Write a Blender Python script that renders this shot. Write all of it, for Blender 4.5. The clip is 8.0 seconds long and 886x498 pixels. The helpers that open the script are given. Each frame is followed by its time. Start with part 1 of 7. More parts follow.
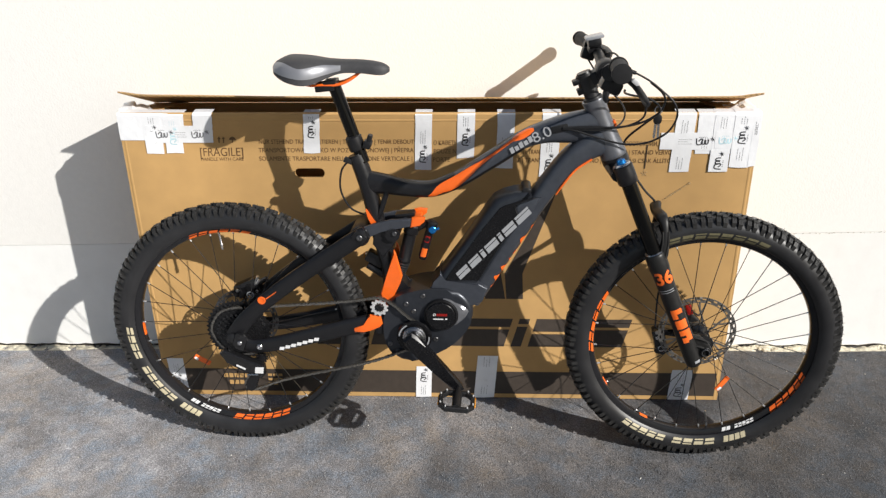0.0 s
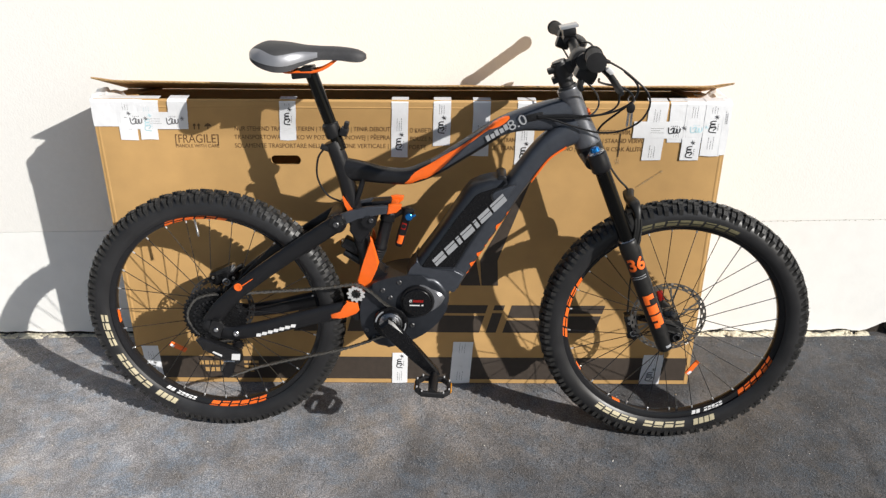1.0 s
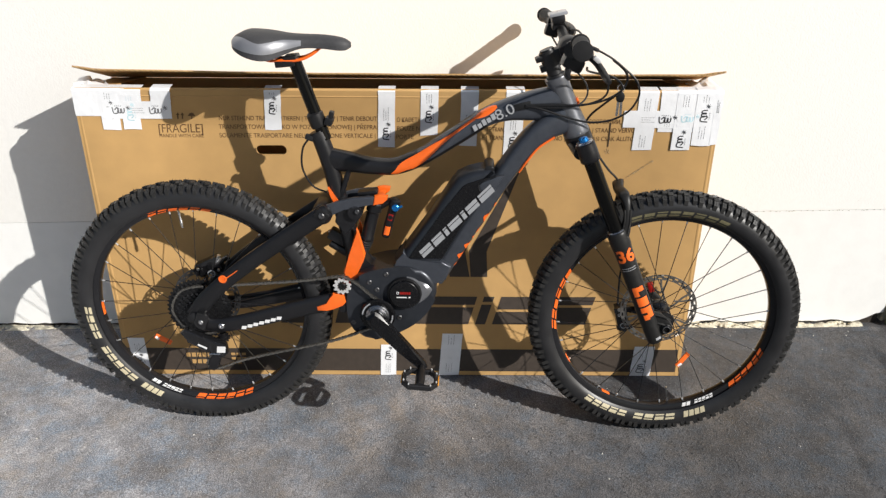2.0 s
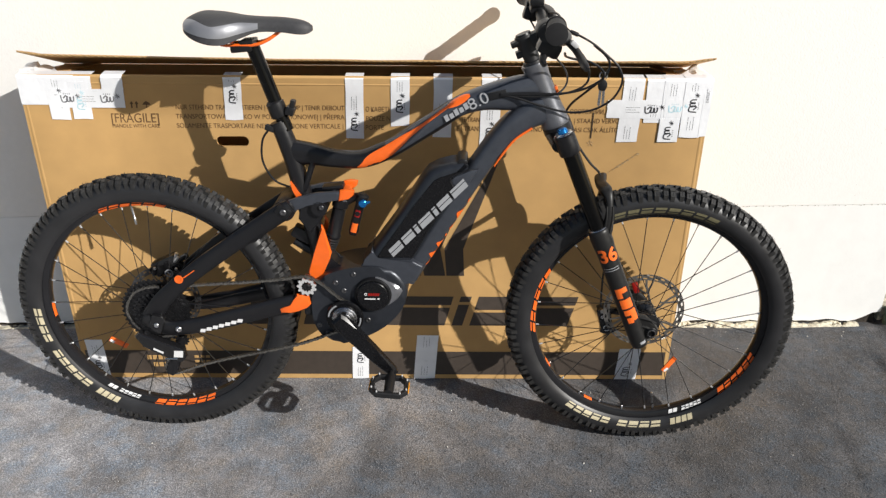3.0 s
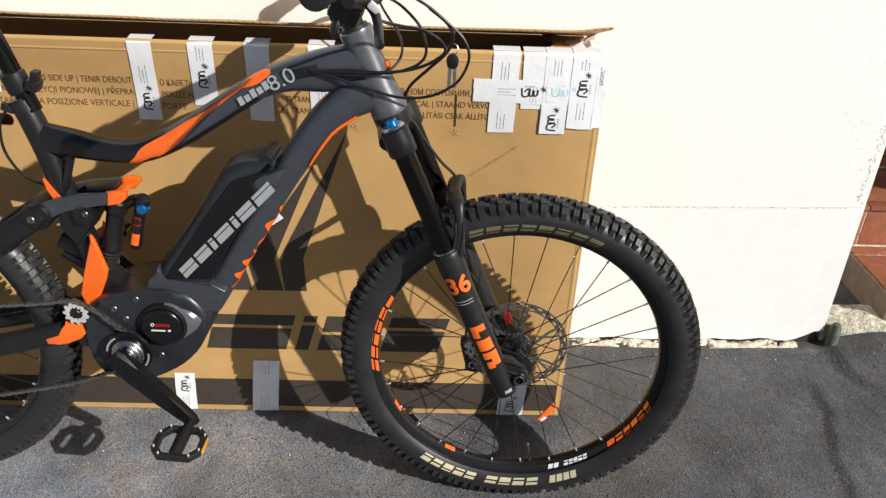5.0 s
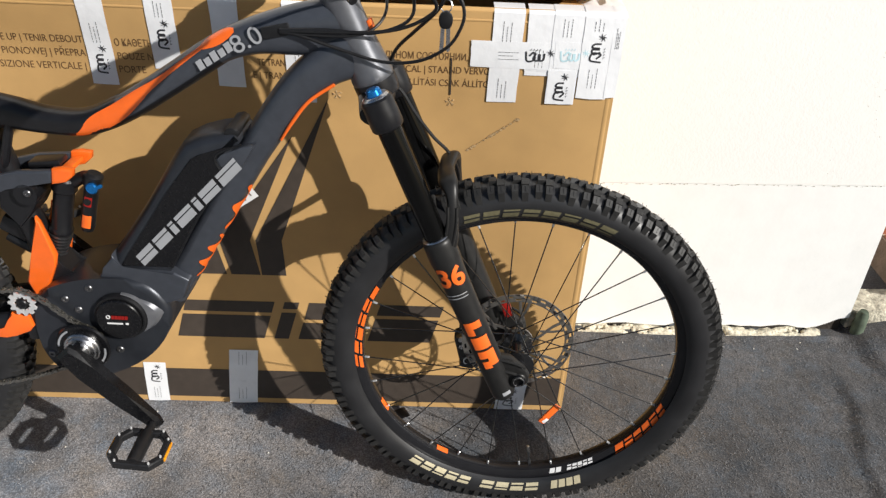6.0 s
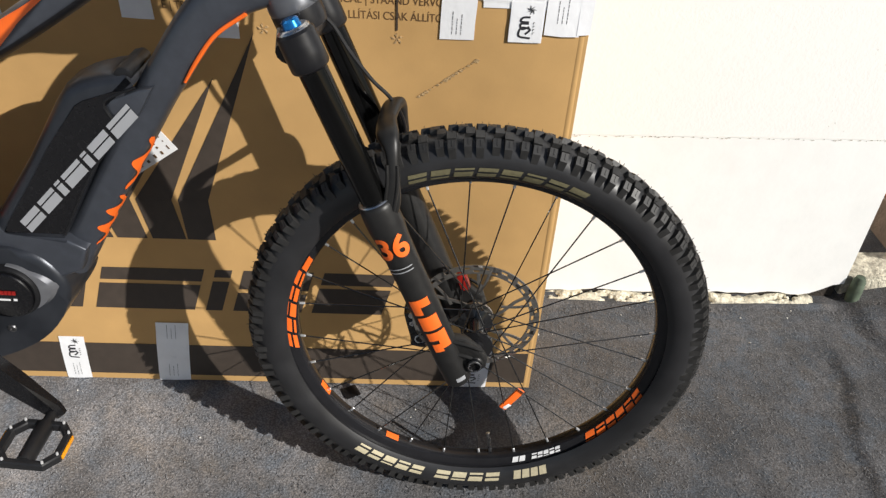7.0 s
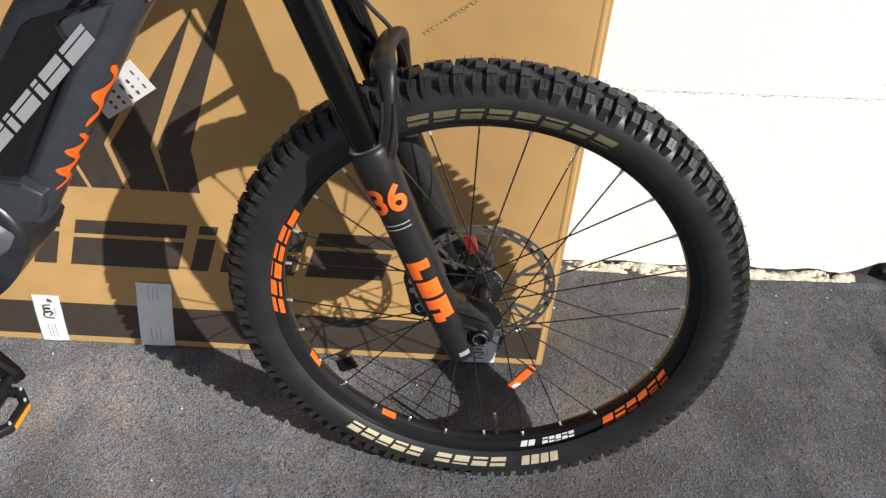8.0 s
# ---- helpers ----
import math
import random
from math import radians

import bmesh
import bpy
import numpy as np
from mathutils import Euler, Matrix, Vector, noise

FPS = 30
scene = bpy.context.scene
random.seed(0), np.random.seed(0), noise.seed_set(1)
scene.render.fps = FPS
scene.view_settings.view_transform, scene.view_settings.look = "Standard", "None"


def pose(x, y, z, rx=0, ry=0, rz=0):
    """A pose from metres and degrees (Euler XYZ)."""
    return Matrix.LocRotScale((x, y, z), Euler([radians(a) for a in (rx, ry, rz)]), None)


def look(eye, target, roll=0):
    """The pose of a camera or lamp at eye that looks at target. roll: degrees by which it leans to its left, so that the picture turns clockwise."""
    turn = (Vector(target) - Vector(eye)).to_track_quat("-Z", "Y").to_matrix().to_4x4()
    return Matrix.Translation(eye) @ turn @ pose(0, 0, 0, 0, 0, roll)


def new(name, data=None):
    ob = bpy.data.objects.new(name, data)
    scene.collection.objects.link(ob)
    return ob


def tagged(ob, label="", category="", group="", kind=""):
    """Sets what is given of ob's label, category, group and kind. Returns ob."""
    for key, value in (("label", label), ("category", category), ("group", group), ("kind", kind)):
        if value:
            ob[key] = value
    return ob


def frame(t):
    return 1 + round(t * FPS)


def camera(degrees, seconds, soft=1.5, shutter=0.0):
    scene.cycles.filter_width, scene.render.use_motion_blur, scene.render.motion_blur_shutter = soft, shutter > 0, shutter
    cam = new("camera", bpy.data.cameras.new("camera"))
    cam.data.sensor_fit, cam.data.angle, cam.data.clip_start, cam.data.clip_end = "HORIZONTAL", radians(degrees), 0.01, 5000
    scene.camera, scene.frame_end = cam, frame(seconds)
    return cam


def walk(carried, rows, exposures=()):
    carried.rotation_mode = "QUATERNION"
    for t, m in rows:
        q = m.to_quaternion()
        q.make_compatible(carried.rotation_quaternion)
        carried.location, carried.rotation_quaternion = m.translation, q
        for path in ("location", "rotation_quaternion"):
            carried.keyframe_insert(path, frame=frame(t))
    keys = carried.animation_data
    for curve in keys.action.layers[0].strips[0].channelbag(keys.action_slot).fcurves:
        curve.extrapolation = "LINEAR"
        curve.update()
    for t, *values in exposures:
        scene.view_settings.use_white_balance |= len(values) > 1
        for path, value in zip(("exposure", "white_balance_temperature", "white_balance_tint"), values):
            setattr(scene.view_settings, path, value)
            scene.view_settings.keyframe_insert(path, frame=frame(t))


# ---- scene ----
cam = camera(58.9, 8.0, 1.35)
PATH = [
    (0, (0.013, -2.008, 1.394), (-0.056, -0.183, 0.579), -0.6),
    (0.5, (0.008, -2.026, 1.4), (-0.03, -0.208, 0.568), -0.2),
    (1, (0.005, -2.028, 1.395), (0.005, -0.213, 0.556), 0.3),
    (1.5, (0.014, -2.013, 1.395), (0.018, -0.204, 0.542), 0.3),
    (3, (0.093, -1.88, 1.357), (0.108, -0.089, 0.467), 0.5),
    (3.5, (0.135, -1.73, 1.332), (0.27, 0.047, 0.425), 0.9),
    (4, (0.201, -1.631, 1.329), (0.436, 0.12, 0.39), 1.2),
    (4.5, (0.331, -1.549, 1.307), (0.515, 0.2, 0.354), 2.6),
    (4.7, (0.39, -1.512, 1.301), (0.492, 0.235, 0.333), 2.2),
    (5.8, (0.433, -1.286, 1.252), (0.469, 0.401, 0.178), 2.6),
    (6, (0.439, -1.277, 1.242), (0.493, 0.404, 0.16), 2.8),
    (6.5, (0.465, -1.2, 1.209), (0.566, 0.442, 0.072), 3.1),
    (7, (0.502, -1.107, 1.16), (0.599, 0.501, -0.026), 3.9),
    (7.5, (0.519, -1.047, 1.112), (0.596, 0.53, -0.116), 4.4),
    (8, (0.529, -1.011, 1.06), (0.581, 0.559, -0.179), 4.4),
]
walk(cam, [(t, look(eye, target, roll)) for t, eye, target, roll in PATH], [(0.0, 0.1), (4.0, 0.11), (7.2, 0.11), (8.0, 0.22)])

from mathutils.bvhtree import BVHTree

# ---- light ----
SUN_WAY = Vector((-0.975, 0.75, -0.715)).normalized()
world = bpy.data.worlds.new("sky")
scene.world = world
world.use_nodes = True
sky = world.node_tree.nodes.new("ShaderNodeTexSky")
sky.sky_type, sky.sun_disc = "NISHITA", False
sky.sun_elevation = math.asin(-SUN_WAY.z)
sky.sun_rotation = math.atan2(-SUN_WAY.x, -SUN_WAY.y)
world.node_tree.nodes["Background"].inputs[1].default_value = 0.058
world.node_tree.links.new(sky.outputs[0], world.node_tree.nodes["Background"].inputs[0])
sun = new("sun", bpy.data.lights.new("sun", "SUN"))
sun.data.energy, sun.data.angle, sun.data.color = 4.9, radians(0.55), (1.0, 0.965, 0.91)
sun.matrix_world = look((4, -4, 3), Vector((4, -4, 3)) + SUN_WAY)


# ---- materials ----
def surface(name, base, rough=0.5, metal=0.0, vary=0.12, scale=30.0, fine=400.0, bump=0.05, depth=0.001, second=None, patch=3.0, coat=0.0, random_piece=0.0, spec=0.5):
    """A painted, moulded or woven surface with variation at two scales and a fine relief."""
    m = bpy.data.materials.new(name)
    m.use_nodes = True
    n, l = m.node_tree.nodes, m.node_tree.links
    b = n["Principled BSDF"]
    co = n.new("ShaderNodeTexCoord")
    big, small = n.new("ShaderNodeTexNoise"), n.new("ShaderNodeTexNoise")
    big.inputs["Scale"].default_value, big.inputs["Detail"].default_value = patch, 5
    small.inputs["Scale"].default_value, small.inputs["Detail"].default_value = scale, 6
    for t in (big, small):
        l.new(co.outputs["Object"], t.inputs["Vector"])
    mix = n.new("ShaderNodeMix")
    mix.data_type = "RGBA"
    lo = [c * (1 - vary) for c in base]
    hi = second or [min(1, c * (1 + vary)) for c in base]
    mix.inputs["A"].default_value, mix.inputs["B"].default_value = (*lo, 1), (*hi, 1)
    add = n.new("ShaderNodeMath")
    add.operation = "ADD"
    l.new(big.outputs["Fac"], add.inputs[0])
    l.new(small.outputs["Fac"], add.inputs[1])
    ramp = n.new("ShaderNodeMapRange")
    ramp.inputs["From Min"].default_value, ramp.inputs["From Max"].default_value = 0.75, 1.25
    l.new(add.outputs[0], ramp.inputs["Value"])
    l.new(ramp.outputs[0], mix.inputs["Factor"])
    colour = mix.outputs["Result"]
    if random_piece:
        info, hsv, rr = n.new("ShaderNodeObjectInfo"), n.new("ShaderNodeHueSaturation"), n.new("ShaderNodeMapRange")
        rr.inputs["To Min"].default_value, rr.inputs["To Max"].default_value = 1 - random_piece, 1 + random_piece
        l.new(info.outputs["Random"], rr.inputs["Value"])
        l.new(rr.outputs[0], hsv.inputs["Value"])
        l.new(colour, hsv.inputs["Color"])
        colour = hsv.outputs["Color"]
    l.new(colour, b.inputs["Base Color"])
    rmap = n.new("ShaderNodeMapRange")
    rmap.inputs["To Min"].default_value, rmap.inputs["To Max"].default_value = max(0.02, rough - 0.08), min(1, rough + 0.08)
    l.new(small.outputs["Fac"], rmap.inputs["Value"])
    l.new(rmap.outputs[0], b.inputs["Roughness"])
    b.inputs["Metallic"].default_value = metal
    b.inputs["Coat Weight"].default_value = coat
    b.inputs["Specular IOR Level"].default_value = spec
    if bump:
        grain, bn = n.new("ShaderNodeTexNoise"), n.new("ShaderNodeBump")
        grain.inputs["Scale"].default_value, grain.inputs["Detail"].default_value = fine, 4
        bn.inputs["Strength"].default_value, bn.inputs["Distance"].default_value = bump, depth
        l.new(co.outputs["Object"], grain.inputs["Vector"])
        l.new(grain.outputs["Fac"], bn.inputs["Height"])
        l.new(bn.outputs["Normal"], b.inputs["Normal"])
    return m


def carpet_material():
    """Matted grey outdoor carpet: speckled fibres, brown stains, pale patches, darker towards the stairs."""
    m = surface("grey carpet", (0.158, 0.155, 0.160), 0.95, vary=0.24, scale=30, fine=300, bump=0.5, depth=0.0035, patch=3.5)
    n, l = m.node_tree.nodes, m.node_tree.links
    b = n["Principled BSDF"]
    source = b.inputs["Base Color"].links[0].from_socket
    co = n.new("ShaderNodeTexCoord")
    stain, speck = n.new("ShaderNodeTexNoise"), n.new("ShaderNodeTexNoise")
    stain.inputs["Scale"].default_value, stain.inputs["Detail"].default_value, stain.inputs["Roughness"].default_value = 1.7, 7, 0.65
    speck.inputs["Scale"].default_value, speck.inputs["Detail"].default_value = 300, 3
    for t in (stain, speck):
        l.new(co.outputs["Object"], t.inputs["Vector"])
    r1, r2 = n.new("ShaderNodeMapRange"), n.new("ShaderNodeMapRange")
    r1.inputs["From Min"].default_value, r1.inputs["From Max"].default_value, r1.inputs["To Max"].default_value = 0.50, 0.66, 0.4
    r2.inputs["From Min"].default_value, r2.inputs["From Max"].default_value = 0.42, 0.72
    r2.inputs["To Min"].default_value, r2.inputs["To Max"].default_value = 0.74, 1.75
    l.new(stain.outputs["Fac"], r1.inputs["Value"])
    l.new(speck.outputs["Fac"], r2.inputs["Value"])
    # the carpet darkens along +x, towards the stairs, with a noisy edge
    axes, patchy, shade = n.new("ShaderNodeSeparateXYZ"), n.new("ShaderNodeMath"), n.new("ShaderNodeMapRange")
    patchy.operation = "MULTIPLY_ADD"
    patchy.inputs[1].default_value = -1.6
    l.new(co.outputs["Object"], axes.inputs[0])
    l.new(stain.outputs["Fac"], patchy.inputs[0])
    l.new(axes.outputs["X"], patchy.inputs[2])
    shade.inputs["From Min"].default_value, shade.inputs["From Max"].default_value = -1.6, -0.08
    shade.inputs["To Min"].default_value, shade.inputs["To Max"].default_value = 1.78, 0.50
    l.new(patchy.outputs[0], shade.inputs["Value"])
    both = n.new("ShaderNodeMath")
    both.operation = "MULTIPLY"
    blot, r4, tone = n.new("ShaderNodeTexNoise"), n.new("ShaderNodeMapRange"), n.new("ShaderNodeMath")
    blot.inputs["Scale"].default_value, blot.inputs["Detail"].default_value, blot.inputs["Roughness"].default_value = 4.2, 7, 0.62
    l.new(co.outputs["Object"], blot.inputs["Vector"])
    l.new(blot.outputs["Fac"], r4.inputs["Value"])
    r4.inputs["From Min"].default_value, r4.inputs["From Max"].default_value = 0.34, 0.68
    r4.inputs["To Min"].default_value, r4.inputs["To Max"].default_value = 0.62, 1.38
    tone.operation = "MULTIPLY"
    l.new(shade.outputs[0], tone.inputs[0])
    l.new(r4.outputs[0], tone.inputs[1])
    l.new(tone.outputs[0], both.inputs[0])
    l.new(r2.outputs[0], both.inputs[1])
    mix, hsv = n.new("ShaderNodeMix"), n.new("ShaderNodeHueSaturation")
    mix.data_type = "RGBA"
    mix.inputs["B"].default_value = (0.15, 0.115, 0.08, 1)
    tint, blue = n.new("ShaderNodeTexNoise"), n.new("ShaderNodeMix")
    tint.inputs["Scale"].default_value, tint.inputs["Detail"].default_value = 20, 7
    l.new(co.outputs["Object"], tint.inputs["Vector"])
    r3 = n.new("ShaderNodeMapRange")
    r3.inputs["From Min"].default_value, r3.inputs["From Max"].default_value, r3.inputs["To Max"].default_value = 0.46, 0.66, 0.55
    l.new(tint.outputs["Fac"], r3.inputs["Value"])
    blue.data_type = "RGBA"
    blue.inputs["B"].default_value = (0.118, 0.150, 0.190, 1)
    l.new(r3.outputs[0], blue.inputs["Factor"])
    # tan flecks of dirt between the fibres
    dirt, r5, tan = n.new("ShaderNodeTexNoise"), n.new("ShaderNodeMapRange"), n.new("ShaderNodeMix")
    dirt.inputs["Scale"].default_value, dirt.inputs["Detail"].default_value = 13, 8
    l.new(co.outputs["Object"], dirt.inputs["Vector"])
    r5.inputs["From Min"].default_value, r5.inputs["From Max"].default_value, r5.inputs["To Max"].default_value = 0.50, 0.68, 0.36
    l.new(dirt.outputs["Fac"], r5.inputs["Value"])
    tan.data_type = "RGBA"
    tan.inputs["B"].default_value = (0.185, 0.155, 0.122, 1)
    l.new(r5.outputs[0], tan.inputs["Factor"])
    l.new(source, tan.inputs["A"])
    l.new(tan.outputs["Result"], blue.inputs["A"])
    l.new(r1.outputs[0], mix.inputs["Factor"])
    l.new(blue.outputs["Result"], mix.inputs["A"])
    l.new(mix.outputs["Result"], hsv.inputs["Color"])
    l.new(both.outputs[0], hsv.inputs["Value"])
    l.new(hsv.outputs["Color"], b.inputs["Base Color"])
    return m


def tile_material():
    return surface("glazed terracotta", (0.29, 0.105, 0.055), 0.42, vary=0.25, scale=40, fine=120, bump=0.15, depth=0.002, patch=6, random_piece=0.15)


def fibre_material():
    m = surface("carpet fibre", (0.158, 0.156, 0.158), 0.9, vary=0.2, scale=40, bump=0.0)
    n, l = m.node_tree.nodes, m.node_tree.links
    b = n["Principled BSDF"]
    source = b.inputs["Base Color"].links[0].from_socket
    geo, hsv, rr, co, axes, fade, both = n.new("ShaderNodeNewGeometry"), n.new("ShaderNodeHueSaturation"), n.new("ShaderNodeMapRange"), n.new("ShaderNodeTexCoord"), n.new("ShaderNodeSeparateXYZ"), n.new("ShaderNodeMapRange"), n.new("ShaderNodeMath")
    rr.inputs["To Min"].default_value, rr.inputs["To Max"].default_value = 0.55, 1.75
    l.new(geo.outputs["Random Per Island"], rr.inputs["Value"])
    # fibres darken along +x together with the carpet below them
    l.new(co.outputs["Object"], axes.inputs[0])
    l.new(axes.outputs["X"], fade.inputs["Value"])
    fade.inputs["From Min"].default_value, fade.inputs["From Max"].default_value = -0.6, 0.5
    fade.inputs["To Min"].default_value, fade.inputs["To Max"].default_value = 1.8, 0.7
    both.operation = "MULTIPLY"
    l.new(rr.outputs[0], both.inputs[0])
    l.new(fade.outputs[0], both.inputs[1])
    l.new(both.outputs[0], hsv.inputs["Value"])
    l.new(source, hsv.inputs["Color"])
    l.new(hsv.outputs["Color"], b.inputs["Base Color"])
    return m


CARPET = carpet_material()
FIBRE = fibre_material()
PLASTER = surface("cream stucco", (0.86, 0.85, 0.82), 0.9, vary=0.02, scale=60, fine=160, bump=0.13, depth=0.004, patch=1.5)
PLINTH = surface("white masonry paint", (0.86, 0.86, 0.84), 0.8, vary=0.03, scale=20, fine=90, bump=0.10, depth=0.003, patch=1.2)
MORTAR = surface("crumbling mortar", (0.68, 0.62, 0.49), 0.95, vary=0.5, scale=60, fine=150, bump=0.9, depth=0.006)
TILE = tile_material()
SHADED_CONCRETE = surface("rough brown concrete darkened for shade", (0.21, 0.155, 0.115), 0.95, vary=0.25, scale=25, fine=120, bump=0.7, depth=0.005)
CARD = surface("brown cardboard", (0.54, 0.325, 0.124), 0.8, vary=0.07, scale=16, fine=260, bump=0.12, depth=0.001, patch=3)
CARD_EDGE = surface("cut cardboard edge", (0.50, 0.34, 0.17), 0.9, vary=0.25, scale=150, fine=300, bump=0.8, depth=0.003)
PRINT = surface("dark brown print", (0.055, 0.042, 0.033), 0.6, vary=0.15, scale=60)
TEXTPRINT = surface("brown print", (0.13, 0.07, 0.028), 0.7, vary=0.2, scale=80)
TAPE = surface("white parcel tape", (0.88, 0.89, 0.91), 0.3, vary=0.05, scale=25, fine=60, bump=0.4, depth=0.002)
TAPEINK = surface("black tape print", (0.03, 0.03, 0.035), 0.5, vary=0.1)
TAPEBLUE = surface("pale blue print", (0.52, 0.72, 0.78), 0.5, vary=0.2, scale=60)
PAPER = surface("white paper label", (0.80, 0.80, 0.80), 0.6, vary=0.04)
ORANGE = surface("orange paint", (0.90, 0.145, 0.014), 0.32, vary=0.06, scale=60, fine=700, bump=0.03, coat=0.3)
ORANGE_MATT = surface("orange decal", (0.90, 0.15, 0.016), 0.45, vary=0.05, scale=60)
GREY = surface("slate grey satin paint", (0.055, 0.061, 0.075), 0.33, metal=0.3, vary=0.12, scale=80, fine=900, bump=0.05, coat=0.15)
BLACK = surface("satin black paint", (0.009, 0.009, 0.0105), 0.34, vary=0.15, scale=80, fine=900, bump=0.03, spec=0.42)
MATT = surface("matt black alloy", (0.013, 0.013, 0.014), 0.44, vary=0.2, scale=90, fine=700, bump=0.06, spec=0.42)
GLOSS = surface("glossy black stanchion", (0.003, 0.003, 0.003), 0.07, vary=0.1, bump=0.0, spec=0.22)
ALLOY = surface("bright cast alloy", (0.72, 0.72, 0.72), 0.38, metal=0.45, vary=0.12, scale=120, bump=0.0)
LEG = surface("matt graphite fork paint", (0.015, 0.0147, 0.0145), 0.40, vary=0.15, scale=90, fine=700, bump=0.06, spec=0.34)
PLASTIC = surface("black plastic", (0.009, 0.009, 0.010), 0.40, vary=0.2, scale=120, fine=900, bump=0.08, spec=0.40)
PANEL = surface("glossy battery panel", (0.006, 0.006, 0.007), 0.26, vary=0.15, scale=150, fine=900, bump=0.02, spec=0.34)
MOTOR_GREY = surface("dark grey motor casing", (0.037, 0.041, 0.050), 0.34, metal=0.5, vary=0.12, scale=60, fine=600, bump=0.1)
KNOB = surface("dusty black tread rubber", (0.022, 0.0215, 0.021), 0.46, vary=0.35, scale=70, fine=500, bump=0.15, depth=0.001, patch=12, spec=0.5)
RUBBER = surface("black tyre rubber", (0.021, 0.021, 0.0225), 0.40, vary=0.2, scale=24, fine=500, bump=0.08, depth=0.001, patch=6, spec=0.5)
RIM = surface("black anodised rim", (0.014, 0.014, 0.016), 0.20, vary=0.1, scale=60, bump=0.0, spec=0.42)
SILVER = surface("silver print", (0.42, 0.43, 0.45), 0.4, metal=0.3, vary=0.05)
WHITE = surface("white print", (0.78, 0.78, 0.78), 0.5, vary=0.04)
BEIGE = surface("beige tyre print", (0.52, 0.46, 0.31), 0.6, vary=0.12, scale=200)
OLIVE = surface("worn tyre print", (0.15, 0.135, 0.075), 0.6, vary=0.2, scale=200)
STEEL = surface("bright steel", (0.60, 0.60, 0.61), 0.28, metal=1.0, vary=0.1, scale=120, bump=0.0)
DARKSTEEL = surface("dark steel", (0.17, 0.17, 0.175), 0.38, metal=0.9, vary=0.25, scale=150, bump=0.0)
ROTOR = surface("ground rotor steel", (0.30, 0.285, 0.265), 0.40, metal=0.85, vary=0.1, scale=150, bump=0.0)
CHAIN = surface("oiled chain steel", (0.22, 0.21, 0.19), 0.24, metal=0.85, vary=0.35, scale=300, bump=0.0)
TAPEGREY = surface("grey tape print", (0.16, 0.16, 0.17), 0.5, vary=0.1)
SPOKE = surface("black spoke", (0.07, 0.07, 0.072), 0.10, metal=0.8, vary=0.1, bump=0.0)
NIPPLE = surface("silver nipple", (0.80, 0.80, 0.80), 0.3, metal=0.7, vary=0.05, bump=0.0)
BLUE = surface("blue anodised cap", (0.02, 0.22, 0.62), 0.22, metal=0.8, vary=0.1, bump=0.0)
RED = surface("red anodised part", (0.42, 0.018, 0.014), 0.3, metal=0.4, vary=0.1, bump=0.0)
SADDLE = surface("dark saddle cover", (0.035, 0.035, 0.038), 0.62, vary=0.2, scale=150, fine=900, bump=0.25)
SADDLE_GREY = surface("grey saddle panel", (0.26, 0.265, 0.285), 0.34, metal=0.45, vary=0.05, scale=40, bump=0.0)
GRIP = surface("rubber grip", (0.013, 0.013, 0.014), 0.7, vary=0.2, scale=200, fine=900, bump=0.3, spec=0.28)
AMBER = surface("amber reflector", (0.85, 0.33, 0.01), 0.12, vary=0.2, scale=300, fine=500, bump=0.6, depth=0.002)
SCREEN = surface("grey display", (0.30, 0.31, 0.33), 0.2, vary=0.1)
# the stair recess's deep shade is put into these two base colours
RECESS_SHADE = surface("shade-dark recess brown", (0.075, 0.052, 0.045), 0.9, vary=0.25)
BACK_SHADE = surface("shade-dark back wall brown", (0.032, 0.022, 0.018), 0.6, vary=0.3, scale=12)
PIT = surface("weathered stucco pit", (0.44, 0.41, 0.36), 0.95, vary=0.2)
HUB = surface("polished black alloy", (0.010, 0.010, 0.011), 0.16, vary=0.15, scale=200, bump=0.0, spec=0.6)
# near-black that stands for the shade in the gap under the plinth
GAP_SHADE = surface("dark gap shade", (0.045, 0.035, 0.027), 0.95, vary=0.3, scale=60, fine=150, bump=0.8, depth=0.005)
PEBBLE = surface("pale grit", (0.6, 0.58, 0.53), 0.9, vary=0.2)


# ---- mesh tools ----
def smooth_mesh(mesh, angle=35):
    for p in mesh.polygons:
        p.use_smooth = True
    mesh.set_sharp_from_angle(angle=radians(angle))


def part(name, bm, material, parent=None, label="", angle=35, basis=None):
    """Links a bmesh as one mesh object under a thing or a part."""
    mesh = bpy.data.meshes.new(name)
    bmesh.ops.recalc_face_normals(bm, faces=bm.faces)
    bm.to_mesh(mesh)
    bm.free()
    mesh.materials.append(material)
    smooth_mesh(mesh, angle)
    ob = new(name, mesh)
    ob.parent = parent
    if basis is not None:
        ob.matrix_basis = basis
    if label:
        tagged(ob, label)
    return ob


def share(name, ob, parent, basis):
    """Another object on the same mesh."""
    o = new(name, ob.data)
    o.parent, o.matrix_basis = parent, basis
    return o


def curve_points(pts, steps=6):
    """Catmull-Rom through rows of numbers (place and any further values)."""
    p = [np.array(a, float) for a in pts]
    if len(p) < 3 or steps < 2:
        return p
    p = [2 * p[0] - p[1]] + p + [2 * p[-1] - p[-2]]
    out = []
    for i in range(1, len(p) - 2):
        for k in range(steps):
            t = k / steps
            a, b, c, d = p[i - 1], p[i], p[i + 1], p[i + 2]
            out.append(0.5 * (2 * b + (c - a) * t + (2 * a - 5 * b + 4 * c - d) * t * t + (3 * b - a - 3 * c + d) * t ** 3))
    return out + [p[-2]]


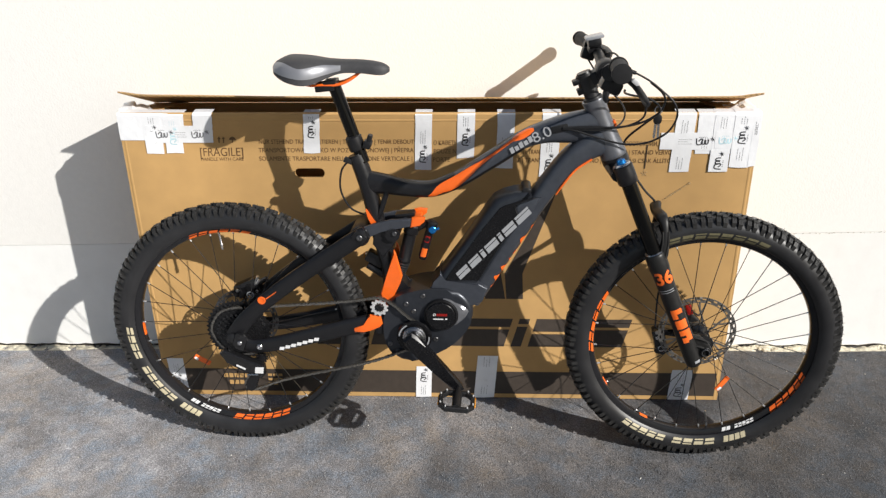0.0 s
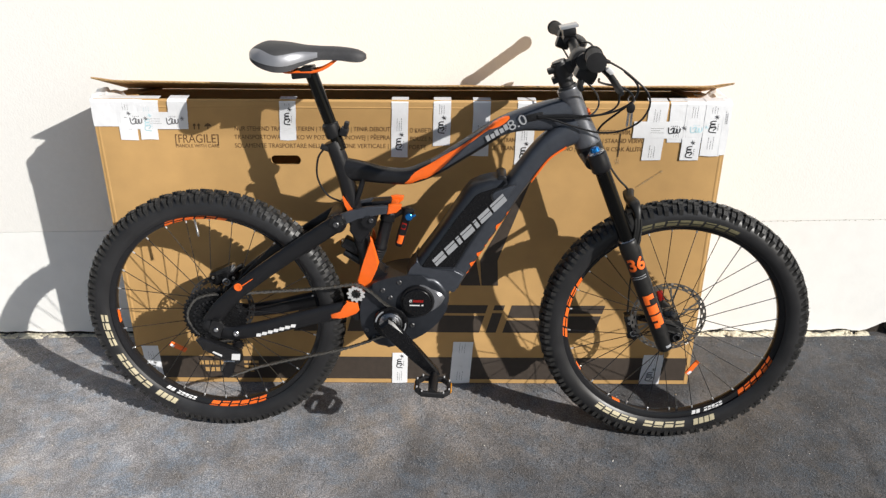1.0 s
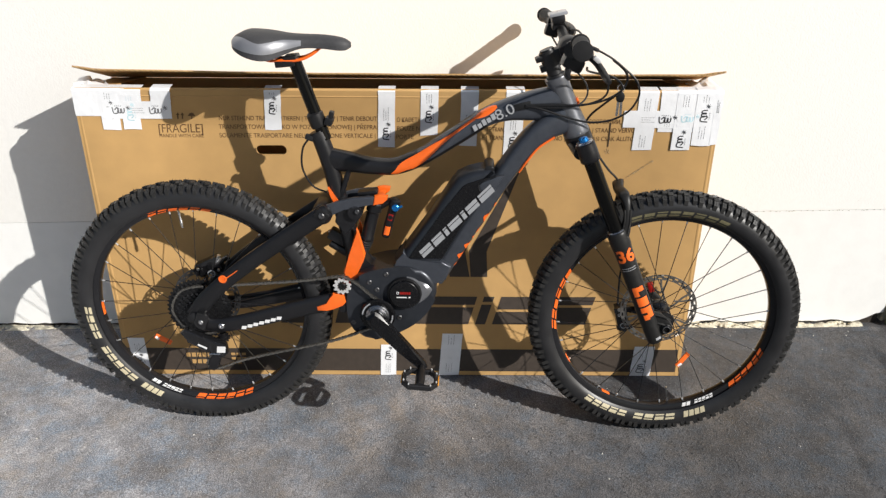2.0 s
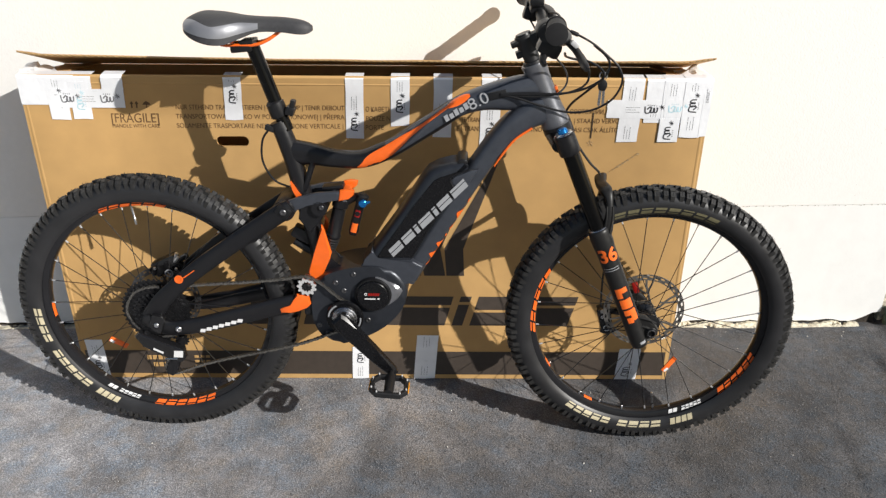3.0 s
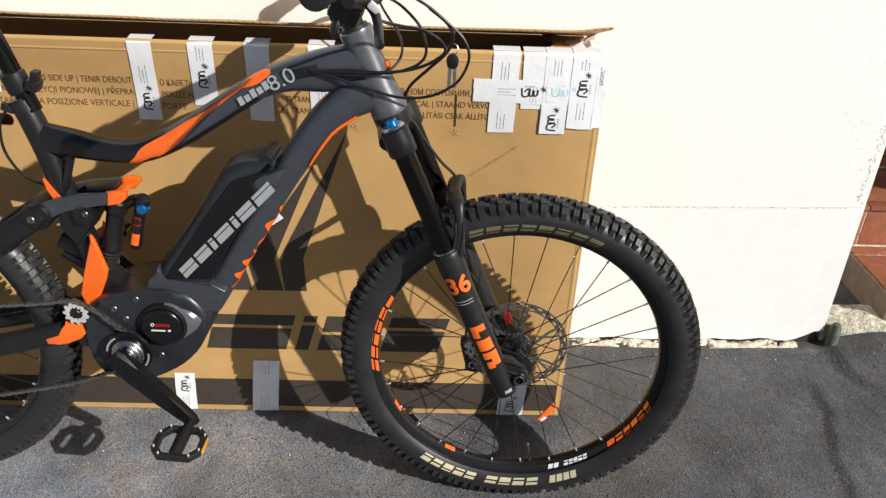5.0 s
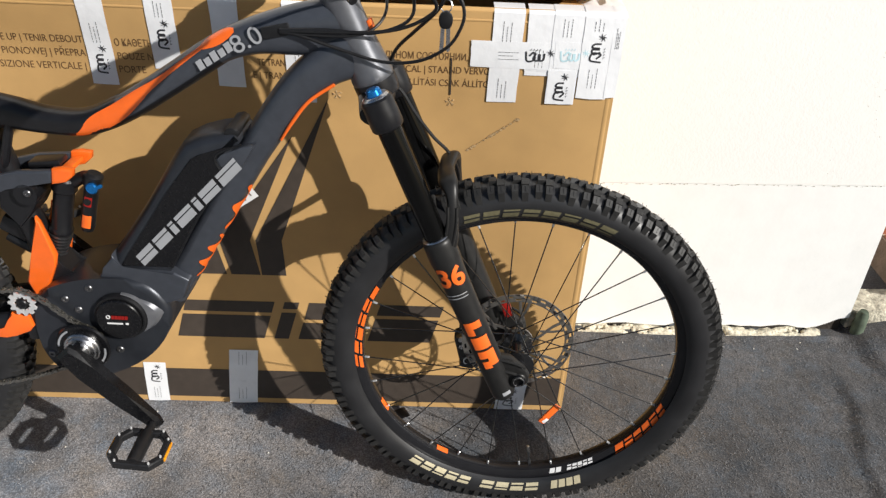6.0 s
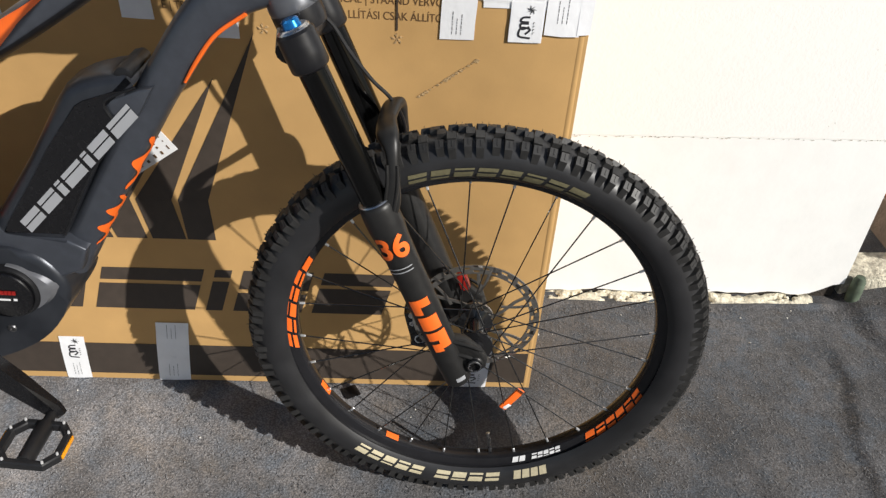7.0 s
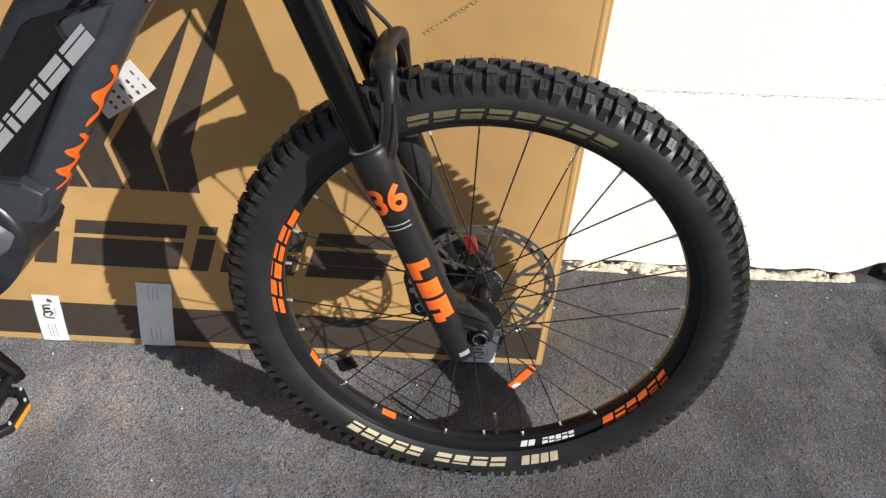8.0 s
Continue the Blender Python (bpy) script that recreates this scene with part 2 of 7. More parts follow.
def tube(bm, rows, seg=14, steps=6, a0=0.0, a1=360.0, grow=0.0, caps=True, power=1.0):
    """Sweeps an ellipse along rows (x, y, z, half width[, half height]). a0, a1: the sector that is skinned (0 is the near side, 90 up)."""
    rows = [tuple(r) + ((r[3],) if len(r) == 4 else ()) for r in rows]
    pts = curve_points(rows, steps)
    full = a1 - a0 >= 359.9
    rings = []
    for i, p in enumerate(pts):
        t = Vector(pts[min(i + 1, len(pts) - 1)][:3]) - Vector(pts[max(i - 1, 0)][:3])
        t.normalize()
        if i == 0:
            side = Vector((0, -1, 0)) if abs(t.y) < 0.9 else Vector((1, 0, 0))
        side = (side - t * side.dot(t)).normalized()
        up = side.cross(t).normalized()
        if i == 0 and up.z < -0.01:
            flip = -1
        elif i == 0:
            flip = 1
        ring = []
        for k in range(seg if full else seg + 1):
            a = radians(a0 + (a1 - a0) * k / seg)
            c, s = math.cos(a), math.sin(a)
            if power != 1.0:
                c, s = math.copysign(abs(c) ** power, c), math.copysign(abs(s) ** power, s)
            ring.append(bm.verts.new(Vector(p[:3]) + side * c * (p[3] + grow) + up * flip * s * (p[4] + grow)))
        rings.append(ring)
    n = seg if full else seg
    for a, b in zip(rings, rings[1:]):
        for k in range(n):
            k2 = (k + 1) % len(a)
            bm.faces.new((a[k], a[k2], b[k2], b[k]))
    if caps and full:
        bm.faces.new(rings[0][::-1])
        bm.faces.new(rings[-1])
    return bm


def lathe(bm, profile, centre=(0, 0, 0), axis="y", seg=32, m=None):
    """Turns a profile of (radius, place along the axis) round the axis."""
    rings = []
    for r, h in profile:
        ring = []
        for k in range(seg):
            a = 2 * math.pi * k / seg
            c, s = r * math.cos(a), r * math.sin(a)
            v = Vector((c, h, s)) if axis == "y" else Vector((c, s, h)) if axis == "z" else Vector((h, c, s))
            v = (m @ v) if m is not None else v + Vector(centre)
            ring.append(bm.verts.new(v))
        rings.append(ring)
    for a, b in zip(rings, rings[1:]):
        for k in range(seg):
            bm.faces.new((a[k], a[(k + 1) % seg], b[(k + 1) % seg], b[k]))
    if profile[0][0] > 1e-5 and profile[0] != profile[-1]:
        bm.faces.new(rings[0][::-1])
        bm.faces.new(rings[-1])
    bmesh.ops.remove_doubles(bm, verts=bm.verts, dist=1e-6)
    return bm


def block(bm, size, m=None, bevel=0.0):
    """A box of that size about the origin of m, with softened edges."""
    made = bmesh.ops.create_cube(bm, size=1, matrix=(m or Matrix()) @ Matrix.Diagonal((*size, 1)))
    if bevel:
        edges = list({e for v in made["verts"] for e in v.link_edges})
        bmesh.ops.bevel(bm, geom=edges, offset=bevel, segments=2, affect="EDGES", profile=0.6)
    return bm


def prism(bm, outline, y0, y1, bevel=0.0, segments=3, m=None):
    """Extrudes an outline of (x, z) from y0 to y1, its rim rounded."""
    va = [bm.verts.new((x, y0, z)) for x, z in outline]
    vb = [bm.verts.new((x, y1, z)) for x, z in outline]
    n = len(va)
    bm.faces.new(va)
    bm.faces.new(vb[::-1])
    for k in range(n):
        bm.faces.new((va[k], vb[k], vb[(k + 1) % n], va[(k + 1) % n]))
    if bevel:
        ring = [e for e in bm.edges if e.verts[0] in va and e.verts[1] in va or e.verts[0] in vb and e.verts[1] in vb]
        bmesh.ops.bevel(bm, geom=ring, offset=bevel, segments=segments, affect="EDGES", profile=0.5)
        if bevel >= 0.004:
            flat = [f for f in bm.faces if len(f.verts) > 4 and abs(f.normal.y) > 0.99]
            bmesh.ops.inset_individual(bm, faces=flat, thickness=0.0008)
    if m is not None:
        bmesh.ops.transform(bm, matrix=m, verts=list(bm.verts))
    return bm


def round_outline(pts, steps=5):
    """A closed smooth outline through the points."""
    p = [np.array(a, float) for a in pts]
    n, out = len(p), []
    for i in range(n):
        a, b, c, d = p[i - 1], p[i], p[(i + 1) % n], p[(i + 2) % n]
        for k in range(steps):
            t = k / steps
            out.append(tuple(0.5 * (2 * b + (c - a) * t + (2 * a - 5 * b + 4 * c - d) * t * t + (3 * b - a - 3 * c + d) * t ** 3)))
    return out


def sheet(bm, outline, y, thick=0.0008):
    """A thin printed or stuck-on shape, (x, z) outline facing -y."""
    return prism(bm, outline, y - thick, y)


def slanted(x, z, w, h, lean=0.25):
    return [(x, z), (x + w, z), (x + w + lean * h, z + h), (x + lean * h, z + h)]


def window_block(bm, x, z, w, h, cut, lean, y):
    """One block of an unlettered mark, slanted, split into slabs by thin slits. cut: how many slits."""
    edges = ((0, 1), (0, 0.72, 0.82, 1), (0, 0.46, 0.55, 1), (0, 0.62, 0.71, 1))[cut]
    for c, d in zip(edges[::2], edges[1::2]):
        sheet(bm, slanted(x + lean * h * c, z + h * c, w, h * (d - c), lean), y, 0.0005)
    return bm


def glyphs(body, size, bold=0.0):
    """Vertices and faces of a line of writing in the built-in font, flat in x and z."""
    data = bpy.data.curves.new("writing", "FONT")
    data.body, data.size, data.offset = body, size, bold
    ob = new("writing", data)
    mesh = bpy.data.meshes.new_from_object(ob.evaluated_get(bpy.context.evaluated_depsgraph_get()))
    bm = bmesh.new()
    bm.from_mesh(mesh)
    bpy.data.objects.remove(ob)
    bpy.data.curves.remove(data)
    bpy.data.meshes.remove(mesh)
    return bm


def writing(name, body, x0, x1, z0, cap, y, material, parent, label=""):
    """Writing on an upright face that looks to -y, from x0 to x1, on the baseline z0, with capitals of that height."""
    bm = glyphs(body, 1.0)
    xs = [v.co.x for v in bm.verts]
    lo, hi = min(xs), max(xs)
    for v in bm.verts:
        v.co = Vector((x0 + (v.co.x - lo) / (hi - lo) * (x1 - x0), y, z0 + v.co.y / 0.73 * cap))
    return part(name, bm, material, parent, label)


def tube_patch(bm, rows, seg=8, steps=6, grow=0.0012, power=0.8):
    """A skin on part of a swept ellipse: rows (x, y, z, half width, half height, first angle, last angle)."""
    pts, rings = curve_points(rows, steps), []
    for i, p in enumerate(pts):
        t = (Vector(pts[min(i + 1, len(pts) - 1)][:3]) - Vector(pts[max(i - 1, 0)][:3])).normalized()
        side = Vector((0, -1, 0))
        side = (side - t * side.dot(t)).normalized()
        up = side.cross(t).normalized()
        if up.z < 0:
            up = -up
        ring = []
        for k in range(seg + 1):
            a = radians(p[5] + (p[6] - p[5]) * k / seg)
            c, s = math.cos(a), math.sin(a)
            c, s = math.copysign(abs(c) ** power, c), math.copysign(abs(s) ** power, s)
            ring.append(bm.verts.new(Vector(p[:3]) + side * c * (p[3] + grow) + up * s * (p[4] + grow)))
        rings.append(ring)
    for a, b in zip(rings, rings[1:]):
        for k in range(seg):
            bm.faces.new((a[k], a[k + 1], b[k + 1], b[k]))
    return bm


def ribbon(bm, pts, width, y, thick=0.0003, steps=5):
    """A curved printed stroke on an upright face that looks to -y."""
    p = curve_points(pts, steps)
    left, right = [], []
    for i, q in enumerate(p):
        d = np.array(p[min(i + 1, len(p) - 1)]) - np.array(p[max(i - 1, 0)])
        d = d / (np.linalg.norm(d) + 1e-9)
        left.append((q[0] - d[1] * width / 2, q[1] + d[0] * width / 2))
        right.append((q[0] + d[1] * width / 2, q[1] - d[0] * width / 2))
    va, vb = [bm.verts.new((x, y, z)) for x, z in left], [bm.verts.new((x, y, z)) for x, z in right]
    for i in range(len(va) - 1):
        bm.faces.new((va[i], va[i + 1], vb[i + 1], vb[i]))


# ---- the setting ----
def smoothstep(a, b, x):
    t = min(1, max(0, (x - a) / (b - a)))
    return t * t * (3 - 2 * t)


def ground_height(x, y):
    """The carpet lies flat; it climbs a low slab beside the stairs, folds in three places and curls up along the wall."""
    near = smoothstep(-3, -2.4, -abs(x))
    foot = 1.527 + 2.3 * min(0.35, max(0.0, 0.25 - y)) ** 2 + 0.006 * math.sin(31 * y)
    inside = smoothstep(-0.7, 0.02, y) if y < 0.3 else 1.0
    sharp = 0.050 + 0.10 * smoothstep(0.12, -0.12, y)
    h = 0.017 * smoothstep(foot, foot + sharp, x) * inside
    h += 0.024 * smoothstep(0.17, 0.315, y) * smoothstep(1.55, 1.71, x) * smoothstep(2.35, 2.1, x)
    d = x - (1.413 + 0.20 * y + 0.008 * math.sin(23 * y + 1) + 0.004 * math.sin(61 * y))
    h += 0.0115 * smoothstep(-0.006, 0.024, d) * smoothstep(0.17, 0.022, d) * smoothstep(0.20, 0.05, y) * smoothstep(-1.0, -0.35, y)
    h += 0.008 * math.exp(-((y - 0.282 + 0.0145 * (1.54 - x) + 0.006 * math.sin(7 * x)) / 0.009) ** 2) * smoothstep(1.53, 1.49, x) * near
    d = x - (1.160 + 0.010 * math.sin(19 * y))
    h += 0.0045 * smoothstep(-0.006, 0.022, d) * smoothstep(0.12, 0.022, d) * smoothstep(-0.17, -0.26, y) * smoothstep(-0.62, -0.45, y)
    ripple = 0.003 * noise.noise(Vector((x * 3, y * 3, 0))) + 0.0016 * noise.noise(Vector((x * 14, y * 14, 2)))
    # the ground falls away gently from the wall
    fall = -0.027 * smoothstep(0.02, -0.40, y)
    return h + fall + min(0, ripple) * near


def carpet_fibres():
    """Loose curled fibres matted on the carpet, in one mesh."""
    r = np.random.default_rng(8)
    verts, faces = [], []
    for i in range(52000):
        x = r.uniform(-1.75, 2.0)
        y = 0.275 - 0.0145 * max(0.0, 1.54 - x) - 1.15 * r.random() ** 1.25
        if BOX_L < x < BOX_R and y > -0.004:
            continue
        a, ln, w, bend = r.uniform(0, 6.283), r.uniform(0.004, 0.011), r.uniform(0.00035, 0.0007), r.uniform(-0.9, 0.9)
        z = ground_height(x, y) + 0.0004
        lift = r.uniform(0.0006, 0.0028)
        k = len(verts)
        px, py = x, y
        for s, up in ((0, 0.0), (1, lift), (2, 0.3 * lift)):
            c, n = math.cos(a + bend * s), math.sin(a + bend * s)
            if s:
                px, py = px + c * ln / 2, py + n * ln / 2
            verts += [(px - n * w, py + c * w, z + up), (px + n * w, py - c * w, z + up)]
        faces += [(k, k + 1, k + 3, k + 2), (k + 2, k + 3, k + 5, k + 4)]
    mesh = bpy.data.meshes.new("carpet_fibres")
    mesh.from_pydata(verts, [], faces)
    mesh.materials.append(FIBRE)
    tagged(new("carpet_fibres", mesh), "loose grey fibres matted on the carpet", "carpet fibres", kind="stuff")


def build_ground():
    xs = [-400, -60, -12, -5, -3] + [-2.2 + 0.025 * i for i in range(134)] + [1.14 + 0.0085 * i for i in range(26)] + [1.36 + 0.008 * i for i in range(50)] + [1.77 + 0.025 * i for i in range(34)] + [3, 5, 12, 60, 400]
    ys = [-400, -60, -12, -5, -3, -2] + [-1.2 + 0.025 * i for i in range(32)] + [-0.4 + 0.0125 * i for i in range(52)] + [0.25 + 0.005 * i for i in range(13)] + [0.33, 0.45, 0.8, 2, 5, 12, 60, 400]
    bm = bmesh.new()
    rows = [[bm.verts.new((x, y, ground_height(x, y) if abs(x) < 20 and abs(y) < 20 else -0.027 * smoothstep(0.02, -0.40, y))) for x in xs] for y in ys]
    for a, b in zip(rows, rows[1:]):
        for k in range(len(xs) - 1):
            bm.faces.new((a[k], a[k + 1], b[k + 1], b[k]))
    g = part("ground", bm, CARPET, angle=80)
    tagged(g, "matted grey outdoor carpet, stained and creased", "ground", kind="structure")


WALL_Y, WALL_END = 0.314, 1.54
WALL_SLOPE = 0.0145
# the wall runs slightly askew to the box, about its corner by the steps
WALL_TURN = Matrix.Translation((WALL_END, WALL_Y, 0)) @ Matrix.Rotation(math.atan(WALL_SLOPE), 4, "Z") @ Matrix.Translation((-WALL_END, -WALL_Y, 0))


def seam_height(x):
    """The joint between plinth and stucco rises gently towards the steps."""
    return 0.424 + 0.0158 * (x - 1.3)


def build_wall():
    bm = bmesh.new()
    prism(bm, [(-7.46, seam_height(-7.46) + 0.0004), (WALL_END, seam_height(WALL_END) + 0.0004), (WALL_END, 3.41), (-7.46, 3.41)], WALL_Y, WALL_Y + 0.34, 0.003, 2)
    w = part("wall_north", bm, PLASTER, basis=WALL_TURN)
    tagged(w, "sunlit cream stucco wall with fine pitted texture", "wall", kind="structure")
    # the painted plinth has a ragged lower edge that stops short of the ground
    r = random.Random(4)
    n = 150
    bm = bmesh.new()
    low = [(-2.2 + 3.74 * i / n, 0.014 + 0.007 * noise.noise(Vector((i * 0.31, 0, 5))) + r.uniform(-0.003, 0.003)) for i in range(n + 1)]
    low = [(x, z + 0.036 * smoothstep(1.46, 1.54, x)) for x, z in low]
    prism(bm, [(-7.46, 0.03)] + low + [(WALL_END, seam_height(WALL_END)), (-7.46, seam_height(-7.46))], WALL_Y + 0.001, WALL_Y + 0.34)
    p = part("wall_plinth", bm, PLINTH, basis=WALL_TURN)
    tagged(p, "white painted wall base with a chipped lower edge", "wall", kind="structure")
    # backing block whose dark colour paints the shade inside the gap
    bm = bmesh.new()
    prism(bm, [(-7.4, -0.05), (1.53, -0.05), (1.53, 0.06), (-7.4, 0.06)], WALL_Y + 0.012, WALL_Y + 0.3)
    f = part("wall_footing", bm, GAP_SHADE, basis=WALL_TURN)
    tagged(f, "footing behind the chipped wall base, coloured dark as shade", "wall footing", kind="structure")
    # crumbled mortar lumps fill most of the gap under the plinth
    bm = bmesh.new()
    rows = []
    for i in range(620):
        x = -2.2 + 0.006 * i
        full = smoothstep(1.50, 1.46, x)
        row = []
        for k, y in enumerate((0.2825, 0.287, 0.292, 0.298, 0.305, 0.313, 0.322)):
            a = noise.noise(Vector((x * 22, y * 40, 3))) + 0.6 * noise.noise(Vector((x * 75, y * 90, 9)))
            z = -0.012 if k == 0 else 0.006 + 0.007 * a + 0.0018 * k * noise.noise(Vector((x * 8, 1, 7)))
            if a < -0.28 and k:
                z = -0.006
            z *= 0.45 + 0.55 * smoothstep(-0.7, 0.6, x)
            row.append(bm.verts.new((x, y + 0.003 * noise.noise(Vector((x * 30, 2, k))), z * full - 0.01 * (1 - full))))
        rows.append(row)
    for a, b in zip(rows, rows[1:]):
        for k in range(6):
            bm.faces.new((a[k], a[k + 1], b[k + 1], b[k]))
    tagged(part("wall_mortar", bm, MORTAR, angle=28, basis=WALL_TURN), "crumbling cream mortar lumps along the wall foot", "mortar", kind="structure")
    # a broken crack along the seam above the plinth
    bm = bmesh.new()
    x = 0.80
    while x < 1.50:
        s = r.uniform(0.001, 0.0045)
        z = seam_height(x) + r.uniform(-0.002, 0.0008)
        sheet(bm, [(x - s, z), (x, z - 0.0009), (x + s, z + r.uniform(-0.0004, 0.0006)), (x + s * 0.2, z + r.uniform(0.0006, 0.0016))], WALL_Y - 0.0002, 0.0006)
        x += s + r.uniform(0.002, 0.02)
    tagged(part("wall_crack", bm, PIT, basis=WALL_TURN), "thin broken crack along the seam of the wall", "wall damage", kind="stuff")
    # a chain of short strokes follows the corner, with a sparse scatter of pits beside it
    bm = bmesh.new()

    def pit(x, z, wide, tall, tilt):
        o = [(x + wide * c + tilt * tall * d, z + tall * d) for c, d in ((-1, -0.2), (0.1, -1), (1, 0.2), (-0.1, 1))]
        sheet(bm, o, WALL_Y - 0.0002, 0.0006)

    z = 0.44
    while z < 1.6:
        thick = noise.noise(Vector((z * 13, 4, 1)))
        for k in range(3 if thick > 0.1 else 2 if thick > -0.2 else 1):
            if r.random() < 0.72:
                pit(WALL_END - 0.021 + r.gauss(0, 0.0042) + 0.005 * noise.noise(Vector((z * 9, 0, 2))), z + r.uniform(0, 0.004), r.uniform(0.0004, 0.0010), r.uniform(0.0010, 0.0034), r.uniform(-0.1, 0.6))
        z += r.uniform(0.0025, 0.0085)
    for i in range(420):
        x, z = WALL_END - 0.03 - abs(r.gauss(0, 0.075)), r.uniform(0.44, 1.6)
        if noise.noise(Vector((x * 16, z * 9, 3))) > -0.1:
            pit(x, z, r.uniform(0.0003, 0.0007), r.uniform(0.0005, 0.0019), r.uniform(-0.3, 0.5))
    c = part("wall_chips", bm, PIT, basis=WALL_TURN)
    tagged(c, "small grey pits in the stucco near its corner", "wall damage", kind="stuff")


def build_stairs():
    """Terracotta steps in a recess behind the wall's corner, on a cement footing."""
    stairs = new("staircase")
    tagged(stairs, "red terracotta tiled outdoor steps in a recess", "stairs", kind="structure")
    bm = bmesh.new()
    r = random.Random(9)
    edge = [(1.545 + 1.9 * i / 40, 0.066 + r.uniform(-0.007, 0.007)) for i in range(41)]
    prism(bm, [(1.545, -0.05)] + edge + [(3.45, -0.05)], 0.325, 0.42, 0.004, 1)
    part("cement_footing", bm, MORTAR, stairs, "crumbling pale cement footing under the steps")
    bm = bmesh.new()
    block(bm, (1.75, 0.295, 0.137), pose(1.730 + 0.875, 0.349 + 0.1475, 0.137 / 2))
    block(bm, (2.6, 0.32, 0.275), pose(1.561 + 1.3, 0.642 + 0.16, 0.275 / 2))
    block(bm, (2.6, 1.6, 0.452), pose(1.561 + 1.3, 0.932 + 0.8, 0.452 / 2))
    part("step_core", bm, MORTAR, stairs, "pale mortar bed and joints of the steps")
    # brown fill and cheek; shade on the step's side is worked into their colour
    bm = bmesh.new()
    block(bm, (0.19, 0.23, 0.06), pose(1.645, 0.53, -0.012))
    block(bm, (0.008, 0.288, 0.135), pose(1.726, 0.350 + 0.144, 0.0675))
    part("side_fill", bm, SHADED_CONCRETE, stairs, "rough brown cement beside the lowest step, darkened as shade")
    shapes = {}

    def tile(size, m):
        if size not in shapes:
            shapes[size] = part("tile", block(bmesh.new(), size, None, 0.0022), TILE, stairs, basis=m)
        else:
            share("tile", shapes[size], stairs, m)

    for x0, y0, y1, zlow, z in ((1.728, 0.347, 0.640, 0.062, 0.140), (1.56, 0.640, 0.930, 0.140, 0.278), (1.56, 0.930, 1.6, 0.278, 0.455)):
        for i in range(8):
            w = 0.196
            x = x0 + 0.1 + 0.2 * i
            tile((w, 0.012, round(z - zlow - 0.022, 3)), pose(x, y0 + 0.006, (z + zlow) / 2 - 0.008))
            tile((w, 0.045, 0.014), pose(x, y0 + 0.013, z - 0.007))
            tile((w, 0.196, 0.012), pose(x, y0 + 0.038 + 0.1, z - 0.007))
            if y1 - y0 > 0.25:
                rest = min(0.2, y1 - y0 - 0.238 - 0.004)
                tile((w, round(rest, 3), 0.012), pose(x, y0 + 0.24 + rest / 2, z - 0.007))
            for k in range(5 if y1 > 1.5 else 0):
                tile((w, 0.196, 0.012), pose(x, y0 + 0.542 + 0.2 * k, z - 0.007))
    # pale plaster drops on the tiles
    bm = bmesh.new()
    for i in range(46):
        k = r.randrange(3)
        y0, z = ((0.347, 0.140), (0.640, 0.278), (0.930, 0.455))[k]
        x, q = r.uniform(1.60 + 0.16 * (k == 0), 2.15), r.uniform(0.0012, 0.0032) * (1.8 if i % 9 == 0 else 1)
        at = (x, y0 + r.uniform(0.02, 0.27), z - 0.001) if i % 3 else (x, y0, z - r.uniform(0.035, 0.1 if k else 0.06))
        bmesh.ops.create_icosphere(bm, subdivisions=1, radius=1, matrix=Matrix.Translation(at) @ Matrix.Diagonal((q, q * (1 if i % 3 else 0.4), q * (0.4 if i % 3 else 1), 1)))
    tagged(part("plaster_drops", bm, MORTAR), "pale dried plaster drops on the terracotta steps", "plaster drops", kind="stuff")
    # recess walls
    bm = bmesh.new()
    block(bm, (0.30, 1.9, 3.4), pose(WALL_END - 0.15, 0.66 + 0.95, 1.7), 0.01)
    tagged(part("wall_return", bm, RECESS_SHADE), "side wall of the stair recess, coloured dark as shade", "wall", kind="structure")
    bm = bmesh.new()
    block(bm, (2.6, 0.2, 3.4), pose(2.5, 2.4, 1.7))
    tagged(part("wall_recess", bm, BACK_SHADE), "back wall of the stair recess, coloured dark as shade", "wall", kind="structure")
    # added out of view; its edge is set to throw a shadow on the steps
    bm = bmesh.new()
    block(bm, (2.4, 0.34, 3.4), pose(2.44 + 1.2, WALL_Y + 0.17, 1.7), 0.01)
    tagged(part("wall_east", bm, PLASTER), "unseen stucco wall added beyond the steps to shade them", "wall", kind="structure")
    # unseen block, added low over the recess to hold back skylight
    bm = bmesh.new()
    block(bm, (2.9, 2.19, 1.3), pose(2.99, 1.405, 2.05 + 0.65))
    tagged(part("ceiling", bm, RECESS_SHADE), "unseen plain block added over the stair recess to keep out skylight", "ceiling", kind="structure")
    # a weathered green pipe stub at the corner
    bm = bmesh.new()
    lathe(bm, [(0.015, -0.01), (0.0165, 0.03), (0.015, 0.064), (0.010, 0.077), (0.0001, 0.079)], (1.566, 0.304, 0.0), "z", 14)
    tagged(part("pipe_stub", bm, surface("weathered green paint", (0.10, 0.13, 0.09), 0.8, vary=0.4, scale=60)), "weathered green pipe stub at the wall corner", "pipe")


# ---- the carton ----
BOX_L, BOX_R, BOX_T, BOX_D, BACK_T = -0.922, 0.761, 0.880, 0.26, 0.850


